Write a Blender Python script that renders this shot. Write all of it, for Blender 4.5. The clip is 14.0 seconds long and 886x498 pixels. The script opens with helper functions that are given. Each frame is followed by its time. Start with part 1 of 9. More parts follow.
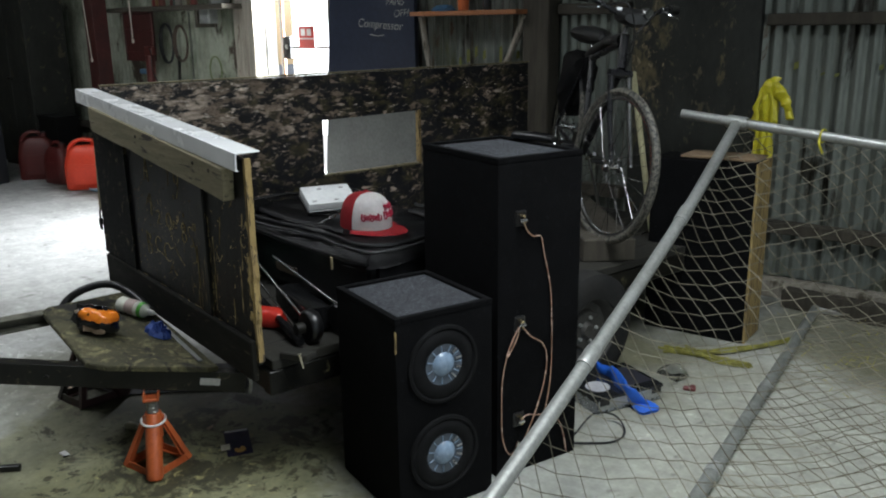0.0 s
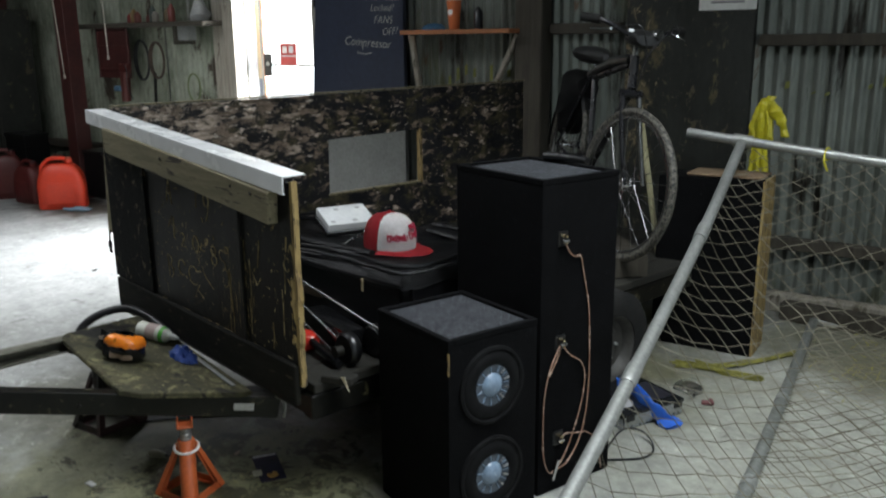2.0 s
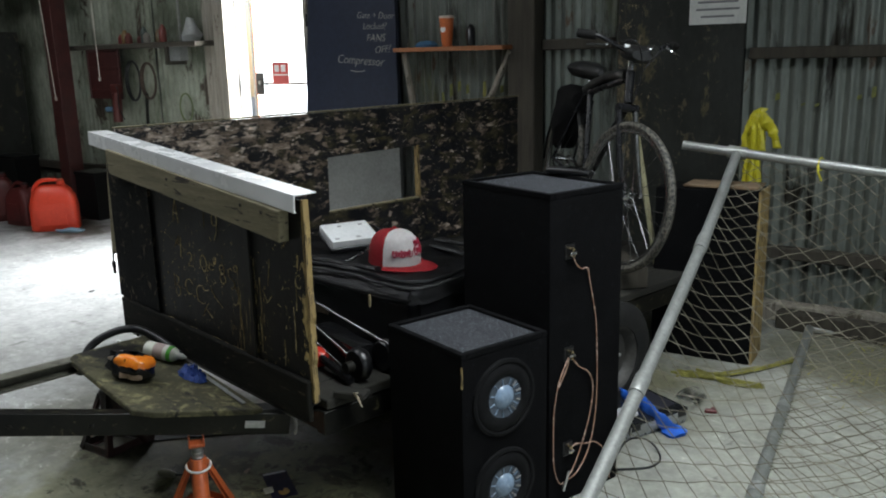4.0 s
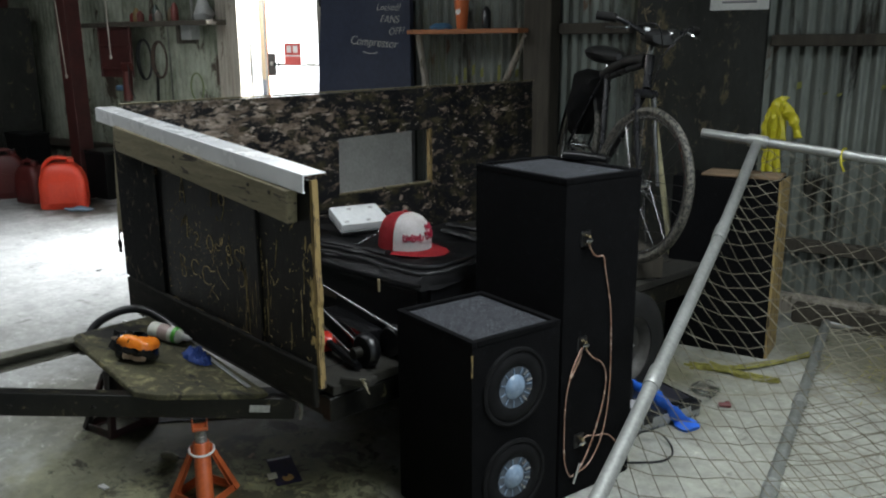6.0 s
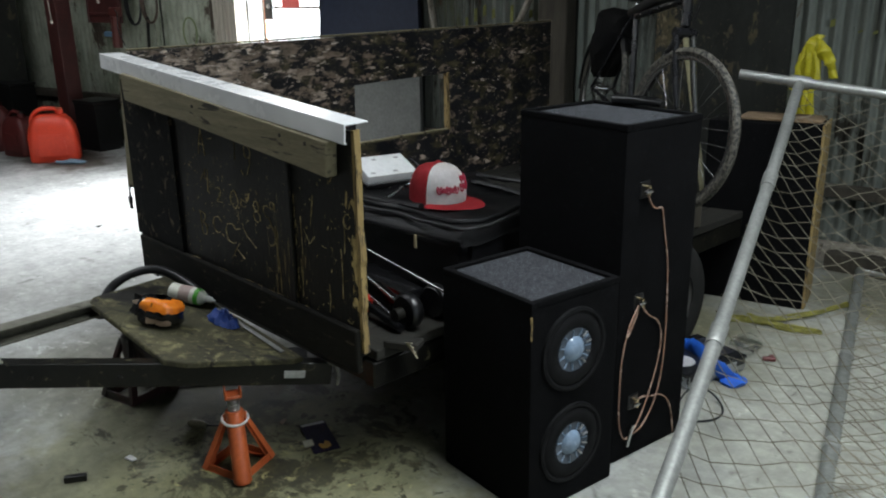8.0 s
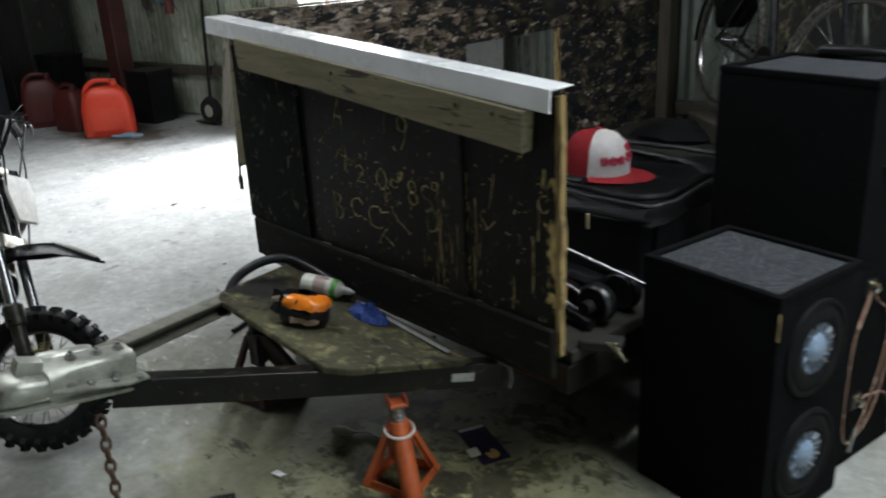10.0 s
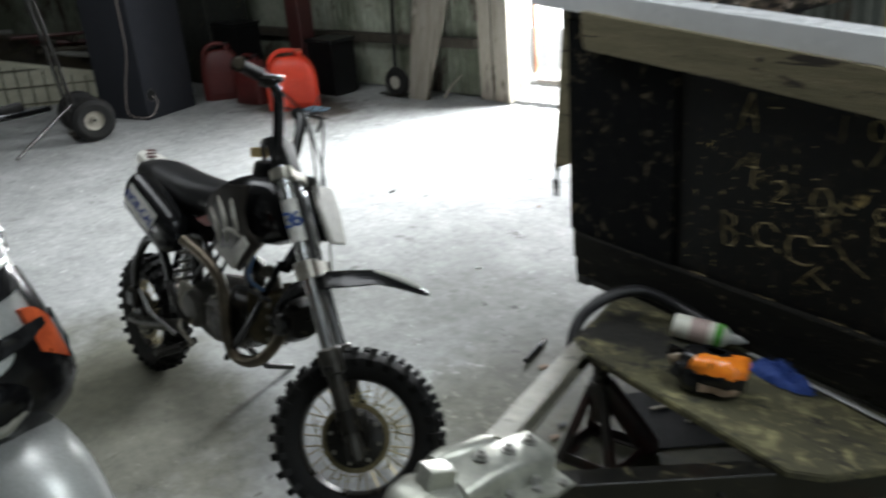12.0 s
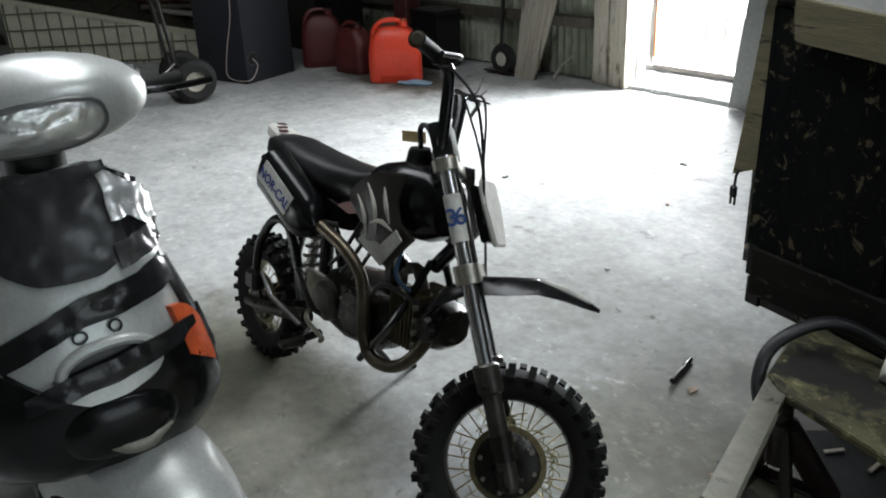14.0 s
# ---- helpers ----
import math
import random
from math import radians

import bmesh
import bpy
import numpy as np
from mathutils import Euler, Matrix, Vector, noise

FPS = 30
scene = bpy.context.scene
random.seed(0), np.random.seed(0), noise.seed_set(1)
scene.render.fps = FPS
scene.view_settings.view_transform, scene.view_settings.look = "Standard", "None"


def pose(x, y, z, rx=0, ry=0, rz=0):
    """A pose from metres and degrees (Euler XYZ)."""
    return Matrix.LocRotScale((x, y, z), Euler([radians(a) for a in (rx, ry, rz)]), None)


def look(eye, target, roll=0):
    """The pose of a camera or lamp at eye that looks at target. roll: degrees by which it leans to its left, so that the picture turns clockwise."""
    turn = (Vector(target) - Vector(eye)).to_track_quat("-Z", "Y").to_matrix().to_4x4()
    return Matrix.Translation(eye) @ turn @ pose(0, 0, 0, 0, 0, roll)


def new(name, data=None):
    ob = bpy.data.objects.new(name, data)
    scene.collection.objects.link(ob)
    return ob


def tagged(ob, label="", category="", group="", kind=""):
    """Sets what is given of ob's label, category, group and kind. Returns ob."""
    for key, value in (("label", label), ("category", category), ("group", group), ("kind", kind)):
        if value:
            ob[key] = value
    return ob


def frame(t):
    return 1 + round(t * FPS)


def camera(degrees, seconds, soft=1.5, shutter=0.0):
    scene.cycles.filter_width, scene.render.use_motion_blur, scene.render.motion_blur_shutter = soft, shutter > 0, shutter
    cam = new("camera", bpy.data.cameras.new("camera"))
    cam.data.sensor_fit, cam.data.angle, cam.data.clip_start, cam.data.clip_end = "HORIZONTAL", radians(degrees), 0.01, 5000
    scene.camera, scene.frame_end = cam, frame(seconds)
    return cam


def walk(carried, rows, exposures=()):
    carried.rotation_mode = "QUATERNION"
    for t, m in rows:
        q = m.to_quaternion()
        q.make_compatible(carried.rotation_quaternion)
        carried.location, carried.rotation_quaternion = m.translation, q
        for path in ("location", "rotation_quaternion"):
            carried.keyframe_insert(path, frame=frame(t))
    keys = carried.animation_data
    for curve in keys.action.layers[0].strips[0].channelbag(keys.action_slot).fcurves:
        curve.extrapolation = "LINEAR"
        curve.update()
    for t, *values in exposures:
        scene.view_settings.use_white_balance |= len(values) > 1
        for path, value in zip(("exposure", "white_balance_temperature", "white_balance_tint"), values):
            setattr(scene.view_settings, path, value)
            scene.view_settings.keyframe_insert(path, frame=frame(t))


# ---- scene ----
cam = camera(55.8, 14.0, soft=2.0, shutter=0.75)
PATH = [
    (0, (0.603, 0.493, 1.507), (-0.912, 1.692, 0.991), -0.8),
    (0.5, (0.597, 0.494, 1.501), (-0.916, 1.691, 0.973), -0.8),
    (1, (0.587, 0.48, 1.495), (-0.918, 1.681, 0.953), -0.7),
    (1.5, (0.503, 0.383, 1.503), (-0.968, 1.625, 0.961), -0.5),
    (2, (0.416, 0.265, 1.536), (-1.031, 1.557, 1.051), -0.6),
    (2.5, (0.392, 0.218, 1.55), (-1.046, 1.532, 1.094), -1.1),
    (5, (0.392, 0.184, 1.538), (-1.038, 1.507, 1.087), -1.4),
    (5.5, (0.366, 0.2, 1.532), (-1.075, 1.511, 1.079), -1.0),
    (6, (0.334, 0.228, 1.521), (-1.107, 1.529, 1.04), -0.4),
    (6.5, (0.293, 0.247, 1.508), (-1.144, 1.538, 0.99), -0.3),
    (7, (0.227, 0.244, 1.498), (-1.195, 1.53, 0.931), -0.4),
    (9.3, (-0.233, 0.131, 1.501), (-1.601, 1.447, 0.872), -2.0),
    (9.5, (-0.297, 0.119, 1.482), (-1.678, 1.409, 0.828), -2.2),
    (10, (-0.519, 0.111, 1.467), (-1.926, 1.355, 0.778), -2.9),
    (10.5, (-0.741, 0.161, 1.503), (-2.138, 1.393, 0.777), -3.9),
    (11, (-1.006, 0.091, 1.487), (-2.397, 1.337, 0.771), -3.1),
    (11.5, (-1.254, -0.028, 1.5), (-2.721, 1.125, 0.781), -4.1),
    (12, (-1.479, -0.078, 1.483), (-3.022, 0.942, 0.725), -4.7),
    (12.5, (-1.721, -0.082, 1.475), (-3.3, 0.856, 0.684), -3.8),
    (13, (-1.798, -0.112, 1.469), (-3.387, 0.783, 0.647), -3.3),
    (13.5, (-1.813, -0.136, 1.472), (-3.415, 0.741, 0.656), -3.0),
    (14, (-1.829, -0.158, 1.472), (-3.435, 0.722, 0.667), -2.5),
]
walk(cam, [(t, look(eye, target, roll)) for t, eye, target, roll in PATH])

# ---- world and light ----
WALL_O, WALL_A = Vector((-6.89, 4.02, 0)), math.atan2(0.2111, 0.9774)
WALL_M = Matrix.Translation(WALL_O) @ Matrix.Rotation(WALL_A, 4, "Z")   # wall frame: x along the wall, -y into the room


def in_wall(s, d, z=0.0):
    return WALL_M @ Vector((s, -d, z))


world = bpy.data.worlds.new("world")
scene.world = world
world.use_nodes = True
wn = world.node_tree.nodes
sky = wn.new("ShaderNodeTexSky")
sky.sky_type, sky.sun_disc, sky.sun_elevation, sky.sun_rotation = "NISHITA", False, radians(40), radians(-30)
wn["Background"].inputs["Strength"].default_value = 0.12
world.node_tree.links.new(sky.outputs[0], wn["Background"].inputs[0])

sun = new("sun", bpy.data.lights.new("sun", "SUN"))
sun.data.energy, sun.data.angle, sun.data.color = 1.0, radians(15), (1, 0.96, 0.9)
sun.matrix_world = look((-10, 20, 16), (-6, 4, 0))


def area(name, m, w, h, power, colour):
    ob = new(name, bpy.data.lights.new(name, "AREA"))
    ob.data.shape, ob.data.size, ob.data.size_y, ob.data.energy, ob.data.color = "RECTANGLE", w, h, power, colour
    ob.matrix_world = m
    return ob


DOOR_L, DOOR_R, DOOR_H = 0.34, 1.25, 2.25
# small door's daylight; roller door behind the camera and roof lights are assumed, unseen
area("door_daylight", look(in_wall(0.78, -0.42, 1.35), in_wall(-0.25, 4.0, 0.1)), 1.0, 2.1, 315, (0.93, 0.97, 1.0)).data.spread = radians(115)
area("assumed_roller_daylight", look(in_wall(10.9, 5.0, 1.6), in_wall(6.0, 4.6, 0.8)), 3.6, 2.8, 44, (0.86, 0.955, 1.0))
area("assumed_roof_daylight", look(in_wall(1.1, 3.7, 3.7), in_wall(1.1, 3.4, 0)), 5.0, 1.1, 96, (0.94, 0.98, 1.0))
area("assumed_roof_daylight", look(in_wall(6.4, 3.2, 3.7), in_wall(6.4, 3.2, 0)), 2.4, 1.2, 97, (0.90, 0.97, 1.0)).data.spread = radians(120)


# ---- materials ----
def surf(name, base, rough=0.6, metal=0.0, alt=None, scale=6.0, amount=0.6, fine=60.0, bump=0.15, stretch=(1, 1, 1), spread=0.12, chips=None,
         chip_scale=14.0, chip_at=0.62, coat=0.0, random_tint=0.0, bump_scale=None, chip_stretch=None, rough_var=0.15, spec=0.5, chip_mask=None):
    """A node material: two sizes of noise between two colours, worn chips of a third, relief, and gloss that varies."""
    m = bpy.data.materials.new(name)
    m.use_nodes = True
    n, l = m.node_tree.nodes, m.node_tree.links
    bsdf = n["Principled BSDF"]
    tc = n.new("ShaderNodeTexCoord")
    mp = n.new("ShaderNodeMapping")
    mp.inputs["Scale"].default_value = stretch
    place = n.new("ShaderNodeNewGeometry").outputs["Position"] if random_tint else tc.outputs["Object"]
    l.new(place, mp.inputs[0])
    big, small = n.new("ShaderNodeTexNoise"), n.new("ShaderNodeTexNoise")
    for node, sc in ((big, scale), (small, fine)):
        node.inputs["Scale"].default_value, node.inputs["Detail"].default_value, node.inputs["Roughness"].default_value = sc, 6, 0.65
        l.new(mp.outputs[0], node.inputs["Vector"])
    ramp = n.new("ShaderNodeValToRGB")
    ramp.color_ramp.elements[0].position, ramp.color_ramp.elements[1].position = 0.5 - spread, 0.5 + spread
    l.new(big.outputs["Fac"], ramp.inputs[0])
    mix = n.new("ShaderNodeMix")
    mix.data_type = "RGBA"
    alt = alt or tuple(c * 0.6 for c in base)
    mix.inputs[6].default_value, mix.inputs[7].default_value = (*base, 1), (*alt, 1)
    sc = n.new("ShaderNodeMath")
    sc.operation, sc.inputs[1].default_value = "MULTIPLY", amount
    l.new(ramp.outputs[0], sc.inputs[0])
    l.new(sc.outputs[0], mix.inputs[0])
    out = mix.outputs[2]
    grain = n.new("ShaderNodeMix")
    grain.data_type, grain.blend_type = "RGBA", "OVERLAY"
    grain.inputs[0].default_value = 0.45
    l.new(out, grain.inputs[6])
    l.new(small.outputs["Fac"], grain.inputs[7])
    out = grain.outputs[2]
    if chips:
        mp2 = n.new("ShaderNodeMapping")
        mp2.inputs["Scale"].default_value = chip_stretch or stretch
        l.new(place, mp2.inputs[0])
        ch = n.new("ShaderNodeTexNoise")
        ch.inputs["Scale"].default_value, ch.inputs["Detail"].default_value, ch.inputs["Roughness"].default_value = chip_scale, 8, 0.7
        ch.inputs["Distortion"].default_value = 0.6
        l.new(mp2.outputs[0], ch.inputs["Vector"])
        cr = n.new("ShaderNodeValToRGB")
        cr.color_ramp.elements[0].position, cr.color_ramp.elements[1].position = chip_at, chip_at + 0.05
        source = ch.outputs["Fac"]
        if chip_mask:
            mk = n.new("ShaderNodeTexNoise")
            mk.inputs["Scale"].default_value, mk.inputs["Detail"].default_value = chip_mask[0], 3
            l.new(tc.outputs["Object"], mk.inputs["Vector"])
            ad = n.new("ShaderNodeMath")
            ad.operation, ad.inputs[1].default_value = "MULTIPLY_ADD", chip_mask[1]
            l.new(mk.outputs["Fac"], ad.inputs[0])
            l.new(ch.outputs["Fac"], ad.inputs[2])
            source = ad.outputs[0]
        l.new(source, cr.inputs[0])
        cm = n.new("ShaderNodeMix")
        cm.data_type = "RGBA"
        cm.inputs[7].default_value = (*chips, 1)
        l.new(cr.outputs[0], cm.inputs[0])
        l.new(out, cm.inputs[6])
        out = cm.outputs[2]
    if random_tint:
        info = n.new("ShaderNodeObjectInfo")
        hsv = n.new("ShaderNodeHueSaturation")
        mr = n.new("ShaderNodeMapRange")
        mr.inputs[3].default_value, mr.inputs[4].default_value = 1 - random_tint, 1 + random_tint
        l.new(info.outputs["Random"], mr.inputs[0])
        l.new(mr.outputs[0], hsv.inputs["Value"])
        l.new(out, hsv.inputs["Color"])
        out = hsv.outputs[0]
    l.new(out, bsdf.inputs["Base Color"])
    rr = n.new("ShaderNodeMapRange")
    rr.inputs[3].default_value, rr.inputs[4].default_value = max(0.03, rough - rough_var), min(1, rough + rough_var)
    l.new(big.outputs["Fac"], rr.inputs[0])
    l.new(rr.outputs[0], bsdf.inputs["Roughness"])
    bsdf.inputs["Metallic"].default_value = metal
    bsdf.inputs["Specular IOR Level"].default_value = spec
    bsdf.inputs["Coat Weight"].default_value = coat
    bp = n.new("ShaderNodeBump")
    bp.inputs["Strength"].default_value, bp.inputs["Distance"].default_value = bump, 0.004
    if bump_scale:
        bn = n.new("ShaderNodeTexNoise")
        bn.inputs["Scale"].default_value, bn.inputs["Detail"].default_value = bump_scale, 4
        l.new(mp.outputs[0], bn.inputs["Vector"])
        l.new(bn.outputs["Fac"], bp.inputs["Height"])
    else:
        l.new(small.outputs["Fac"], bp.inputs["Height"])
    l.new(bp.outputs[0], bsdf.inputs["Normal"])
    return m


def layers(m, specs, world_place=False):
    """Lays wear over a material's base colour: each spec is (colour, scale, stretch, level, softness, spot); a spot (centre, radius, gain) makes the wear denser there."""
    n, l = m.node_tree.nodes, m.node_tree.links
    bsdf = n["Principled BSDF"]
    place = n.new("ShaderNodeNewGeometry").outputs["Position"] if world_place else n.new("ShaderNodeTexCoord").outputs["Object"]
    out = bsdf.inputs["Base Color"].links[0].from_socket
    for k, (colour, scale, stretch, level, softness, spot) in enumerate(specs):
        mp = n.new("ShaderNodeMapping")
        mp.inputs["Scale"].default_value, mp.inputs["Location"].default_value = stretch, (k * 3.7, k * 1.3, k * 2.9)
        l.new(place, mp.inputs[0])
        ns = n.new("ShaderNodeTexNoise")
        ns.inputs["Scale"].default_value, ns.inputs["Detail"].default_value, ns.inputs["Roughness"].default_value, ns.inputs["Distortion"].default_value = scale, 7, 0.68, 0.4
        l.new(mp.outputs[0], ns.inputs["Vector"])
        value = ns.outputs["Fac"]
        if spot:
            sub = n.new("ShaderNodeVectorMath")
            sub.operation, sub.inputs[1].default_value = "SUBTRACT", spot[0]
            l.new(place, sub.inputs[0])
            div = n.new("ShaderNodeVectorMath")
            div.operation, div.inputs[1].default_value = "DIVIDE", spot[1]
            l.new(sub.outputs[0], div.inputs[0])
            ln = n.new("ShaderNodeVectorMath")
            ln.operation = "LENGTH"
            l.new(div.outputs[0], ln.inputs[0])
            mr = n.new("ShaderNodeMapRange")
            mr.inputs[1].default_value, mr.inputs[2].default_value, mr.inputs[3].default_value, mr.inputs[4].default_value = 0.2, 1.0, spot[2], 0.0
            l.new(ln.outputs["Value"], mr.inputs[0])
            ad = n.new("ShaderNodeMath")
            ad.operation = "ADD"
            l.new(value, ad.inputs[0])
            l.new(mr.outputs[0], ad.inputs[1])
            value = ad.outputs[0]
        lv = n.new("ShaderNodeMapRange")
        lv.inputs[1].default_value, lv.inputs[2].default_value = level, level + softness
        l.new(value, lv.inputs[0])
        tone = n.new("ShaderNodeTexNoise")      # each patch varies in tone
        tone.inputs["Scale"].default_value, tone.inputs["Detail"].default_value = scale * 2.3, 5
        l.new(mp.outputs[0], tone.inputs["Vector"])
        tr = n.new("ShaderNodeMapRange")
        tr.inputs[1].default_value, tr.inputs[2].default_value, tr.inputs[3].default_value, tr.inputs[4].default_value = 0.3, 0.7, 0.45, 1.35
        l.new(tone.outputs["Fac"], tr.inputs[0])
        tm = n.new("ShaderNodeMix")
        tm.data_type, tm.blend_type = "RGBA", "MULTIPLY"
        tm.inputs[0].default_value, tm.inputs[6].default_value = 1.0, (*colour, 1)
        l.new(tr.outputs[0], tm.inputs[7])
        mx = n.new("ShaderNodeMix")
        mx.data_type = "RGBA"
        l.new(lv.outputs[0], mx.inputs[0])
        l.new(out, mx.inputs[6])
        l.new(tm.outputs[2], mx.inputs[7])
        out = mx.outputs[2]
    l.new(out, bsdf.inputs["Base Color"])
    return m


def floor_material():
    m = surf("worn_concrete", (0.445, 0.452, 0.445), 0.70, alt=(0.285, 0.292, 0.28), scale=1.7, amount=0.85, fine=24, bump=0.35, spread=0.17)
    layers(m, [((0.50, 0.51, 0.50), 9.0, (1, 1.5, 1), 0.58, 0.10, None),            # chalky scuffs
               ((0.19, 0.19, 0.178), 5.5, (1.3, 1, 1), 0.60, 0.10, None),           # grey grime
               ((0.10, 0.10, 0.095), 46.0, (1, 1, 1), 0.70, 0.04, None),            # grit
               ((0.07, 0.068, 0.06), 7.5, (1, 2.2, 1), 0.69, 0.04, None),           # dark scrapes
               ((0.60, 0.61, 0.61), 13.0, (1.0, 1.6, 1), 0.64, 0.06, ((-3.35, 1.25, 0), (0.75, 0.6, 1), 0.10)),
               ((0.085, 0.083, 0.062), 5.0, (1, 1.3, 1), 0.66, 0.07, ((-2.10, 1.45, 0), (1.05, 0.85, 1), 0.20)),       # muddy blotches under the trailer
               ((0.10, 0.097, 0.07), 15.0, (1.2, 1, 1), 0.68, 0.05, ((-2.05, 1.45, 0), (1.05, 0.85, 1), 0.17)),
               ((0.62, 0.60, 0.50), 12.0, (1, 1.4, 1), 0.74, 0.05, ((-2.05, 1.40, 0), (1.0, 0.8, 1), 0.16)),           # worn paler spots
               ((0.10, 0.10, 0.095), 11.0, (1, 1.8, 1), 0.72, 0.05, ((-3.75, 1.70, 0), (0.65, 0.5, 1), 0.12))], True)
    n, l = m.node_tree.nodes, m.node_tree.links
    bsdf = n["Principled BSDF"]
    old = bsdf.inputs["Base Color"].links[0].from_socket
    geo = n.new("ShaderNodeNewGeometry")

    def stain_or_shade(at, radius, power, colour, strength, scale):
        """An irregular patch of staining or painted shade: a distance from a spot, broken by noise."""
        nonlocal old
        sub = n.new("ShaderNodeVectorMath")
        sub.operation, sub.inputs[1].default_value = "SUBTRACT", at
        l.new(geo.outputs["Position"], sub.inputs[0])
        sq = n.new("ShaderNodeVectorMath")
        sq.operation, sq.inputs[1].default_value = "MULTIPLY", (1 / radius[0], 1 / radius[1], 1)
        l.new(sub.outputs[0], sq.inputs[0])
        ln = n.new("ShaderNodeVectorMath")
        ln.operation = "LENGTH"
        l.new(sq.outputs[0], ln.inputs[0])
        ns = n.new("ShaderNodeTexNoise")
        ns.inputs["Scale"].default_value, ns.inputs["Detail"].default_value, ns.inputs["Roughness"].default_value = scale, 7, 0.65
        l.new(geo.outputs["Position"], ns.inputs["Vector"])
        add = n.new("ShaderNodeMath")
        add.operation, add.use_clamp = "MULTIPLY_ADD", False
        add.inputs[1].default_value, add.inputs[2].default_value = 1.3, -0.65
        l.new(ns.outputs["Fac"], add.inputs[0])
        tot = n.new("ShaderNodeMath")
        tot.operation = "ADD"
        l.new(ln.outputs["Value"], tot.inputs[0])
        l.new(add.outputs[0], tot.inputs[1])
        mr = n.new("ShaderNodeMapRange")
        mr.inputs[1].default_value, mr.inputs[2].default_value = 1.0 - power, 1.0 + power
        mr.inputs[3].default_value, mr.inputs[4].default_value = strength, 0.0
        l.new(tot.outputs[0], mr.inputs[0])
        mx = n.new("ShaderNodeMix")
        mx.data_type, mx.blend_type = "RGBA", "MULTIPLY"
        mx.inputs[7].default_value = (*[c / 0.36 for c in colour], 1)
        l.new(mr.outputs[0], mx.inputs[0])
        l.new(old, mx.inputs[6])
        old = mx.outputs[2]

    blot = n.new("ShaderNodeTexNoise")
    blot.inputs["Scale"].default_value, blot.inputs["Detail"].default_value, blot.inputs["Roughness"].default_value = 6.5, 8, 0.7
    l.new(geo.outputs["Position"], blot.inputs["Vector"])
    lev = n.new("ShaderNodeMapRange")
    lev.inputs[1].default_value, lev.inputs[2].default_value, lev.inputs[3].default_value, lev.inputs[4].default_value = 0.35, 0.62, 0.80, 1.06
    l.new(blot.outputs["Fac"], lev.inputs[0])
    mul = n.new("ShaderNodeMix")
    mul.data_type, mul.blend_type = "RGBA", "MULTIPLY"
    mul.inputs[0].default_value = 1.0
    l.new(old, mul.inputs[6])
    l.new(lev.outputs[0], mul.inputs[7])
    old = mul.outputs[2]
    stain_or_shade((-2.0, 1.30, 0), (1.0, 0.72), 0.22, (0.205, 0.20, 0.130), 0.97, 3.4)      # oily brown ground under the tongue
    stain_or_shade((-2.5, 3.2, 0), (1.1, 1.2), 0.3, (0.15, 0.14, 0.08), 0.9, 2.2)
    stain_or_shade((-2.05, 1.45, 0), (0.55, 0.40), 0.35, (0.26, 0.255, 0.19), 0.8, 9.0)
    # shade below the tongue plate, put into the floor colour as a dark patch
    stain_or_shade((-2.80, 1.70, 0), (0.36, 0.40), 0.25, (0.10, 0.096, 0.07), 0.92, 4.0)
    stain_or_shade((-3.25, 1.45, 0), (0.36, 0.42), 0.3, (0.19, 0.185, 0.16), 0.85, 7.0)
    stain_or_shade((-1.55, 0.85, 0), (0.8, 0.45), 0.3, (0.25, 0.245, 0.17), 0.8, 4.2)
    stain_or_shade((-8.25, 2.92, 0), (0.95, 0.36), 0.25, (0.055, 0.043, 0.030), 0.9, 5.0)     # fuel stain
    stain_or_shade((-2.6, 0.25, 0), (0.7, 0.55), 0.3, (0.10, 0.098, 0.07), 0.75, 3.0)
    stain_or_shade((-4.30, 0.33, 0), (0.30, 0.26), 0.5, (0.10, 0.098, 0.060), 0.75, 5.5)     # shade of the scooter and bike painted in, with an olive oil tint
    stain_or_shade((-3.15, 1.20, 0), (0.42, 0.30), 0.45, (0.20, 0.20, 0.16), 0.75, 8.0)       # muddy grime at the beam
    stain_or_shade((-3.75, 1.75, 0), (0.55, 0.32), 0.5, (0.13, 0.13, 0.12), 0.7, 9.0)         # dark scuffs
    stain_or_shade((-4.35, 1.25, 0), (0.7, 0.35), 0.5, (0.22, 0.22, 0.21), 0.6, 7.0)
    # olive shadow beside the scooter, darkened into the floor along with its oil
    stain_or_shade((-4.1, 0.35, 0), (0.8, 0.35), 0.3, (0.12, 0.116, 0.085), 0.9, 4.0)
    stain_or_shade((-3.0, 1.55, 0), (0.45, 0.35), 0.3, (0.17, 0.168, 0.15), 0.6, 6.0)
    stain_or_shade((-0.55, 3.3, 0), (1.0, 1.7), 0.35, (0.30, 0.295, 0.25), 0.75, 3.0)
    stain_or_shade((-0.7, 4.5, 0), (1.1, 0.5), 0.3, (0.11, 0.105, 0.06), 0.8, 4.0)
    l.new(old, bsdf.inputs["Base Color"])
    return m


M_FLOOR = floor_material()
M_TIN = surf("aged_corrugated_steel", (0.215, 0.232, 0.205), 0.45, 0.4, alt=(0.105, 0.116, 0.100), scale=2.0, stretch=(1, 1, 0.25), fine=30, amount=0.95, spread=0.16, bump=0.1,
             chips=(0.10, 0.06, 0.035), chip_scale=5, chip_at=0.60, random_tint=0.18)
layers(M_TIN, [((0.10, 0.105, 0.055), 2.6, (1, 1, 0.4), 0.56, 0.10, None), ((0.030, 0.026, 0.018), 3.4, (1.4, 1.4, 0.25), 0.56, 0.08, None), ((0.34, 0.33, 0.07), 7.0, (1, 1, 1.6), 0.705, 0.03, None)], True)
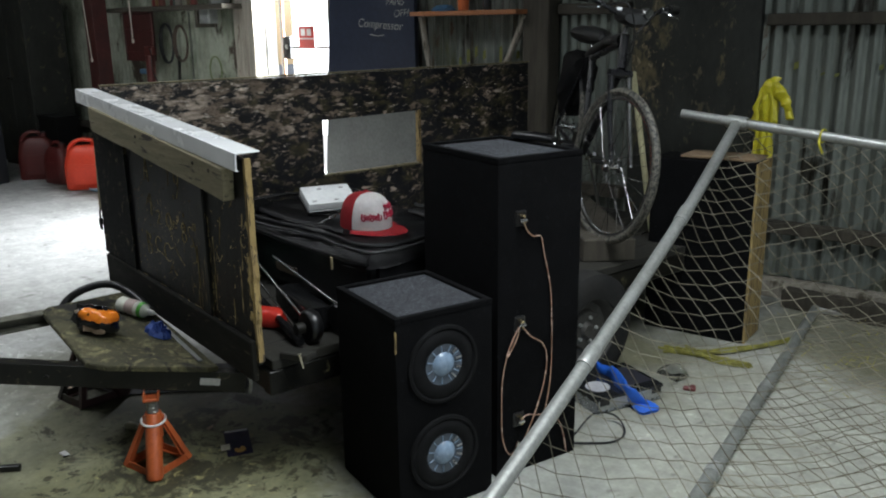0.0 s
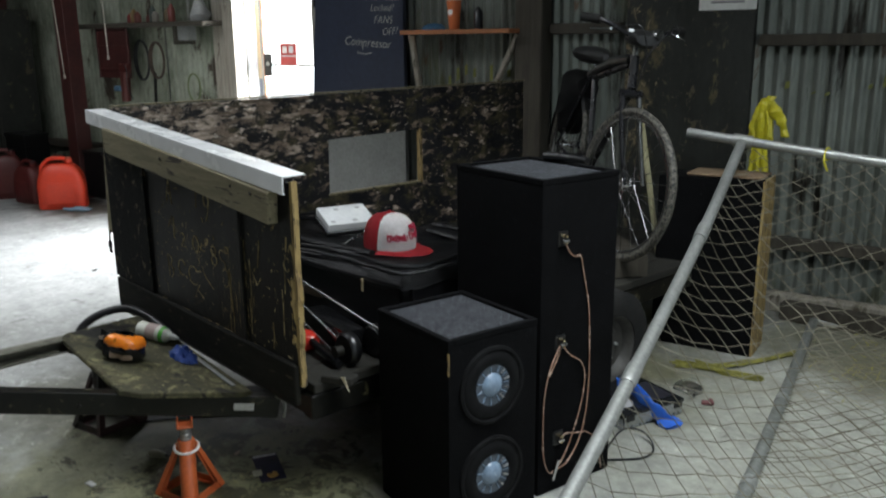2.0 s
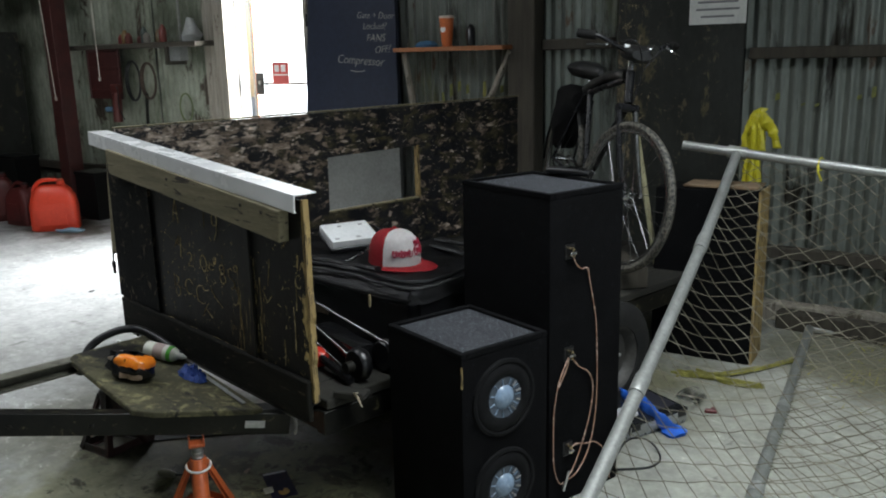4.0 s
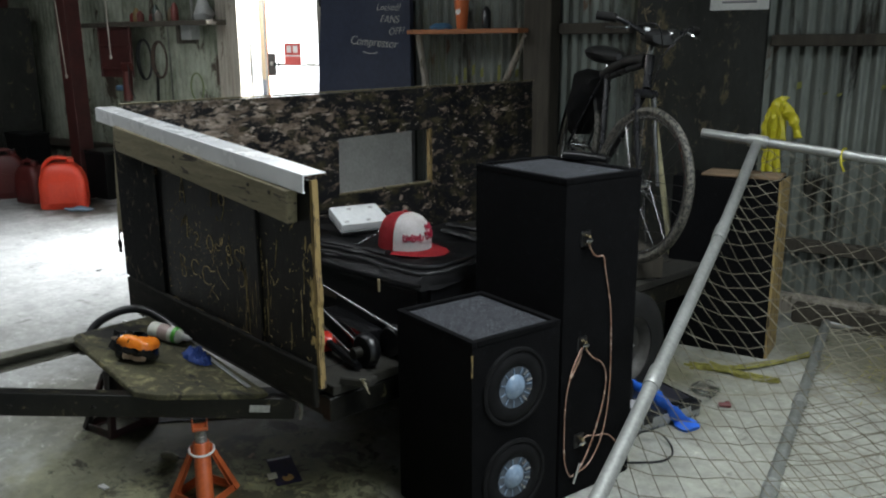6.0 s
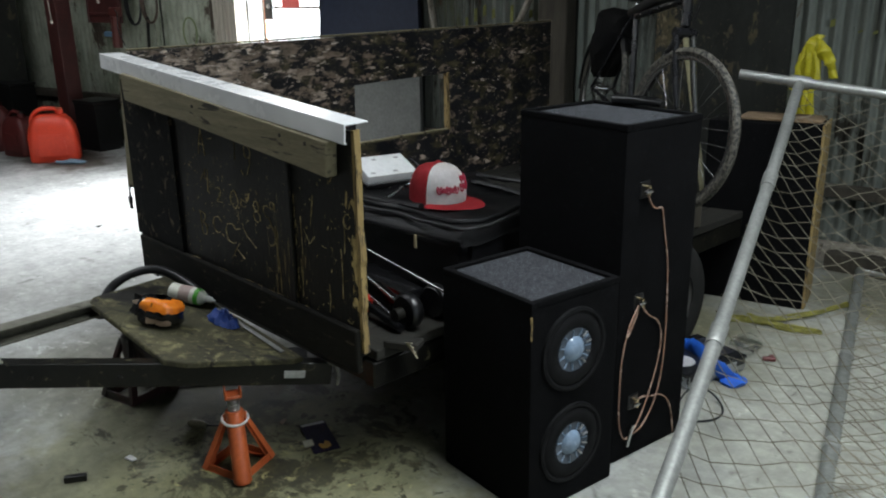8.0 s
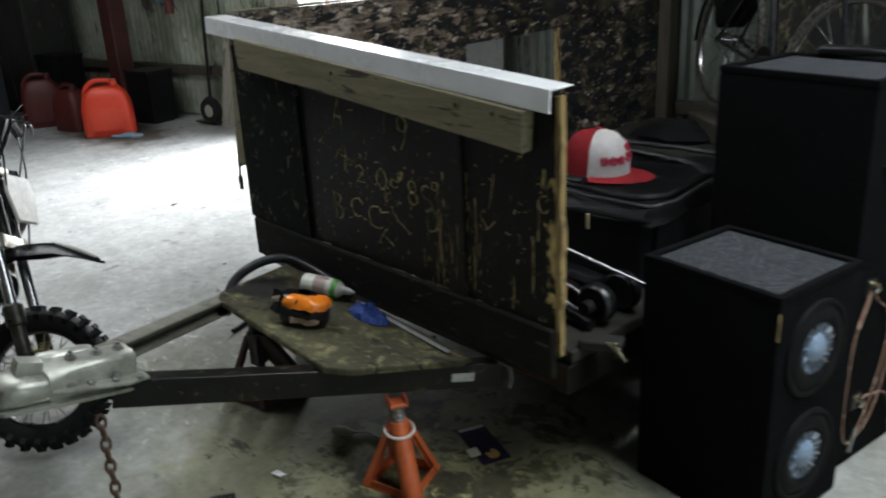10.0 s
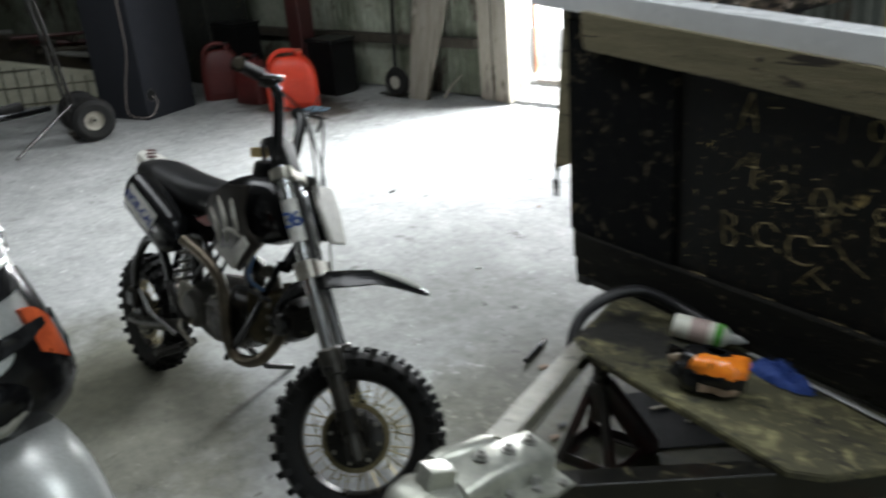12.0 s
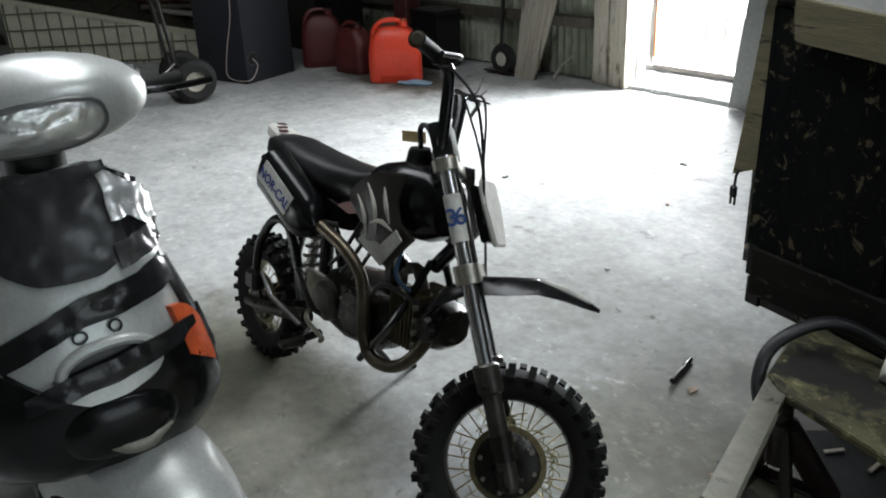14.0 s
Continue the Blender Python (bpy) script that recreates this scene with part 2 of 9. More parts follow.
M_TIN_GREEN = surf("mossy_corrugated_steel", (0.105, 0.118, 0.078), 0.65, 0.1, alt=(0.33, 0.35, 0.28), scale=2.2, stretch=(1, 1, 0.5), fine=24, amount=0.9, spread=0.10, bump=0.15,
                   chips=(0.045, 0.03, 0.018), chip_scale=2.6, chip_at=0.555, chip_stretch=(1, 1, 0.45), random_tint=0.3)
M_WALLBACK = surf("dull_steel_backing", (0.2, 0.2, 0.19), 0.7, alt=(0.12, 0.12, 0.11))
M_ROOF = surf("dusty_roof_steel", (0.22, 0.22, 0.21), 0.6, 0.2, alt=(0.13, 0.13, 0.12))
M_TIMBER = surf("old_dark_timber", (0.055, 0.047, 0.034), 0.85, alt=(0.026, 0.022, 0.017), scale=5, stretch=(6, 6, 0.7), fine=40, bump=0.4)
M_GREYWOOD = surf("weathered_grey_wood", (0.33, 0.30, 0.25), 0.8, alt=(0.15, 0.13, 0.10), scale=4, stretch=(9, 9, 0.6), fine=40, bump=0.4, chips=(0.10, 0.085, 0.06), chip_scale=3, chip_at=0.57, chip_stretch=(3, 3, 0.8))
M_PLANK = surf("weathered_plank", (0.225, 0.195, 0.118), 0.82, alt=(0.115, 0.105, 0.058), scale=5, stretch=(0.7, 8, 8), fine=35, bump=0.5, spread=0.14, chips=(0.035, 0.028, 0.02), chip_scale=6, chip_at=0.565,
               chip_stretch=(0.6, 4, 5))
M_PLY = surf("raw_plywood", (0.37, 0.265, 0.10), 0.75, alt=(0.19, 0.12, 0.055), scale=4, stretch=(5, 5, 0.8), fine=50, bump=0.25, chips=(0.04, 0.03, 0.02), chip_scale=16, chip_at=0.535)
M_BLACKBOARD = surf("black_painted_plywood", (0.0032, 0.0036, 0.0040), 0.55, alt=(0.007, 0.0068, 0.0055), scale=3.2, fine=30, bump=0.6, amount=0.9, stretch=(2.2, 1, 0.6), spread=0.14, spec=0.3)
layers(M_BLACKBOARD, [((0.022, 0.0205, 0.0135), 6.0, (1.8, 1, 0.9), 0.57, 0.12, None),                               # olive grime
                      ((0.10, 0.082, 0.038), 34.0, (1.7, 1, 0.8), 0.63, 0.05, None),                                # rubbed spots
                      ((0.34, 0.27, 0.125), 46.0, (1.4, 1, 0.9), 0.675, 0.025, ((0.10, -1.3, 0.74), (0.60, 0.3, 0.36), 0.065)),   # flakes to bare wood
                      ((0.50, 0.37, 0.15), 22.0, (1.4, 1, 0.7), 0.66, 0.03, ((0.795, -1.3, 0.72), (0.10, 0.3, 0.45), 0.25)),     # torn edge
                      ((0.31, 0.24, 0.11), 26.0, (4.5, 1, 0.35), 0.68, 0.03, ((0.38, -1.3, 0.62), (0.24, 0.3, 0.34), 0.10))])
M_SIDEBOARD = surf("chipped_black_strand_board", (0.010, 0.0108, 0.0135), 0.33, alt=(0.026, 0.026, 0.028), scale=3, fine=26, bump=0.7)
layers(M_SIDEBOARD, [((0.085, 0.073, 0.040), 9.0, (1, 0.8, 1.4), 0.50, 0.12, ((0, 1.1, 0.9), (1, 0.6, 0.7), 0.06)),    # mossy grime
                     ((0.24, 0.18, 0.135), 13.0, (1, 0.7, 1.5), 0.57, 0.05, ((0, -0.70, 1.15), (1, 1.5, 0.7), 0.30)),      # dull strands
                     ((0.52, 0.415, 0.33), 15.0, (1, 0.6, 1.6), 0.60, 0.05, ((0, -0.80, 1.20), (1, 1.4, 0.6), 0.34)),    # bare strands
                     ((0.80, 0.68, 0.57), 24.0, (1, 0.6, 1.7), 0.64, 0.04, ((0, -0.90, 1.22), (1, 1.3, 0.5), 0.28)),
                     ((0.011, 0.011, 0.012), 13.0, (1, 0.6, 1.5), 0.60, 0.04, None),
                     ((0.26, 0.205, 0.14), 30.0, (1, 0.8, 1.4), 0.61, 0.04, ((0, 0.9, 1.0), (1, 0.6, 0.4), 0.06))])
M_WHITE_METAL = surf("white_enamelled_aluminium", (0.86, 0.87, 0.88), 0.25, alt=(0.62, 0.63, 0.63), scale=5, fine=40, bump=0.06, chips=(0.42, 0.41, 0.38), chip_scale=16, chip_at=0.69)
M_BLACKSTEEL = surf("black_painted_steel", (0.0065, 0.0065, 0.006), 0.32, spec=0.3, alt=(0.02, 0.018, 0.014), scale=8, fine=60, bump=0.12, chips=(0.07, 0.05, 0.03), chip_scale=20, chip_at=0.62)
M_MUDDY = surf("muddy_black_steel", (0.0055, 0.0055, 0.005), 0.36, alt=(0.015, 0.014, 0.010), scale=6, fine=50, bump=0.35, chips=(0.10, 0.088, 0.05), chip_scale=16, chip_at=0.61, spec=0.3)
M_PLATE = surf("mossy_plywood_plate", (0.072, 0.067, 0.031), 0.85, alt=(0.030, 0.027, 0.014), scale=5, fine=40, bump=0.7, spread=0.16, amount=0.9)
layers(M_PLATE, [((0.185, 0.168, 0.080), 14.0, (1, 1, 1), 0.51, 0.12, None), ((0.018, 0.016, 0.010), 11.0, (1, 1.4, 1), 0.55, 0.08, None), ((0.21, 0.19, 0.095), 52.0, (1, 1, 1), 0.60, 0.05, None), ((0.011, 0.010, 0.007), 5.0, (1, 1, 1), 0.64, 0.08, ((-0.27, -1.53, 0.43), (0.24, 0.24, 0.4), 0.24))])   # a wet dark patch
M_BED = surf("muddy_bed_boards", (0.010, 0.0092, 0.0068), 0.85, alt=(0.022, 0.020, 0.014), scale=5, fine=34, bump=0.6, chips=(0.06, 0.053, 0.03), chip_scale=14, chip_at=0.62)
M_CARPET = surf("black_speaker_carpet", (0.0034, 0.0034, 0.0037), 0.98, alt=(0.006, 0.006, 0.0066), scale=9, fine=420, bump=0.8, rough_var=0.02, spec=0.08, chips=(0.012, 0.0125, 0.014), chip_scale=60, chip_at=0.60)
M_GREYCARPET = surf("grey_speaker_carpet", (0.024, 0.026, 0.030), 0.85, alt=(0.048, 0.051, 0.058), scale=9, fine=170, bump=0.8, rough_var=0.02, spread=0.2, spec=0.2)
layers(M_GREYCARPET, [((0.007, 0.007, 0.008), 130.0, (1, 1, 1), 0.54, 0.05, None), ((0.20, 0.21, 0.23), 210.0, (1, 1, 1), 0.57, 0.05, None)])
M_GALV = surf("galvanised_pipe", (0.40, 0.41, 0.395), 0.42, 0.5, alt=(0.19, 0.195, 0.175), spread=0.2, scale=5, fine=70, bump=0.08, chips=(0.16, 0.13, 0.10), chip_scale=14, chip_at=0.68)
M_OLDWIRE = surf("dull_chain_link_wire", (0.30, 0.275, 0.21), 0.6, 0.15, alt=(0.12, 0.108, 0.075), scale=2.2, fine=60, bump=0.05, spread=0.08, amount=0.9)
M_RUBBER = surf("dusty_black_rubber", (0.012, 0.012, 0.012), 0.8, alt=(0.022, 0.021, 0.019), scale=10, fine=60, bump=0.25, spec=0.25)
M_HOSE = surf("black_rubber_hose", (0.011, 0.011, 0.012), 0.4, scale=10)
M_PLASTIC_BLACK = surf("black_plastic", (0.007, 0.007, 0.0075), 0.33, scale=12, fine=90, bump=0.05)
M_NAVYDOOR = surf("navy_black_door_paint", (0.014, 0.019, 0.036), 0.42, alt=(0.020, 0.026, 0.046), scale=2, fine=30, bump=0.12)
M_GREYDOOR = surf("grey_kick_plate", (0.135, 0.14, 0.132), 0.5, 0.2, alt=(0.10, 0.105, 0.098), scale=3, fine=40, bump=0.08)
M_CHALK = surf("chalk", (0.40, 0.39, 0.33), 0.95, scale=60)
M_ORANGE_STEEL = surf("orange_painted_steel", (0.52, 0.115, 0.032), 0.45, alt=(0.36, 0.07, 0.022), scale=9, fine=60, bump=0.1, chips=(0.16, 0.055, 0.025), chip_scale=16, chip_at=0.66)
M_DARKWOOD_PANEL = surf("dark_stained_ply_panel", (0.020, 0.022, 0.018), 0.75, alt=(0.012, 0.013, 0.010), scale=3.5, fine=26, bump=0.4, amount=0.9, stretch=(1.4, 1, 0.6), chips=(0.085, 0.068, 0.042), chip_scale=9, chip_at=0.60, chip_stretch=(1.6, 1, 0.8))
layers(M_DARKWOOD_PANEL, [((0.10, 0.082, 0.042), 8.0, (1.3, 1, 0.8), 0.60, 0.08, ((4.14, -0.07, 1.25), (0.24, 1, 0.95), 0.14)), ((0.20, 0.155, 0.09), 20.0, (1.3, 1, 1), 0.66, 0.04, ((4.14, -0.07, 1.3), (0.22, 1, 0.9), 0.12))])


def plain(name, base, rough=0.5, metal=0.0, **kw):
    return surf(name, base, rough, metal, alt=tuple(c * 0.8 for c in base), scale=12, fine=80, bump=0.05, **kw)


def glow(name, colour, strength):
    m = bpy.data.materials.new(name)
    m.use_nodes = True
    b = m.node_tree.nodes["Principled BSDF"]
    b.inputs["Base Color"].default_value = (*colour, 1)
    b.inputs["Emission Color"].default_value, b.inputs["Emission Strength"].default_value = (*colour, 1), strength
    return m


def glass(name, colour=(1, 1, 1), rough=0.02):
    m = bpy.data.materials.new(name)
    m.use_nodes = True
    b = m.node_tree.nodes["Principled BSDF"]
    b.inputs["Base Color"].default_value, b.inputs["Roughness"].default_value = (*colour, 1), rough
    b.inputs["Transmission Weight"].default_value, b.inputs["IOR"].default_value = 1.0, 1.45
    return m


# ---- mesh helpers ----
def thing(name, m, label, category, group="", kind=""):
    """A top-level thing: an Empty at its base."""
    ob = new(name)
    ob.empty_display_size = 0.05
    ob.matrix_world = m if isinstance(m, Matrix) else Matrix.Translation(m)
    return tagged(ob, label, category, group, kind)


def part(name, bm, material, parent=None, label="", smooth=False, m=None, kind=""):
    me = bpy.data.meshes.new(name)
    bmesh.ops.recalc_face_normals(bm, faces=bm.faces)
    bm.to_mesh(me)
    bm.free()
    if smooth:
        me.shade_smooth()
        me.set_sharp_from_angle(angle=radians(40))
    for mt in (material if isinstance(material, (list, tuple)) else [material]):
        me.materials.append(mt)
    ob = new(name, me)
    ob.parent = parent
    if m is not None:
        ob.matrix_local = m
    return tagged(ob, label, kind=kind)


def cube(bm, c, s, bevel=0.0, rot=None, mat=0, seg=1):
    m = Matrix.Translation(c) @ (rot.to_4x4() if rot else Matrix.Identity(4)) @ Matrix.Diagonal((*s, 1))
    vs = bmesh.ops.create_cube(bm, size=1, matrix=m)["verts"]
    es = list({e for v in vs for e in v.link_edges})
    for f in {f for v in vs for f in v.link_faces}:
        f.material_index = mat
    if bevel:
        bmesh.ops.bevel(bm, geom=es, offset=bevel, segments=seg, affect="EDGES", profile=0.7)
    return bm


def box(c, s, bevel=0.0, rot=None, seg=1):
    return cube(bmesh.new(), c, s, bevel, rot, 0, seg)


def ring(bm, centre, u, v, r, n, ru=1.0):
    return [bm.verts.new(centre + r * ru * math.cos(2 * math.pi * i / n) * u + r * math.sin(2 * math.pi * i / n) * v) for i in range(n)]


def skin(bm, rings, closed=False, caps=True, mat=0):
    n = len(rings[0])
    pairs = list(zip(rings, rings[1:])) + ([(rings[-1], rings[0])] if closed else [])
    for a, b in pairs:
        for i in range(n):
            f = bm.faces.new((a[i], a[(i + 1) % n], b[(i + 1) % n], b[i]))
            f.material_index = mat
    if caps and not closed:
        for r, rev in ((rings[0], True), (rings[-1], False)):
            f = bm.faces.new(r[::-1] if rev else r)
            f.material_index = mat
    return bm


def tube(points, r, n=10, closed=False, bm=None, ru=1.0, caps=True, up=None, mat=0):
    """A round bar along points; r one radius or one for each point."""
    bm = bm or bmesh.new()
    pts = [Vector(p) for p in points]
    rs = r if isinstance(r, (list, tuple)) else [r] * len(pts)
    rings, u = [], None
    for i, p in enumerate(pts):
        a = pts[i - 1] if i or closed else pts[0]
        b = pts[(i + 1) % len(pts)] if i < len(pts) - 1 or closed else pts[-1]
        d = (b - a).normalized()
        if u is None:
            u = d.cross(Vector(up) if up else (Vector((0, 0, 1)) if abs(d.z) < 0.9 else Vector((1, 0, 0)))).normalized()
        else:
            u = (u - d * u.dot(d)).normalized()
        rings.append(ring(bm, p, u, d.cross(u), rs[i], n, ru))
    return skin(bm, rings, closed, caps, mat)


def smooth_line(points, n=8):
    """A Catmull-Rom line through points."""
    p = [Vector(q) for q in points]
    p = [2 * p[0] - p[1]] + p + [2 * p[-1] - p[-2]]
    out = []
    for i in range(1, len(p) - 2):
        for k in range(n):
            t = k / n
            out.append(0.5 * ((2 * p[i]) + (p[i + 1] - p[i - 1]) * t + (2 * p[i - 1] - 5 * p[i] + 4 * p[i + 1] - p[i + 2]) * t * t
                              + (3 * p[i] - p[i - 1] - 3 * p[i + 1] + p[i + 2]) * t ** 3))
    return out + [p[-2]]


def lathe(profile, n=24, m=None, bm=None, closed=False, mat=0):
    """Turns (radius, height) pairs round z."""
    bm = bm or bmesh.new()
    m = m or Matrix.Identity(4)
    rings = [[bm.verts.new(m @ Vector((max(r, 1e-4) * math.cos(2 * math.pi * i / n), max(r, 1e-4) * math.sin(2 * math.pi * i / n), z))) for i in range(n)] for r, z in profile]
    return skin(bm, rings, closed, True, mat)


def prism(outline, depth, m=None, bm=None, bevel=0.0, mat=0):
    """A flat outline in x, y pushed along z from 0 to depth."""
    bm = bm or bmesh.new()
    m = m or Matrix.Identity(4)
    lo = [bm.verts.new(m @ Vector((x, y, 0))) for x, y in outline]
    hi = [bm.verts.new(m @ Vector((x, y, depth))) for x, y in outline]
    n = len(outline)
    fs = [bm.faces.new(lo[::-1]), bm.faces.new(hi)]
    for i in range(n):
        fs.append(bm.faces.new((lo[i], lo[(i + 1) % n], hi[(i + 1) % n], hi[i])))
    for f in fs:
        f.material_index = mat
    if bevel:
        bmesh.ops.bevel(bm, geom=list(fs[0].edges) + list(fs[1].edges), offset=bevel, segments=2, affect="EDGES")
    return bm


def loft(sections, n=16, power=2.0, bm=None):
    """Rings of (x, y, z, half width, half height) along x, as rounded boxes."""
    bm = bm or bmesh.new()
    rings = []
    for x, y, z, w, h in sections:
        r = []
        for i in range(n):
            q = 2 * math.pi * i / n
            c, s = math.cos(q), math.sin(q)
            r.append(bm.verts.new((x, y + w * math.copysign(abs(c) ** (2 / power), c), z + h * math.copysign(abs(s) ** (2 / power), s))))
        rings.append(r)
    return skin(bm, rings)


def rough_up(bm, amount, scale=8.0, seed=0.0):
    for v in bm.verts:
        v.co += amount * noise.noise_vector(v.co * scale + Vector((seed, seed * 1.7, 0)))
    return bm


def axis(a, b, up=(0, 0, 1)):
    """A pose at a whose z points to b."""
    a, b = Vector(a), Vector(b)
    z = (b - a).normalized()
    x = Vector(up).cross(z)
    x = (x if x.length > 1e-4 else Vector((1, 0, 0)).cross(z)).normalized()
    return Matrix.Translation(a) @ Matrix((x, z.cross(x), z)).transposed().to_4x4()


def words(name, text, size, m, material, parent, thick=0.0008, label="", shear=0.0, offset=0.0):
    """Lettering in the built-in font, made a mesh."""
    cu = bpy.data.curves.new(name, "FONT")
    cu.body, cu.size, cu.extrude, cu.align_x, cu.align_y, cu.shear, cu.offset = text, size, thick, "CENTER", "CENTER", shear, offset
    tmp = bpy.data.objects.new(name, cu)
    me = bpy.data.meshes.new_from_object(tmp)
    bpy.data.objects.remove(tmp)
    me.materials.append(material)
    ob = new(name, me)
    ob.parent = parent
    ob.matrix_local = m
    return tagged(ob, label)


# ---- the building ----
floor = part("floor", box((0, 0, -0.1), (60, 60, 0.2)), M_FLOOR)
floor.location = (-2, 0, 0)
tagged(floor, "grey worn concrete floor with oil stains, scuffs and some painted shade", "floor", kind="structure")

S0, S1, D1, HT = -6.2, 11.0, 10.5, 3.75


def slab(bm, s0, s1, d0, d1, z0, z1):
    return cube(bm, ((s0 + s1) / 2, -(d0 + d1) / 2, (z0 + z1) / 2), (s1 - s0, abs(d1 - d0), z1 - z0))


bm = bmesh.new()
slab(bm, S0 - 0.2, DOOR_L, -0.18, -0.06, 0, HT)
slab(bm, DOOR_L, DOOR_R, -0.18, -0.06, DOOR_H, HT)
slab(bm, DOOR_R, S1 + 0.2, -0.18, -0.06, 0, HT)
wall_north = part("wall_north", bm, M_WALLBACK, m=WALL_M)
tagged(wall_north, "shed wall clad in aged corrugated steel sheets", "wall", kind="structure")
wall_west = part("wall_west", slab(bmesh.new(), S0 - 0.2, S0, -0.06, D1, 0, HT), M_TIN_GREEN, m=WALL_M)
tagged(wall_west, "dark weathered steel shed wall", "wall", kind="structure")
wall_south = part("wall_south", slab(bmesh.new(), S0 - 0.2, S1 + 0.2, D1, D1 + 0.15, 0, HT), M_TIN, m=WALL_M)
tagged(wall_south, "plain steel shed wall", "wall", kind="structure")
bm = bmesh.new()
slab(bm, S1, S1 + 0.15, -0.06, 3.1, 0, HT)
slab(bm, S1, S1 + 0.15, 6.9, D1, 0, HT)
slab(bm, S1, S1 + 0.15, 3.1, 6.9, 3.1, HT)
wall_east = part("wall_east", bm, M_TIN, m=WALL_M)
tagged(wall_east, "plain steel shed wall with an assumed, unseen wide doorway", "wall", kind="structure")
bm = bmesh.new()
slab(bm, S0 - 0.2, S1 + 0.2, -0.2, 2.5, HT, HT + 0.1)
slab(bm, S0 - 0.2, S1 + 0.2, 4.9, D1 + 0.2, HT, HT + 0.1)
slab(bm, S0 - 0.2, -1.5, 2.5, 4.9, HT, HT + 0.1)
slab(bm, -1.5, 3.7, 2.5, 3.1, HT, HT + 0.1)
slab(bm, -1.5, 3.7, 4.3, 4.9, HT, HT + 0.1)
slab(bm, 3.7, 5.1, 2.5, 4.9, HT, HT + 0.1)
slab(bm, 5.1, 7.7, 3.9, 4.9, HT, HT + 0.1)
slab(bm, 7.7, S1 + 0.2, 2.5, 4.9, HT, HT + 0.1)
ceiling = part("ceiling", bm, M_ROOF, m=WALL_M)
tagged(ceiling, "dusty steel roof sheeting with two assumed, unseen roof lights", "ceiling", kind="structure")

backdrop = part("backdrop", box((0, 0, 1.5), (6, 0.02, 3.6)), glow("daylight_outside", (0.95, 0.98, 1.0), 3.2), m=WALL_M @ Matrix.Translation((0.8, 2.6, 0)))
tagged(backdrop, "blown-out white daylight outside the doorway", "backdrop", kind="structure")


def world_of(ob):
    return world_of(ob.parent) @ ob.matrix_basis if ob.parent else ob.matrix_basis.copy()


def wpart(name, bm, material, parent, label="", smooth=False, kind=""):
    """A part from a mesh in world places."""
    bmesh.ops.transform(bm, matrix=world_of(parent).inverted(), verts=bm.verts)
    return part(name, bm, material, parent, label, smooth, kind=kind)


# ---- trailer ----
M_BLUEBOARD = surf("scuffed_blue_black_paint", (0.0030, 0.0035, 0.0042), 0.7, alt=(0.0095, 0.0098, 0.009), scale=5, fine=30, bump=0.6, stretch=(2.2, 1, 0.5), chips=(0.10, 0.082, 0.052), chip_scale=24, chip_at=0.70, chip_stretch=(1.2, 1, 1.0), chip_mask=(4.0, 0.25), spec=0.08)
M_DULLBEAM = surf("weathered_beam_steel", (0.20, 0.195, 0.155), 0.5, 0.3, alt=(0.09, 0.086, 0.064), scale=6, fine=50, bump=0.2, chips=(0.03, 0.027, 0.02), chip_scale=9, chip_at=0.60)
M_GRIMEBOARD = surf("grimy_brown_board", (0.012, 0.0113, 0.0088), 0.85, alt=(0.0048, 0.0048, 0.0046), scale=2.2, fine=40, bump=0.6, stretch=(1, 3, 4), spread=0.1, chips=(0.12, 0.10, 0.06), chip_scale=14, chip_at=0.62, spec=0.15)
M_GALVDULL = surf("dull_galvanised_steel", (0.30, 0.30, 0.28), 0.5, 0.5, alt=(0.19, 0.185, 0.165), scale=7, fine=50, bump=0.15, chips=(0.13, 0.11, 0.08), chip_scale=10, chip_at=0.66)
M_COUPLER = surf("bright_galvanised_coupler", (0.45, 0.46, 0.41), 0.36, 0.6, alt=(0.25, 0.25, 0.20), scale=12, fine=50, bump=0.2, chips=(0.2, 0.17, 0.12), chip_scale=12, chip_at=0.64)


# the tongue with its plate slopes down from the coupler to the box
TONGUE = Matrix.Translation((-2.5, 1.2, 0.425)) @ Matrix.Rotation(radians(-9.65), 4, "X") @ Matrix.Rotation(radians(2.86), 4, "Y") @ Matrix.Translation((2.5, -1.2, -0.432))


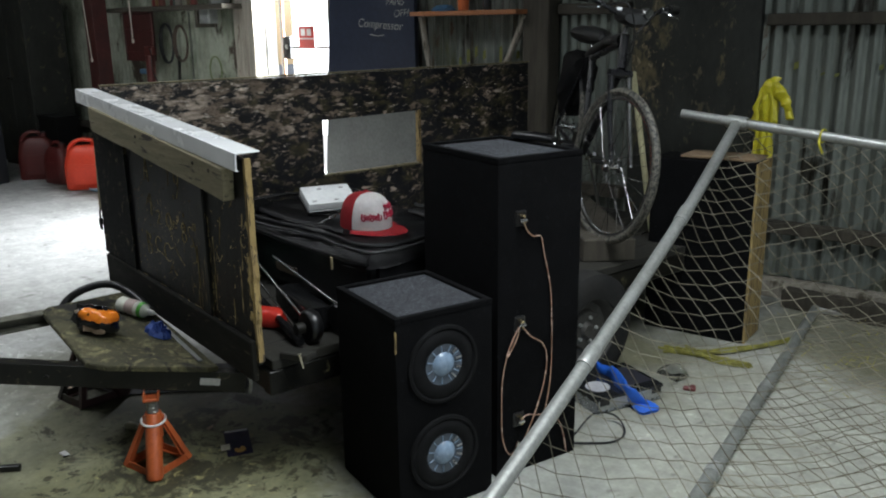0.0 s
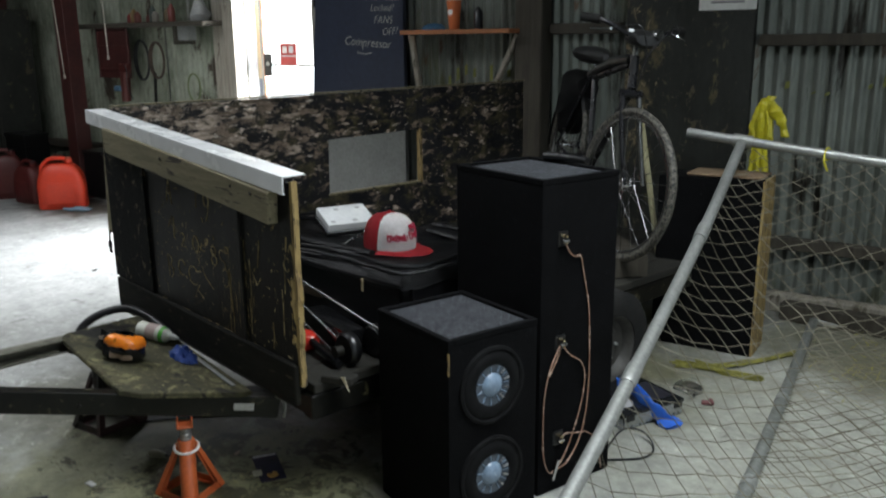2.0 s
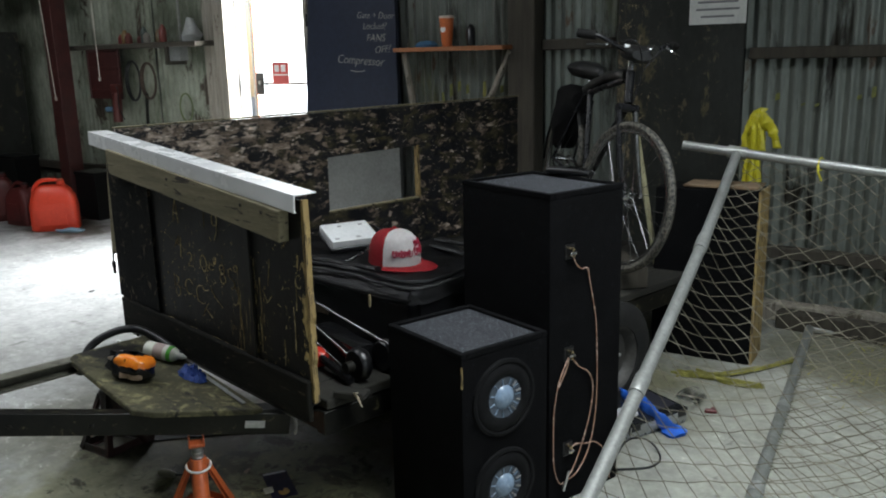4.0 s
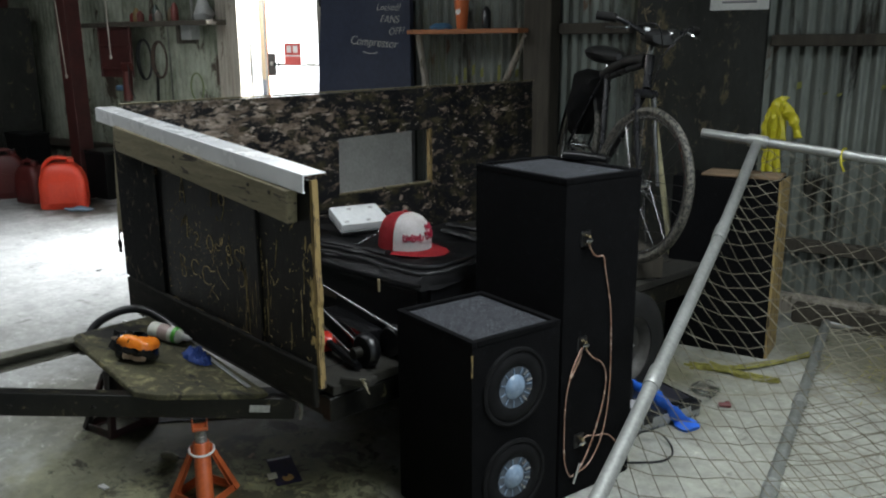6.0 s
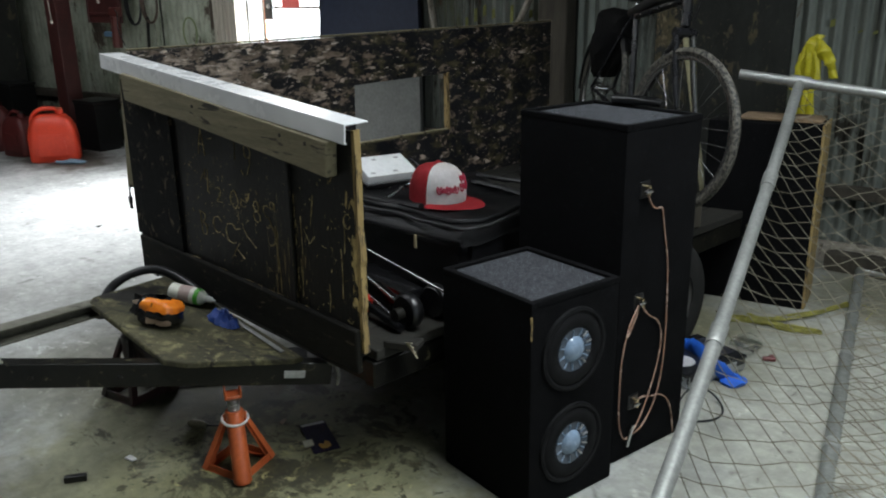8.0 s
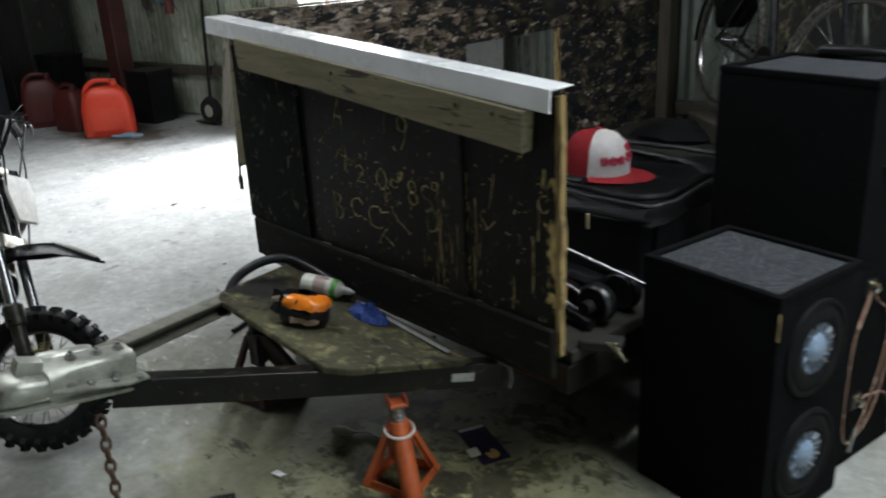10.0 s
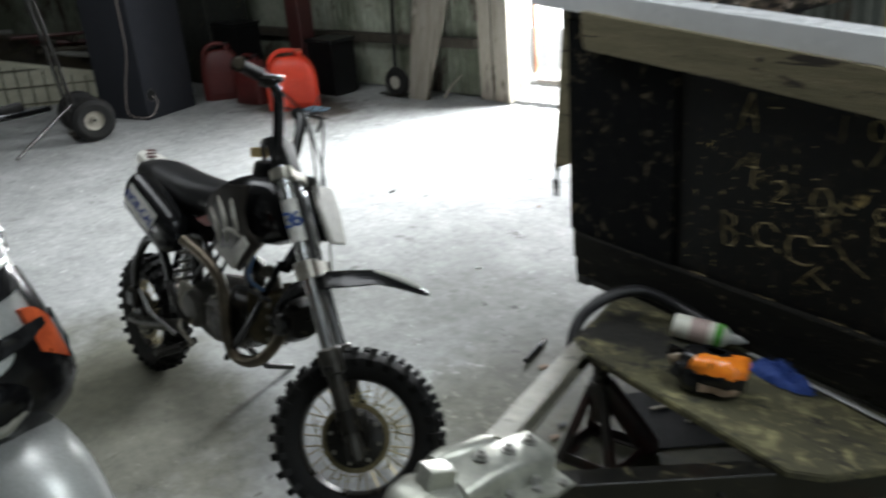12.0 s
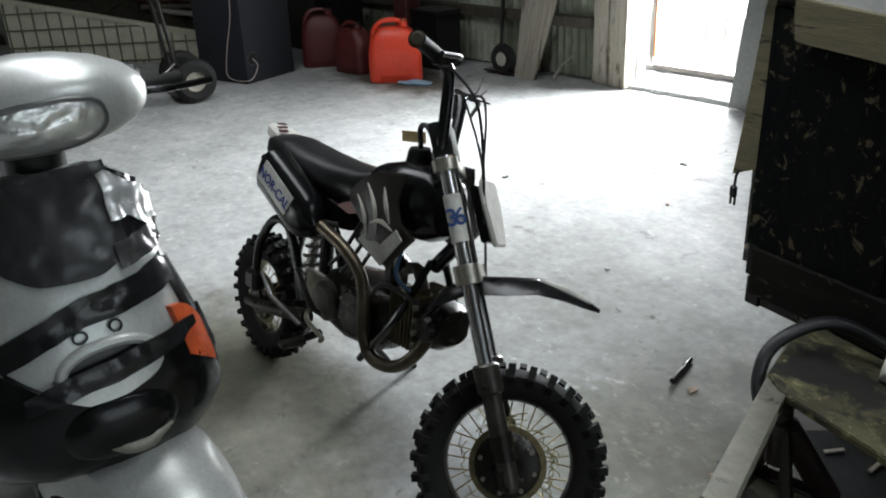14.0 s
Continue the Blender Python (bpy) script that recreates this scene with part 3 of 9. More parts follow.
def utility_trailer():
    t = thing("utility_trailer", (-2.55, 2.9, 0), "old black utility trailer with a chipped plywood box and open side", "trailer")
    x0, x1, y0, y1 = -3.30, -1.76, 1.63, 4.30
    for x in (x0 + 0.03, x1 - 0.03):
        wpart("side_rail", box((x, (y0 + y1) / 2, 0.365), (0.05, y1 - y0, 0.085), 0.004), M_MUDDY, t, "muddy black steel rail")
    for y in (y0 + 0.03, 2.3, 3.0, 3.65, y1 - 0.03):
        wpart("cross_member", box(((x0 + x1) / 2, y, 0.362), (x1 - x0 - 0.11, 0.05, 0.07), 0.004), M_BLACKSTEEL, t)
    n = 10
    w = (x1 - x0) / n
    for i in range(n):
        bm = box((x0 + (i + 0.5) * w, (y0 + y1) / 2 + random.uniform(-0.01, 0.01), 0.43), (w - 0.006, y1 - y0 - 0.02, 0.034), 0.003)
        wpart("bed_plank", bm, M_BED, t)
    # tongue: two channels that meet at the coupler

    def tpart(name, bm, material, parent, label="", smooth=False):
        """A part of the sloping tongue."""
        bmesh.ops.transform(bm, matrix=TONGUE, verts=bm.verts)
        return wpart(name, bm, material, parent, label, smooth)
    for i, (a, b) in enumerate((((-2.068, 1.70, 0.375), (-2.475, 0.715, 0.375)), ((-3.109, 1.70, 0.378), (-2.567, 0.72, 0.425)))):
        a, b = Vector(a), Vector(b)
        d = (b - a).normalized()
        rot = Matrix.Rotation(math.atan2(d.y, d.x), 3, "Z")
        s = -1 if i else 1      # a C channel, open towards the middle
        hh = 0.027 if i else 0.038
        out = [(0.0255 * s, -hh), (0.0255 * s, hh), (-0.025 * s, hh), (-0.025 * s, hh - 0.008), (0.0185 * s, hh - 0.008), (0.0185 * s, 0.008 - hh), (-0.025 * s, 0.008 - hh), (-0.025 * s, -hh)]
        bm = prism(out[::s], (b - a).length, axis(a, b))
        bmesh.ops.bevel(bm, geom=bm.edges[:], offset=0.0015, segments=1, affect="EDGES")
        beam = tpart("tongue_beam", bm, M_MUDDY if i == 0 else M_DULLBEAM, t, "black steel tongue beam" if i == 0 else "dull galvanised tongue beam")
        if i == 0:
            p = a + d * 0.125 + rot @ Vector((0, 0.0275, 0))
            tpart("maker_label", cube(bmesh.new(), p, (0.07, 0.003, 0.026), 0.001, rot), plain("silver_sticker", (0.5, 0.5, 0.5), 0.4, 0.4), beam, "scuffed silver sticker")
            for k in (0.62, 0.85):
                tpart("bolt", lathe([(0.0, 0), (0.008, 0), (0.008, 0.005), (0.0, 0.007)], 6, axis(a + (b - a) * k + rot @ Vector((0, 0.026, -0.005)), a + (b - a) * k + rot @ Vector((0, 0.2, -0.005)))),
                      M_BLACKSTEEL, beam)
    # ball coupler
    CX = -2.495
    turned = Matrix.Translation((CX, 0.645, 0.425)) @ Matrix.Rotation(radians(90), 4, "Z")
    bm = loft([(0.12, 0, 0.004, 0.044, 0.046), (0.115, 0, 0.004, 0.047, 0.049), (0.02, 0, 0.004, 0.047, 0.049), (-0.04, 0, 0.002, 0.050, 0.047), (-0.09, 0, -0.004, 0.055, 0.040)], 28, 5.0)
    bmesh.ops.transform(bm, matrix=turned, verts=bm.verts)
    coupler = tpart("coupler", bm, M_COUPLER, t, "galvanised ball coupler", smooth=True)
    bm = loft([(-0.085, 0, -0.004, 0.054, 0.038), (-0.115, 0, 0.0, 0.058, 0.037), (-0.155, 0, 0.0, 0.059, 0.041), (-0.185, 0, -0.004, 0.052, 0.036), (-0.205, 0, -0.010, 0.036, 0.026), (-0.213, 0, -0.013, 0.017, 0.012)], 28, 2.5)
    bmesh.ops.transform(bm, matrix=turned, verts=bm.verts)
    tpart("coupler_socket", bm, M_COUPLER, coupler, "rounded ball socket", smooth=True)
    bm = prism([(-0.060, -0.19), (-0.030, -0.222), (0.030, -0.222), (0.060, -0.19), (0.066, -0.06), (0.062, 0.14), (-0.062, 0.14), (-0.068, -0.06)], 0.010, Matrix.Translation((CX, 0.645, 0.384)), bevel=0.002)
    tpart("coupler_flange", bm, M_COUPLER, coupler)
    bm = prism([(0.0, -0.10), (0.060, -0.10), (0.094, 0.07), (0.080, 0.125), (0.0, 0.125)], 0.008, Matrix.Translation((CX, 0.66, 0.4165)), bevel=0.002)
    tpart("tongue_gusset", bm, M_COUPLER, coupler, "bolted gusset plate")
    latch = tpart("latch", rough_up(cube(bmesh.new(), (CX + 0.004, 0.520, 0.476), (0.046, 0.060, 0.040), 0.010, Matrix.Rotation(radians(-12), 3, "X"), seg=2), 0.002, 20), M_COUPLER, coupler, "raised coupler latch", smooth=True)
    bm = bmesh.new()
    rings = []
    for y, z in ((0.55, 0.464), (0.565, 0.472), (0.665, 0.474), (0.685, 0.470)):      # lever: an open half pipe
        rings.append([bm.verts.new((CX - 0.046 + 0.022 * math.cos(q) * f, y, z - 0.012 + 0.022 * math.sin(q) * f)) for f, q in [(1.0, i * math.pi / 8) for i in range(9)] + [(0.82, i * math.pi / 8) for i in range(8, -1, -1)]])
    tpart("lever", skin(bm, rings), M_COUPLER, latch, smooth=True)
    for sx, y in ((0.0, 0.735), (0.006, 0.68), (0.0, 0.62)):
        tpart("coupler_bolt", lathe([(0.0, 0.0), (0.015, 0.0), (0.015, 0.003), (0.010, 0.003), (0.010, 0.010), (0.005, 0.011), (0.005, 0.018), (0, 0.018)], 6, Matrix.Translation((CX + sx, y, 0.478))), M_GALVDULL, coupler)
    for y, z in ((0.605, 0.425), (0.715, 0.43)):
        tpart("coupler_bolt", lathe([(0.0, 0.0), (0.012, 0.0), (0.012, 0.007), (0, 0.008)], 6, axis((CX + 0.047, y, z), (1, y, z))), M_GALVDULL, coupler)
    for x, y in ((0.058, 0.65), (0.068, 0.705), (0.078, 0.76)):
        tpart("gusset_bolt", lathe([(0.0, 0.0), (0.009, 0.0), (0.009, 0.007), (0, 0.008)], 6, Matrix.Translation((CX + x, y, 0.4245))), M_GALVDULL, coupler)
    bm = bmesh.new()
    for k in range(9):
        c = Vector((-2.445, 0.66, 0.395 - 0.032 * k))
        pts = [c + (Vector((0.011 * math.cos(q), 0, 0.021 * math.sin(q))) if k % 2 else Vector((0, 0.011 * math.cos(q), 0.021 * math.sin(q)))) for q in [i * math.pi / 5 for i in range(10)]]
        tube(pts, 0.0045, 6, True, bm)
    wpart("safety_chain", bm, surf("rusty_chain", (0.16, 0.10, 0.07), 0.7, 0.5, alt=(0.08, 0.05, 0.035)), t, "rusty safety chain")
    # plywood plate on the tongue
    out = [(-2.09, 1.60), (-2.085, 1.56), (-2.185, 1.24), (-2.235, 1.185), (-2.82, 1.185), (-2.875, 1.22), (-3.06, 1.60)]
    tpart("tongue_plate", prism(out, 0.018, Matrix.Translation((0, 0, 0.414)), bevel=0.003), M_PLATE, t, "mossy stained plywood plate on the tongue")
    tpart("metal_strip", cube(bmesh.new(), (-2.37, 1.560, 0.440), (0.46, 0.016, 0.004), 0.001, Matrix.Rotation(radians(-2), 3, "Z")), M_GALV, t)
    # hook and a scrap of tube at the end of the beam
    wpart("hook", tube(smooth_line([(-2.06, 1.665, 0.305), (-2.03, 1.675, 0.30), (-2.015, 1.675, 0.27), (-2.02, 1.67, 0.235)], 5), 0.006, 8), M_GALVDULL, t, "bent steel hook", smooth=True)
    # front board
    yb = 1.60

    def upright(outline, y, depth):
        return prism(outline, depth, Matrix.Translation((0, y + depth, 0)) @ Matrix.Rotation(radians(90), 4, "X"))
    jag = [(-1.782, 0.435), (-1.780, 0.62), (-1.787, 0.63), (-1.783, 0.80), (-1.789, 0.83), (-1.783, 0.9)]
    front = wpart("front_board", upright([(-3.275, 0.43)] + jag + [(-1.783, 1.115), (-3.275, 1.225)], yb, 0.018), M_BLACKBOARD, t, "black painted plywood with scratched drawings")
    wpart("bottom_board", rough_up(cube(bmesh.new(), (-2.512, yb - 0.011, 0.455), (1.466, 0.022, 0.14), 0.004), 0.002), M_GRIMEBOARD, front, "grimy brown bottom board")
    wpart("side_panel", upright([(-3.272, 0.530), (-3.10, 0.526), (-2.875, 0.526), (-2.878, 1.10), (-3.268, 1.16)], yb - 0.012, 0.012), M_BLUEBOARD, front, "scuffed blue-black panel")
    wpart("batten", cube(bmesh.new(), (-2.14, yb - 0.006, 0.80), (0.075, 0.012, 0.56), 0.003), M_BLACKBOARD, front)
    bm = upright([(-1.782, 0.45), (-1.766, 0.45), (-1.769, 0.58), (-1.763, 0.60), (-1.768, 0.72), (-1.762, 0.74), (-1.762, 0.80), (-1.768, 0.83), (-1.765, 1.0), (-1.769, 1.12), (-1.782, 1.12)], yb - 0.002, 0.021)
    wpart("corner_post", rough_up(bm, 0.002, 20), M_PLY, t, "raw splintered wooden edge")
    bm = upright([(-3.358, 0.700), (-3.278, 0.735), (-3.278, 1.19), (-3.302, 1.20), (-3.330, 0.93)], yb + 0.002, 0.03)
    wpart("corner_post", bm, M_PLANK, t, "weathered wooden corner post")
    slope = math.atan2(1.14 - 1.255, 1.62)
    bm = upright([(-3.186, 1.150), (-3.180, 1.092), (-3.168, 1.086), (-3.05, 1.080), (-2.6, 1.046), (-2.1, 1.003), (-1.855, 0.980), (-1.848, 1.083), (-2.5, 1.134), (-3.19, 1.190)], yb - 0.042, 0.04)
    bmesh.ops.bevel(bm, geom=bm.edges[:], offset=0.003, segments=1, affect="EDGES")
    plank = wpart("header_plank", bm, M_PLANK, t, "weathered wooden plank")
    for x in (-2.62, -2.08, -1.95):
        wpart("bolt", lathe([(0, 0.0), (0.007, 0.0), (0.007, 0.003), (0, 0.005)], 6, axis((x, yb - 0.042, 1.085 + 0.07 * (-2.2 - x)), (x, 0, 1.085 + 0.07 * (-2.2 - x)))), M_TIMBER, plank)
    # white cap rail: an angle with a folded front
    rot = Matrix.Rotation(-slope, 3, "Y")
    mid = Vector((-2.59, 0, 1.197))
    out = [(1.5725, 0.0), (1.5725, -0.058), (1.584, -0.058), (1.584, -0.054), (1.5765, -0.054), (1.5765, -0.004), (1.6575, -0.004), (1.6575, 0.0)]
    bm = prism(out, 1.63, Matrix.Translation(mid) @ rot.to_4x4() @ Matrix(((0, 0, 1, -0.815), (1, 0, 0, 0), (0, 1, 0, 0), (0, 0, 0, 1))))
    bmesh.ops.bevel(bm, geom=bm.edges[:], offset=0.0012, segments=1, affect="EDGES")
    wpart("cap_rail", bm, M_WHITE_METAL, t, "white enamelled metal cap rail")
    # far side board with a window hole
    xs = -3.32
    bm = bmesh.new()
    hole = [(2.785, 0.73), (3.432, 0.73), (3.437, 1.035), (2.79, 1.025)]
    outer = [(1.66, 0.43), (4.31, 0.43), (4.31, 1.27), (1.66, 1.26)]
    for x, flip in ((xs, 1), (xs - 0.02, -1)):
        a = [bm.verts.new((x, *p)) for p in outer]
        b = [bm.verts.new((x, *p)) for p in hole]
        for i in range(4):
            bm.faces.new([a[i], a[(i + 1) % 4], b[(i + 1) % 4], b[i]][::flip])
    bm.verts.ensure_lookup_table()
    for k in (0, 4):
        for i in range(4):
            j = (i + 1) % 4
            bm.faces.new((bm.verts[k + i], bm.verts[k + j], bm.verts[8 + k + j], bm.verts[8 + k + i]))
    side = wpart("side_board", bm, M_SIDEBOARD, t, "black side board with chipped strand-board patches and a window hole")
    bm = cube(bmesh.new(), (xs - 0.009, 2.985, 1.272), (0.026, 2.66, 0.008), 0.002, Matrix.Rotation(math.atan2(0.01, 2.65), 3, "X"))
    wpart("top_edge", bm, M_PLANK, side, "bare worn wooden edge")
    wpart("hole_trim", cube(bmesh.new(), (xs - 0.009, 3.434, 0.88), (0.032, 0.016, 0.315), 0.002), M_PLY, side, "raw wood edge of the window hole")
    wpart("hole_trim", cube(bmesh.new(), (xs - 0.009, 3.108, 0.727), (0.030, 0.66, 0.012), 0.002), M_PLANK, side)
    for y in (1.85, 3.62, 4.2):
        wpart("stake", cube(bmesh.new(), (xs - 0.045, y, 0.85), (0.045, 0.09, 0.82), 0.003), M_TIMBER, t)
    # wheels and mudguards
    for x, s in ((-1.665, 1), (-3.43, -1)):
        m = axis((x, 3.04, 0.2508), (x + s, 3.04, 0.2508)) @ Matrix.Diagonal((0.88, 0.88, 0.82, 1))
        tyre = wpart("wheel", lathe([(0.165, -0.08), (0.21, -0.088), (0.26, -0.085), (0.282, -0.066), (0.285, 0.0), (0.282, 0.066), (0.26, 0.085), (0.21, 0.088), (0.165, 0.08)], 40, m, closed=True),
                     M_RUBBER, t, "dusty black trailer tyre", smooth=True)
        wpart("rim", lathe([(0.0, 0.045), (0.03, 0.05), (0.045, 0.03), (0.09, 0.03), (0.10, 0.012), (0.135, 0.02), (0.155, 0.065), (0.168, 0.075), (0.168, -0.07), (0.0, -0.07)], 32, m),
              surf("grimy_steel_rim", (0.055, 0.053, 0.048), 0.6, 0.2, alt=(0.025, 0.022, 0.018), scale=16), tyre, smooth=True)
        for k in range(5):
            q = k * 2 * math.pi / 5
            c = m @ Vector((0.062 * math.cos(q), 0.062 * math.sin(q), 0.028))
            wpart("lug_nut", lathe([(0.0, 0.014), (0.007, 0.014), (0.010, 0.0), (0.0, 0.0)], 6, axis(c, c + m.to_3x3() @ Vector((0, 0, 1)))), M_GALV, tyre)
    wpart("axle", box((-2.54, 3.04, 0.25), (1.70, 0.045, 0.045), 0.004), M_BLACKSTEEL, t)
    return t


trailer = utility_trailer()


# ---- loudspeakers ----
M_CONE = surf("blue_grey_speaker_cone", (0.075, 0.092, 0.115), 0.22, 0.1, alt=(0.07, 0.085, 0.11), scale=24, fine=90, bump=0.1)
M_DOME = surf("frosted_dust_cap", (0.20, 0.285, 0.39), 0.18, chips=(0.5, 0.55, 0.6), chip_scale=60, chip_at=0.62, alt=(0.16, 0.20, 0.26), scale=18, fine=60, bump=0.1)
M_CHROMEDULL = plain("dull_bright_clip", (0.5, 0.5, 0.5), 0.3, 0.9)
M_SURROUND = surf("black_rubber_surround", (0.006, 0.006, 0.0065), 0.75, scale=14, spec=0.15)


def cabinet(name, m, w, d, h, label, tray=True):
    """A carpeted loudspeaker box with its base at the pose m: w along x, d along y; the top is a grey tray with a raised rim."""
    t = thing(name, m, label, "loudspeaker")
    body = part("body", box((0, 0, (h - 0.012) / 2), (w, d, h - 0.012), 0.012, seg=2), M_CARPET, t, "black carpet-covered box", smooth=True)
    e = 0.022
    if tray:
        for c, s in (((0, -d / 2 + e / 2, h - 0.004), (w, e, 0.020)), ((0, d / 2 - e / 2, h - 0.004), (w, e, 0.020)),
                     ((-w / 2 + e / 2, 0, h - 0.004), (e, d - 2 * e, 0.020)), ((w / 2 - e / 2, 0, h - 0.004), (e, d - 2 * e, 0.020))):
            part("top_edge", box(c, s, 0.005, seg=2), M_CARPET, body)
        part("top_panel", box((0, 0, h - 0.0095), (w - 2 * e, d - 2 * e, 0.012)), M_GREYCARPET, body, "dusty grey carpet top")
    return t


def driver(t, at, to, r):
    """A round woofer set in a face: ring, rubber surround, cone and dust cap."""
    m = axis(at, to)
    sp = part("woofer", lathe([(r, -0.004), (r - 0.002, 0.005), (r - 0.010, 0.007), (r - 0.016, 0.003), (r - 0.016, -0.004)], 40, m, closed=True), M_SURROUND, t, "round black woofer with a blue-grey cone", smooth=True)
    part("surround", lathe([(r - 0.016, 0.0), (r - 0.022, 0.005), (r * 0.72, 0.009), (r * 0.60, 0.008), (r * 0.52, 0.002), (r * 0.50, -0.002), (r - 0.016, -0.003)], 40, m, closed=True), M_SURROUND, sp, smooth=True)
    part("cone", lathe([(r * 0.52, 0.004), (r * 0.44, 0.001), (r * 0.30, 0.0), (0, 0.0), (0, -0.002), (r * 0.50, -0.002)], 40, m, closed=True), M_CONE, sp, "blue-grey pressed cone", smooth=True)
    part("dust_cap", lathe([(0.0, 0.020), (r * 0.12, 0.018), (r * 0.22, 0.012), (r * 0.29, 0.004), (r * 0.31, 0.0), (0, -0.001)], 36, m), M_DOME, sp, "frosted dome", smooth=True)
    for k in range(11):
        q = 2 * math.pi * k / 11
        u = Vector((math.cos(q), math.sin(q), 0))
        part("cone_rib", tube([m @ (u * r * 0.33 + Vector((0, 0, 0.002))), m @ (u * r * 0.49 + Vector((0, 0, 0.0045)))], 0.0022, 5), M_DOME, sp)
    for k in range(4):
        q = math.radians(-50 + 32 * k)
        u = Vector((math.cos(q), math.sin(q), 0))
        part("lead_clip", tube([m @ (u * r * 0.36 + Vector((0, 0, 0.004))), m @ (u * r * 0.50 + Vector((0, 0, 0.006)))], 0.003, 6), M_CHROMEDULL, sp)
    return sp


tall = cabinet("tall_loudspeaker", pose(-1.515, 2.425, 0, 0, 0, -6), 0.455, 0.35, 1.10, "tall black carpeted loudspeaker cabinet standing beside the trailer")
for z in (0.905, 0.548, 0.20):
    cup = part("terminal_cup", box((0.2285, -0.085, z), (0.006, 0.046, 0.052), 0.004), M_PLASTIC_BLACK, tall, "recessed black terminal cup")
    for k in (-0.010, 0.010):
        part("terminal_post", lathe([(0.0, 0.018), (0.005, 0.018), (0.005, 0.0), (0, 0)], 10, axis((0.231, -0.085, z + k), (1, -0.085, z + k))), plain("brass_post", (0.75, 0.60, 0.35), 0.25, 0.9), cup)
small = cabinet("small_loudspeaker", pose(-1.485, 2.015, 0, 0, 0, -6), 0.40, 0.355, 0.668, "short black carpeted loudspeaker cabinet with two woofers")
for z in (0.497, 0.195):
    driver(small, (0.203, -0.012, z), (1, -0.012, z), 0.128)
part("worn_corner", box((0.1985, -0.176, 0.60), (0.006, 0.006, 0.07), 0.002), M_PLY, small, "bare wood where the carpet is torn")
third = cabinet("low_loudspeaker", pose(-1.742, 4.01, 0, 0, 0, 16), 0.50, 0.24, 0.885, "black carpeted cabinet with a raw plywood end", tray=False)
part("plywood_end", box((0.254, 0.0, 0.44), (0.012, 0.235, 0.875), 0.003), M_PLY, third, "raw yellow plywood end panel")
part("plywood_top", box((0.06, 0.01, 0.884), (0.36, 0.20, 0.012), 0.003), surf("worn_chipboard", (0.25, 0.17, 0.10), 0.8, alt=(0.12, 0.085, 0.055), scale=9), third, "bare worn chipboard top")


# ---- doorway and wall fittings (wall frame: x along the wall, -y into the room) ----
def wall_thing(name, s, d, z, label, category, turn=0.0, kind="", group=""):
    return thing(name, WALL_M @ Matrix.Translation((s, -d, z)) @ Matrix.Rotation(radians(turn), 4, "Z"), label, category, group, kind)


for s, w, dd in ((0.245, 0.15, 0.05), (0.085, 0.14, 0.035), (0.335, 0.03, 0.075)):
    jamb = part("trim", box((s, -dd / 2 + 0.01, 1.13), (w - 0.006, dd + 0.06, 2.25), 0.004), M_GREYWOOD, m=WALL_M)
    tagged(jamb, "weathered grey door jamb board", "trim", kind="structure")
jamb = part("trim", box((DOOR_R + 0.025, 0.04, 1.13), (0.05, 0.14, 2.25), 0.004), M_GREYWOOD, m=WALL_M)
tagged(jamb, "weathered grey door jamb", "trim", kind="structure")
lintel = part("trim", box((0.66, 0.015, 2.32), (1.35, 0.13, 0.14), 0.004), M_TIMBER, m=WALL_M)
tagged(lintel, "dark timber door lintel", "trim", kind="structure")
bm = bmesh.new()
grid = []
for i in range(37):      # worn slope up to the gate, with a broken front edge
    s = DOOR_L - 0.01 + i * (DOOR_R - DOOR_L + 0.02) / 36
    edge = -0.035 + 0.03 * noise.noise(Vector((s * 9, 3, 0))) + 0.012 * noise.noise(Vector((s * 40, 8, 0)))
    row = [bm.verts.new((s, edge, 0.0))]
    for j in range(13):
        y = edge + (0.37 - edge) * j / 12
        row.append(bm.verts.new((s, y, (0.028 + 0.07 * min(1, j / 6)) + 0.012 * noise.noise(Vector((s * 14, y * 14, 5))))))
    grid.append(row + [bm.verts.new((s, 0.37, 0.0))])
for a, b in zip(grid, grid[1:]):
    for k in range(len(a) - 1):
        bm.faces.new((a[k], b[k], b[k + 1], a[k + 1]))
sill = part("trim", bm, surf("broken_concrete_sill", (0.46, 0.46, 0.45), 0.8, alt=(0.3, 0.3, 0.29), scale=9, bump=0.5), m=WALL_M)
tagged(sill, "rough broken concrete door sill", "trim", kind="structure")
outside = part("ground", box((0.8, 1.7, -0.02), (7, 2.9, 0.3)), surf("bright_dry_ground", (0.72, 0.71, 0.68), 0.9, alt=(0.60, 0.59, 0.56)), m=WALL_M)
tagged(outside, "pale ground outside the doorway", "ground", kind="structure")

# open door leaf, folded back to the wall
door = wall_thing("door_1", 1.365, 0.095, 0, "open navy-black door with chalk notes and a grey lower panel", "door", -1.5, "structure")
def leaf(z0, z1):
    """A stretch of the sagging door, whose hinge edge leans."""
    return prism([(-0.155 + 0.095 * z0, z0), (0.945, z0), (0.945, z1), (-0.155 + 0.095 * z1, z1)], 0.04, Matrix.Translation((0, 0.02, 0)) @ Matrix.Rotation(radians(90), 4, "X"), bevel=0.003)


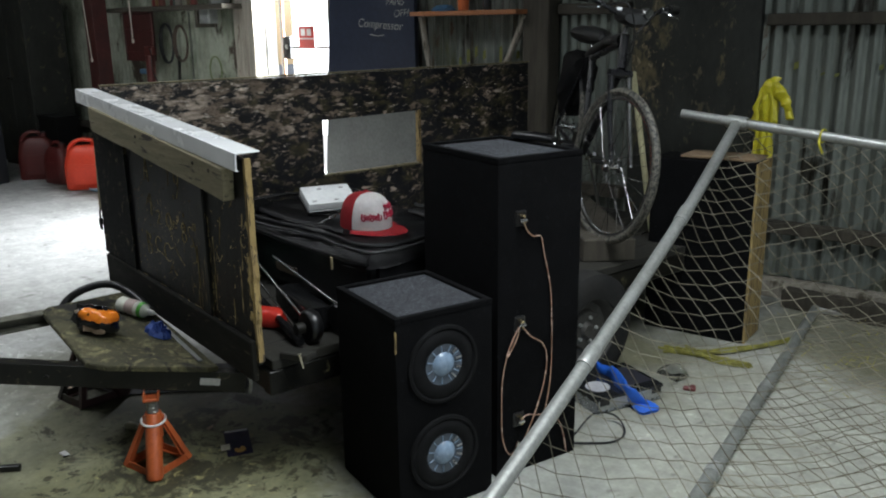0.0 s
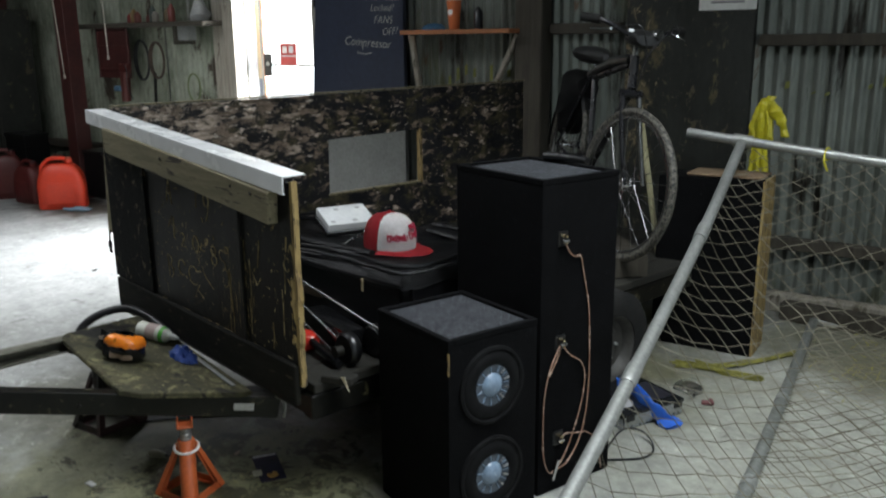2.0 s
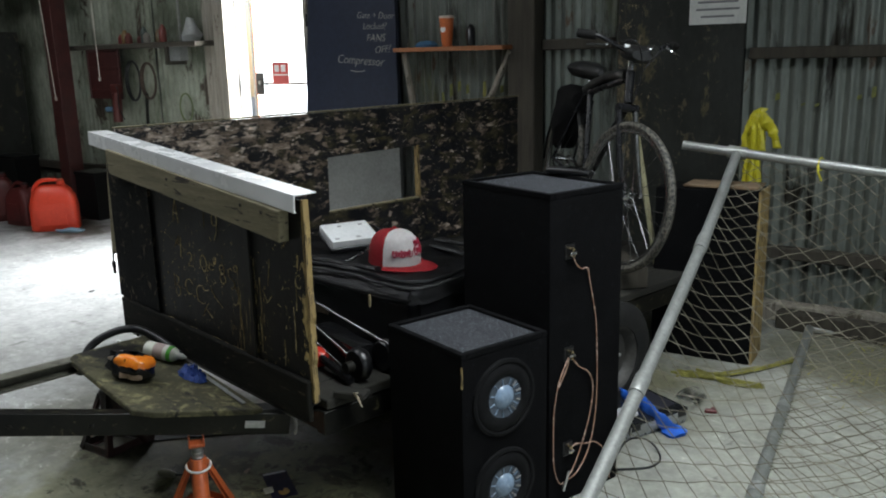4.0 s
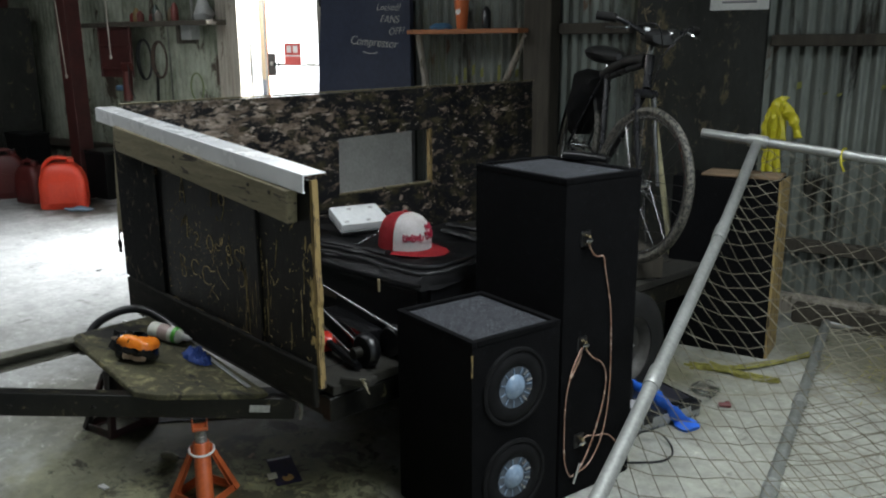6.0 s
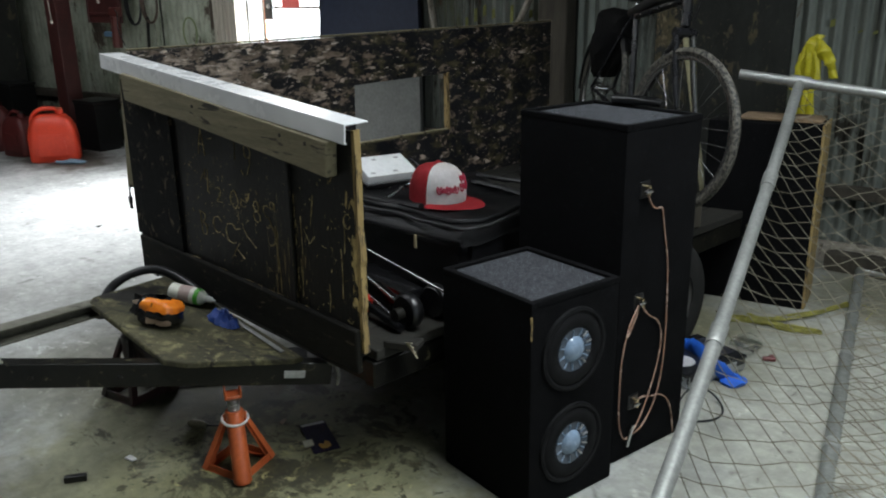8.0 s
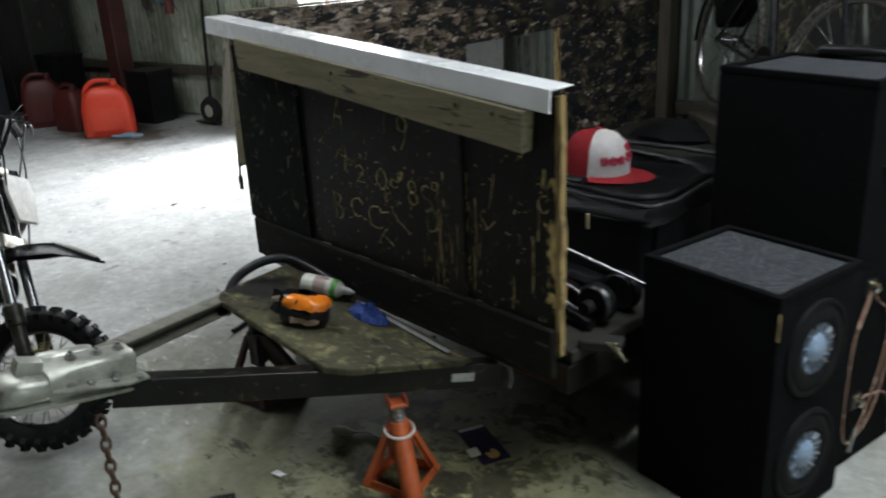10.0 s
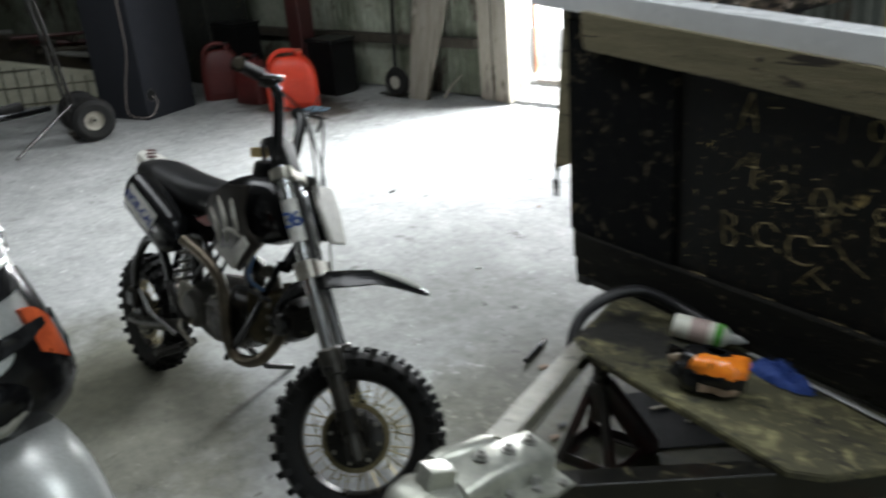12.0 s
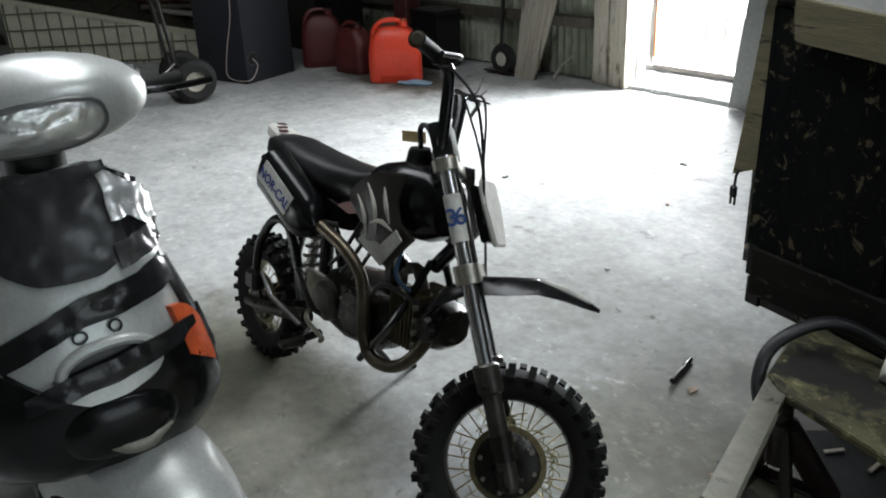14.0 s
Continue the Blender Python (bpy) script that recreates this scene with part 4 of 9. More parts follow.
part("leaf_upper", leaf(0.905, 2.14), M_NAVYDOOR, door, "navy-black painted upper door")
part("leaf_lower", leaf(0.01, 0.90), M_GREYDOOR, door, "grey lower door panel")
for z in (0.4, 1.85):
    part("hinge", tube([(0.0, -0.01, z - 0.05), (0.0, -0.01, z + 0.05)], 0.010, 10), M_BLACKSTEEL, door)
face = Matrix.Translation((0, -0.0215, 0)) @ Matrix.Rotation(radians(90), 4, "X")
for text, x, z, size, turn in (("Gate + Door", 0.745, 1.853, 0.070, -3), ("Locked?", 0.735, 1.775, 0.072, -2), ("FANS", 0.745, 1.687, 0.080, -2), ("OFF?", 0.81, 1.600, 0.075, 3), ("Compressor", 0.575, 1.520, 0.095, -4)):
    words("chalk_writing", text, size, Matrix.Translation((x, 0, z)) @ face @ Matrix.Rotation(radians(turn), 4, "Z"), M_CHALK, door, 0.0006, "", 0.25, -0.0012)
part("chalk_line", tube(smooth_line([(0.47, -0.0215, 1.448), (0.55, -0.0215, 1.436), (0.62, -0.0215, 1.443)]), 0.0035, 6), M_CHALK, door)

# barred security gate outside the opening
gate = wall_thing("door_2", 0.79, -0.24, 0, "barred metal security gate with a red and white sign", "gate", 0, "structure")
M_GATE = plain("dull_gate_paint", (0.36, 0.33, 0.29), 0.5)
for x in (-0.44, 0.44):
    part("gate_stile", box((x, 0, 1.2), (0.035, 0.03, 2.1), 0.003), M_GATE, gate)
for z in (0.13, 1.33, 2.22):
    part("gate_rail", box((0, 0, z), (0.845, 0.026, 0.022 if z > 1 else 0.03), 0.003), M_GATE, gate)
for x in (-0.30, -0.16, 0.0, 0.15, 0.30):
    part("gate_bar", tube([(x, 0, 0.14), (x, 0, 2.21)], 0.0045, 8), M_GATE, gate)
part("edge_strip", box((-0.415, -0.012, 1.2), (0.012, 0.012, 2.0)), plain("orange_strip", (0.55, 0.16, 0.05)), gate)
sign = part("sign", box((-0.09, -0.02, 1.42), (0.21, 0.004, 0.20), 0.001), plain("white_sign", (0.75, 0.73, 0.72)), gate, "red and white warning sign")
M_SIGNRED = plain("sign_red", (0.55, 0.05, 0.04))
part("sign_block", box((-0.09, -0.0235, 1.465), (0.20, 0.003, 0.10)), M_SIGNRED, sign)
for dx in (-0.04, 0.04):
    part("sign_bar", box((-0.09 + dx, -0.0262, 1.465), (0.055, 0.002, 0.06)), plain("sign_letter_white", (0.8, 0.78, 0.78)), sign)
part("sign_block", box((-0.09, -0.0235, 1.365), (0.20, 0.003, 0.075)), plain("sign_red_pale", (0.6, 0.09, 0.08)), sign)
lock = part("lock_box", box((-0.32, -0.035, 1.33), (0.10, 0.06, 0.20), 0.006), M_PLASTIC_BLACK, gate, "black lock box")
part("lock_barrel", lathe([(0.0, 0.012), (0.018, 0.012), (0.02, 0.0), (0, 0)], 16, axis((-0.31, -0.065, 1.34), (-0.31, -1, 1.34))), M_GALV, lock)

# timber posts and girts
for s, w, z1 in ((3.395, 0.21, HT), (-4.25, 0.2, HT), (8.6, 0.2, HT)):
    p = part("post", rough_up(box((s, -0.085, z1 / 2), (w, 0.14, z1), 0.008), 0.002), M_TIMBER, m=WALL_M)
    tagged(p, "dark old timber wall post", "post", kind="structure")
for s0, s1, z, h in ((3.52, 4.03, 1.60, 0.07), (4.90, 8.5, 1.515, 0.065), (2.4, 3.28, 2.35, 0.07), (4.9, 8.5, 0.33, 0.07), (-4.1, 0.0, 0.45, 0.08), (3.52, 4.03, 0.42, 0.08), (1.36, 3.28, 0.42, 0.08)):
    p = part("girt", rough_up(box(((s0 + s1) / 2, -0.05, z), (s1 - s0, 0.075, h), 0.006), 0.002), M_TIMBER, m=WALL_M)
    tagged(p, "dark timber girt along the wall", "beam", kind="structure")
panel = part("wall_panel", box((4.465, -0.045, 1.15), (0.80, 0.045, 2.3), 0.004), M_DARKWOOD_PANEL, m=WALL_M)
tagged(panel, "dark scuffed plywood panel fixed to the wall", "panel", kind="structure")
paper = wall_thing("paper_notice", 4.70, 0.075, 1.69, "white printed paper notice pinned to the wall panel", "notice")
part("sheet", box((0, 0, 0.15), (0.34, 0.003, 0.30)), plain("white_paper", (0.72, 0.72, 0.68), 0.85), paper)
for i in range(6):
    w = (0.20, 0.26, 0.24, 0.18, 0.14, 0.27)[i]
    part("text_bar", box((0.0, -0.0022, 0.045 + i * 0.042), (w, 0.0016, 0.012)), plain("grey_print", (0.22, 0.22, 0.22), 0.9), paper)

# orange shelf with brace, cup and rags
shelf = wall_thing("wall_shelf", 2.86, 0.16, 1.59, "weathered orange-edged wall shelf on timber braces", "shelf")
part("board", rough_up(box((0, 0, 0), (0.94, 0.26, 0.03), 0.004), 0.002), surf("orange_worn_board", (0.36, 0.13, 0.045), 0.7, alt=(0.22, 0.10, 0.05), scale=7, stretch=(1, 6, 6)), shelf)
part("brace", tube([(0.45, 0.02, -0.02), (0.22, 0.11, -0.36)], 0.024, 8), M_GREYWOOD, shelf, "grey diagonal brace")
part("brace", tube([(-0.42, -0.05, -0.02), (-0.42, 0.12, -0.75)], 0.022, 8), M_GREYWOOD, shelf, "grey upright brace")
cupm = wall_thing("paper_cup", 2.79, 0.16, 1.606, "tall orange and white paper cup on the shelf", "cup")
part("cup_body", lathe([(0.0, 0.0), (0.036, 0.0), (0.052, 0.20), (0.0, 0.20)], 28), plain("orange_cup", (0.62, 0.15, 0.04), 0.5), cupm, smooth=True)
part("lid", lathe([(0.0, 0.198), (0.056, 0.198), (0.056, 0.21), (0.045, 0.216), (0.0, 0.216)], 28), plain("cup_lid", (0.7, 0.55, 0.45), 0.4), cupm, smooth=True)
part("logo_disc", lathe([(0.0, 0.001), (0.022, 0.001), (0.022, 0.0), (0, 0)], 20, axis((0, -0.0465, 0.12), (0, -1, 0.20))), plain("cup_white", (0.75, 0.73, 0.7)), cupm)
can = wall_thing("spray_can", 2.99, 0.15, 1.606, "dark spray can on the shelf", "can")
part("can_body", lathe([(0, 0), (0.032, 0), (0.032, 0.12), (0.02, 0.135), (0.012, 0.15), (0, 0.15)], 20), M_PLASTIC_BLACK, can, smooth=True)
rag = wall_thing("blue_rag", 2.60, 0.15, 1.606, "crumpled blue rag on the shelf", "rag")
part("cloth", rough_up(lathe([(0.0, 0.0), (0.08, 0.0), (0.085, 0.015), (0.05, 0.04), (0.0, 0.045)], 24), 0.012, 22), plain("blue_cloth", (0.06, 0.16, 0.28), 0.9), rag, smooth=True)
def sprayed(name, s0, z0, loops, label):
    """Faded paint sprayed on the crests of the sheets: short strokes along a line, broken between the ribs."""
    t = wall_thing(name, s0, 0.0, z0, label, "paint mark")
    rn = random.Random(21)
    for line in loops:
        for x, z, h in line:
            part("stroke", rough_up(prism([(x - 0.013, z - h / 2), (x + 0.013, z - h / 2 + 0.01), (x + 0.012, z + h / 2), (x - 0.012, z + h / 2 - 0.01)], 0.002,
                 Matrix.Translation((0, -0.0125, 0)) @ Matrix.Rotation(radians(90), 4, "X")), 0.004, 30, rn.random() * 9), M_SPRAY, t)
    return t


M_SPRAY = surf("faded_yellow_spray_paint", (0.19, 0.195, 0.05), 0.8, alt=(0.10, 0.11, 0.05), scale=14, fine=60, spread=0.1)
sprayed("yellow_paint_mark", 2.645, 1.10, [[(0.0735 * k, z, h) for k, (z, h) in enumerate(((0.10, 0.16), (0.19, 0.10), (0.22, 0.08), (0.20, 0.07)))], [(0.0735 * k, z, h) for k, (z, h) in ((5, (0.20, 0.12)), (6, (0.12, 0.20)), (7, (0.20, 0.06)))]], "faded yellow paint sprayed on the corrugated steel under the shelf")
sprayed("yellow_paint_mark", 5.06, 1.16, [[(0.0735 * k, z, h) for k, z, h in ((0, 0.10, 0.05), (2, 0.06, 0.02), (3, 0.055, 0.03), (6, 0.10, 0.035), (7, 0.13, 0.07), (10, 0.02, 0.05))]], "faint yellow paint streak sprayed along the corrugated steel")

# yellow plastic bag hung near the panel
bag = wall_thing("yellow_plastic_bag", 5.03, 0.34, 0.80, "bright yellow plastic bag hanging over the fence rail", "bag")
bm = lathe([(0.0, -0.06), (0.045, -0.06), (0.052, 0.02), (0.040, 0.10), (0.058, 0.17), (0.066, 0.26), (0.05, 0.33), (0.025, 0.36), (0.03, 0.40), (0.0, 0.40)], 30, Matrix.Diagonal((1.0, 0.55, 1, 1)))
rough_up(rough_up(bm, 0.035, 11), 0.018, 34)
M_YELLOW = surf("yellow_plastic_film", (0.62, 0.56, 0.035), 0.35, alt=(0.46, 0.40, 0.02), scale=16, fine=60, bump=0.3)
part("bag_body", bm, M_YELLOW, bag, smooth=True)
part("bag_ear", rough_up(tube(smooth_line([(0.02, -0.01, 0.37), (0.07, -0.03, 0.33), (0.11, -0.03, 0.27), (0.13, -0.03, 0.20)]), [0.030] * 8 + [0.034] * 8 + [0.022] * 9, 12, ru=0.45), 0.018, 24), M_YELLOW, bag, smooth=True)
part("bag_ear", rough_up(tube(smooth_line([(-0.02, 0, 0.34), (-0.04, -0.01, 0.26), (-0.07, -0.02, 0.12)]), 0.025, 10, ru=0.4), 0.01, 22), M_YELLOW, bag, smooth=True)

for k, (x, w) in enumerate(((-0.035, 0.012), (0.0, 0.014), (0.03, 0.011))):
    part("bag_fold", rough_up(tube(smooth_line([(x * 0.4, -0.045, 0.37), (x * 1.3, -0.052, 0.26), (x, -0.045, 0.12), (x * 1.2, -0.045, -0.05)]), w, 8, ru=0.6), 0.012, 26), M_YELLOW, bag, smooth=True)
part("bag_knot", rough_up(lathe([(0, -0.03), (0.03, -0.025), (0.04, 0.0), (0.03, 0.03), (0, 0.035)], 16, Matrix.Translation((0.01, -0.02, 0.365))), 0.022, 30), M_YELLOW, bag, smooth=True)

# shelf with bottles left of the doorway
ls = wall_thing("long_shelf", -0.88, 0.15, 1.725, "dark timber wall shelf crowded with cans and bottles", "shelf")
part("board", rough_up(box((0, 0, -0.022), (2.1, 0.27, 0.044), 0.004), 0.003), M_TIMBER, ls)
for x in (-0.6, 0.55):
    part("bracket", box((x, 0.03, -0.12), (0.03, 0.2, 0.17), 0.003), M_TIMBER, ls)
box_ = wall_thing("grey_switch_box", -0.24, 0.14, 1.655, "pale grey metal switch box fixed below the shelf", "switch box")
part("box_body", box((0, 0, -0.02), (0.15, 0.10, 0.16), 0.008, seg=2), surf("grimy_grey_enamel", (0.26, 0.27, 0.26), 0.5, alt=(0.15, 0.155, 0.15), scale=9), box_, smooth=True)
part("box_lid", box((0, -0.053, -0.02), (0.13, 0.008, 0.14), 0.003), surf("grimy_grey_lid", (0.22, 0.23, 0.22), 0.5), box_)
part("conduit", tube([(0.02, 0.02, 0.06), (0.02, 0.02, 0.9)], 0.012, 8), M_GALVDULL, box_)
shelfcols = [(0.20, 0.03, 0.03), (0.22, 0.14, 0.05), (0.16, 0.05, 0.04), (0.12, 0.035, 0.03), (0.05, 0.07, 0.06), (0.24, 0.22, 0.19), (0.14, 0.10, 0.05), (0.20, 0.05, 0.04)]
for i, s in enumerate((-1.10, -1.00, -0.90, -0.80, -0.70, -0.62, -0.52, -0.42)):
    h = (0.09, 0.13, 0.10, 0.07, 0.15, 0.10, 0.12, 0.16)[i]
    b = wall_thing("shelf_bottle", s, 0.13 + 0.03 * (i % 3), 1.725, ("small red tin", "amber bottle", "rusty red tub", "dark red tin", "dark oil bottle", "pale jar", "brown bottle", "red spray can")[i] + " standing on the long wall shelf", "bottle", group="bottles on the long shelf")
    part("bottle_body", lathe([(0, 0), (0.032, 0), (0.034, 0.01), (0.034, h * 0.7), (0.02, h * 0.86), (0.014, h), (0, h)], 18), plain("bottle_paint_%s" % "abcdefgh"[i], shelfcols[i], 0.4), b, smooth=True)
wb = wall_thing("white_plastic_bag", -0.06, 0.12, 1.725, "crumpled white plastic bag on the shelf", "bag")
part("bag_body", rough_up(lathe([(0, 0), (0.07, 0), (0.09, 0.05), (0.06, 0.13), (0.03, 0.2), (0, 0.2)], 22), 0.025, 13), plain("white_film", (0.40, 0.41, 0.40), 0.5), wb, smooth=True)
M_RUSTCOIL = surf("rust_brown_hose", (0.055, 0.032, 0.020), 0.6, alt=(0.03, 0.02, 0.014), scale=10)
for k, s in enumerate((-1.04, -0.80)):
    hose = wall_thing("coiled_hose", s, 0.08, 1.37, "dark rubber hose hung in a loop on the wall", "hose", group="hoses on the wall")
    for j in range(2):
        part("loop", tube([((0.10 + 0.015 * j) * math.cos(q), -0.012 * j, (0.19 - 0.02 * k) * math.sin(q)) for q in [i * math.pi / 14 for i in range(28)]], 0.011, 8, True), (M_HOSE, M_RUSTCOIL)[k], hose, smooth=True)
hoop = wall_thing("coiled_cable", -0.30, 0.06, 1.12, "faded green cable coil hung on the wall", "cable", group="hoses on the wall")
part("loop", tube([(0.09 * math.cos(q), 0, 0.13 * math.sin(q)) for q in [i * math.pi / 12 for i in range(24)]], 0.008, 8, True), plain("faded_green_cable", (0.12, 0.15, 0.06), 0.6), hoop, smooth=True)

# dark red steel columns with a crossbar, ropes
M_OXIDE = surf("dark_red_oxide_steel", (0.055, 0.012, 0.010), 0.55, alt=(0.028, 0.009, 0.008), scale=6, fine=40, bump=0.15, chips=(0.05, 0.03, 0.025), chip_scale=9, chip_at=0.62)
lift = wall_thing("hoist_frame", -2.0, 0.45, 0, "dark red steel hoist frame standing against the wall", "hoist")
for x, w in ((-1.02, 0.15), (0.30, 0.17)):
    part("column", rough_up(box((x, 0, 1.3), (w, 0.16, 2.6), 0.006), 0.004), M_OXIDE, lift)
part("crossbar", box((-0.36, 0.02, 2.35), (1.5, 0.10, 0.14), 0.006), M_OXIDE, lift)
part("base_plate", box((-0.36, 0, 0.01), (1.65, 0.34, 0.02), 0.003), M_OXIDE, lift)
hung = wall_thing("red_steel_panel", -1.30, 0.22, 1.20, "dark red dented steel panel hung on the wall", "panel")
part("panel_sheet", rough_up(box((0, 0, 0.26), (0.50, 0.025, 0.52), 0.006, seg=2), 0.006, 5), M_OXIDE, hung)
for z in (0.08, 0.30, 0.47):
    part("panel_rib", box((0, -0.018, z), (0.46, 0.014, 0.03), 0.005), M_OXIDE, hung)
part("panel_edge", tube([(-0.25, -0.01, 0.0), (-0.25, -0.01, 0.52), (0.25, -0.01, 0.52), (0.25, -0.01, 0.0)], 0.012, 8), M_OXIDE, hung)
for s, d, x0, x1, z in ((-1.52, 0.65, -0.12, 0.02, 1.22), (-0.98, 0.5, 0.0, 0.01, 1.40)):
    r = wall_thing("hanging_rope", s, d, z, "pale rope hanging from the roof", "rope", group="hanging ropes")
    part("rope_line", tube(smooth_line([(x0, 0, HT - z), (x0 * 0.6, 0, 1.2), (x1, 0, 0.0)]), 0.006, 6), plain("pale_rope", (0.42, 0.39, 0.33), 0.9), r)
    part("knot", lathe([(0, -0.02), (0.013, -0.01), (0.014, 0.015), (0, 0.03)], 10, Matrix.Translation((x1, 0, 0))), plain("rope_knot", (0.36, 0.33, 0.28), 0.9), r, smooth=True)
rg = wall_thing("red_hand_tool", -1.12, 0.25, 0.98, "red pump with a coiled lead hanging on the wall", "tool")
part("tool_body", cube(tube([(0, 0, 0), (0.02, 0, 0.28)], 0.045, 12), (0.02, 0, 0.32), (0.13, 0.06, 0.09), 0.01), plain("tool_red", (0.085, 0.018, 0.014), 0.45), rg, smooth=True)
part("lead", tube(smooth_line([(0.02, -0.02, 0.36), (0.10, -0.04, 0.30), (0.08, -0.03, 0.15), (0.14, -0.02, 0.02)]), 0.006, 6), M_HOSE, rg)
part("blue_grip", box((-0.11, 0, 0.12), (0.12, 0.05, 0.05), 0.012), plain("dull_blue_plastic", (0.08, 0.16, 0.24), 0.5), rg)

# leaning board, small wheel and dark bins by the doorway
lean = thing("leaning_board", WALL_M @ Matrix.Translation((-0.57, -0.25, 0.0)) @ Matrix.Rotation(radians(-14), 4, "X"), "weathered grey board leaning on the wall", "board")
part("panel", rough_up(prism([(-0.05, 0), (0.17, 0), (0.31, 0.98), (-0.12, 0.98)], 0.016, Matrix.Translation((0, 0.016, 0)) @ Matrix.Rotation(radians(90), 4, "X")), 0.003), M_GREYWOOD, lean)
hw = wall_thing("hand_truck", -0.77, 0.16, 0.0, "dark hand truck with a small pale wheel by the wall", "hand truck")
wheel_m = axis((0.03, -0.09, 0.13), (0.03, -1.0, 0.13))
tw = part("wheel", lathe([(0.055, -0.03), (0.11, -0.035), (0.128, 0.0), (0.11, 0.035), (0.055, 0.03)], 28, wheel_m, closed=True), M_RUBBER, hw, smooth=True)
part("rim", lathe([(0, 0.03), (0.03, 0.036), (0.055, 0.03), (0.057, -0.02), (0, -0.02)], 20, wheel_m), plain("pale_rim", (0.42, 0.40, 0.34), 0.5), tw, smooth=True)
part("upright", tube([(-0.09, 0.0, 0.04), (-0.09, 0.08, 1.25)], 0.016, 8), M_BLACKSTEEL, hw)
part("toe_plate", box((0.0, -0.03, 0.03), (0.30, 0.22, 0.012), 0.003), M_BLACKSTEEL, hw)
for s, d, w, h in ((-1.45, 0.35, 0.34, 0.48), (-2.7, 0.5, 0.5, 0.6)):
    b = wall_thing("dark_bin", s, d, 0, "dark grimy plastic bin standing by the wall", "bin", group="bins along the wall")
    part("bin_body", prism([(-w / 2, -0.13), (w / 2, -0.13), (w / 2, 0.13), (-w / 2, 0.13)], h, bevel=0.02), M_PLASTIC_BLACK, b)
    part("bin_rim", cube(bmesh.new(), (0, 0, h - 0.01), (w + 0.03, 0.29, 0.03), 0.008), M_PLASTIC_BLACK, b)
grub = wall_thing("stick", -0.29, 0.16, 0.0, "thin pale stick lying against the wall", "stick")
part("stick_rod", tube([(0, 0, 0.012), (0.05, 0.06, 0.12), (0.12, 0.10, 0.19)], [0.016, 0.007, 0.005], 8), M_GREYWOOD, grub)


# ---- chain-link fence panels ----
def chain_mesh(surface, nu, nv, r):
    """Woven wires: each runs down the panel in a zigzag and hooks its neighbour. surface(a, b) gives a place for a, b in 0..1."""
    verts, faces = [], []
    for i in range(nu):
        pts = []
        for j in range(nv + 1):
            a = (i + (0.5 if (j + i) % 2 else -0.5) * 1.04 + 0.5) / nu
            pts.append(surface(a, j / nv) + Vector((0, 0, 0.003 * (1 if j % 2 else -1))))
        base = len(verts)
        for k, p in enumerate(pts):
            d = (pts[min(k + 1, nv)] - pts[max(k - 1, 0)]).normalized()
            u = d.cross(Vector((0.1, 0.2, 1))).normalized()
            v = d.cross(u)
            verts.extend([p + r * (math.cos(q) * u + math.sin(q) * v) for q in (0.5, 2.6, 4.7)])
        for k in range(nv):
            for q in range(3):
                faces.append((base + 3 * k + q, base + 3 * k + (q + 1) % 3, base + 3 * k + 3 + (q + 1) % 3, base + 3 * k + 3 + q))
    me = bpy.data.meshes.new("chain_link_mesh")
    me.from_pydata([tuple(v) for v in verts], [], faces)
    bm = bmesh.new()
    bm.from_mesh(me)
    bpy.data.meshes.remove(me)
    return bm


PIPE = [Vector(p) for p in ((-1.622, 4.022, 1.05), (-1.385, 3.312, 0.747), (-1.08, 2.42, 0.462), (-0.869, 1.804, 0.289), (-0.53, 0.80, 0.022))]
RAIL_U = Vector((0.36, 0.125, -0.043)).normalized()


def along_pipe(b):
    ls = [(q - p).length for p, q in zip(PIPE, PIPE[1:])]
    d = b * sum(ls)
    for p, q, n in zip(PIPE, PIPE[1:], ls):
        if d <= n:
            return p.lerp(q, d / n)
        d -= n
    return PIPE[-1]


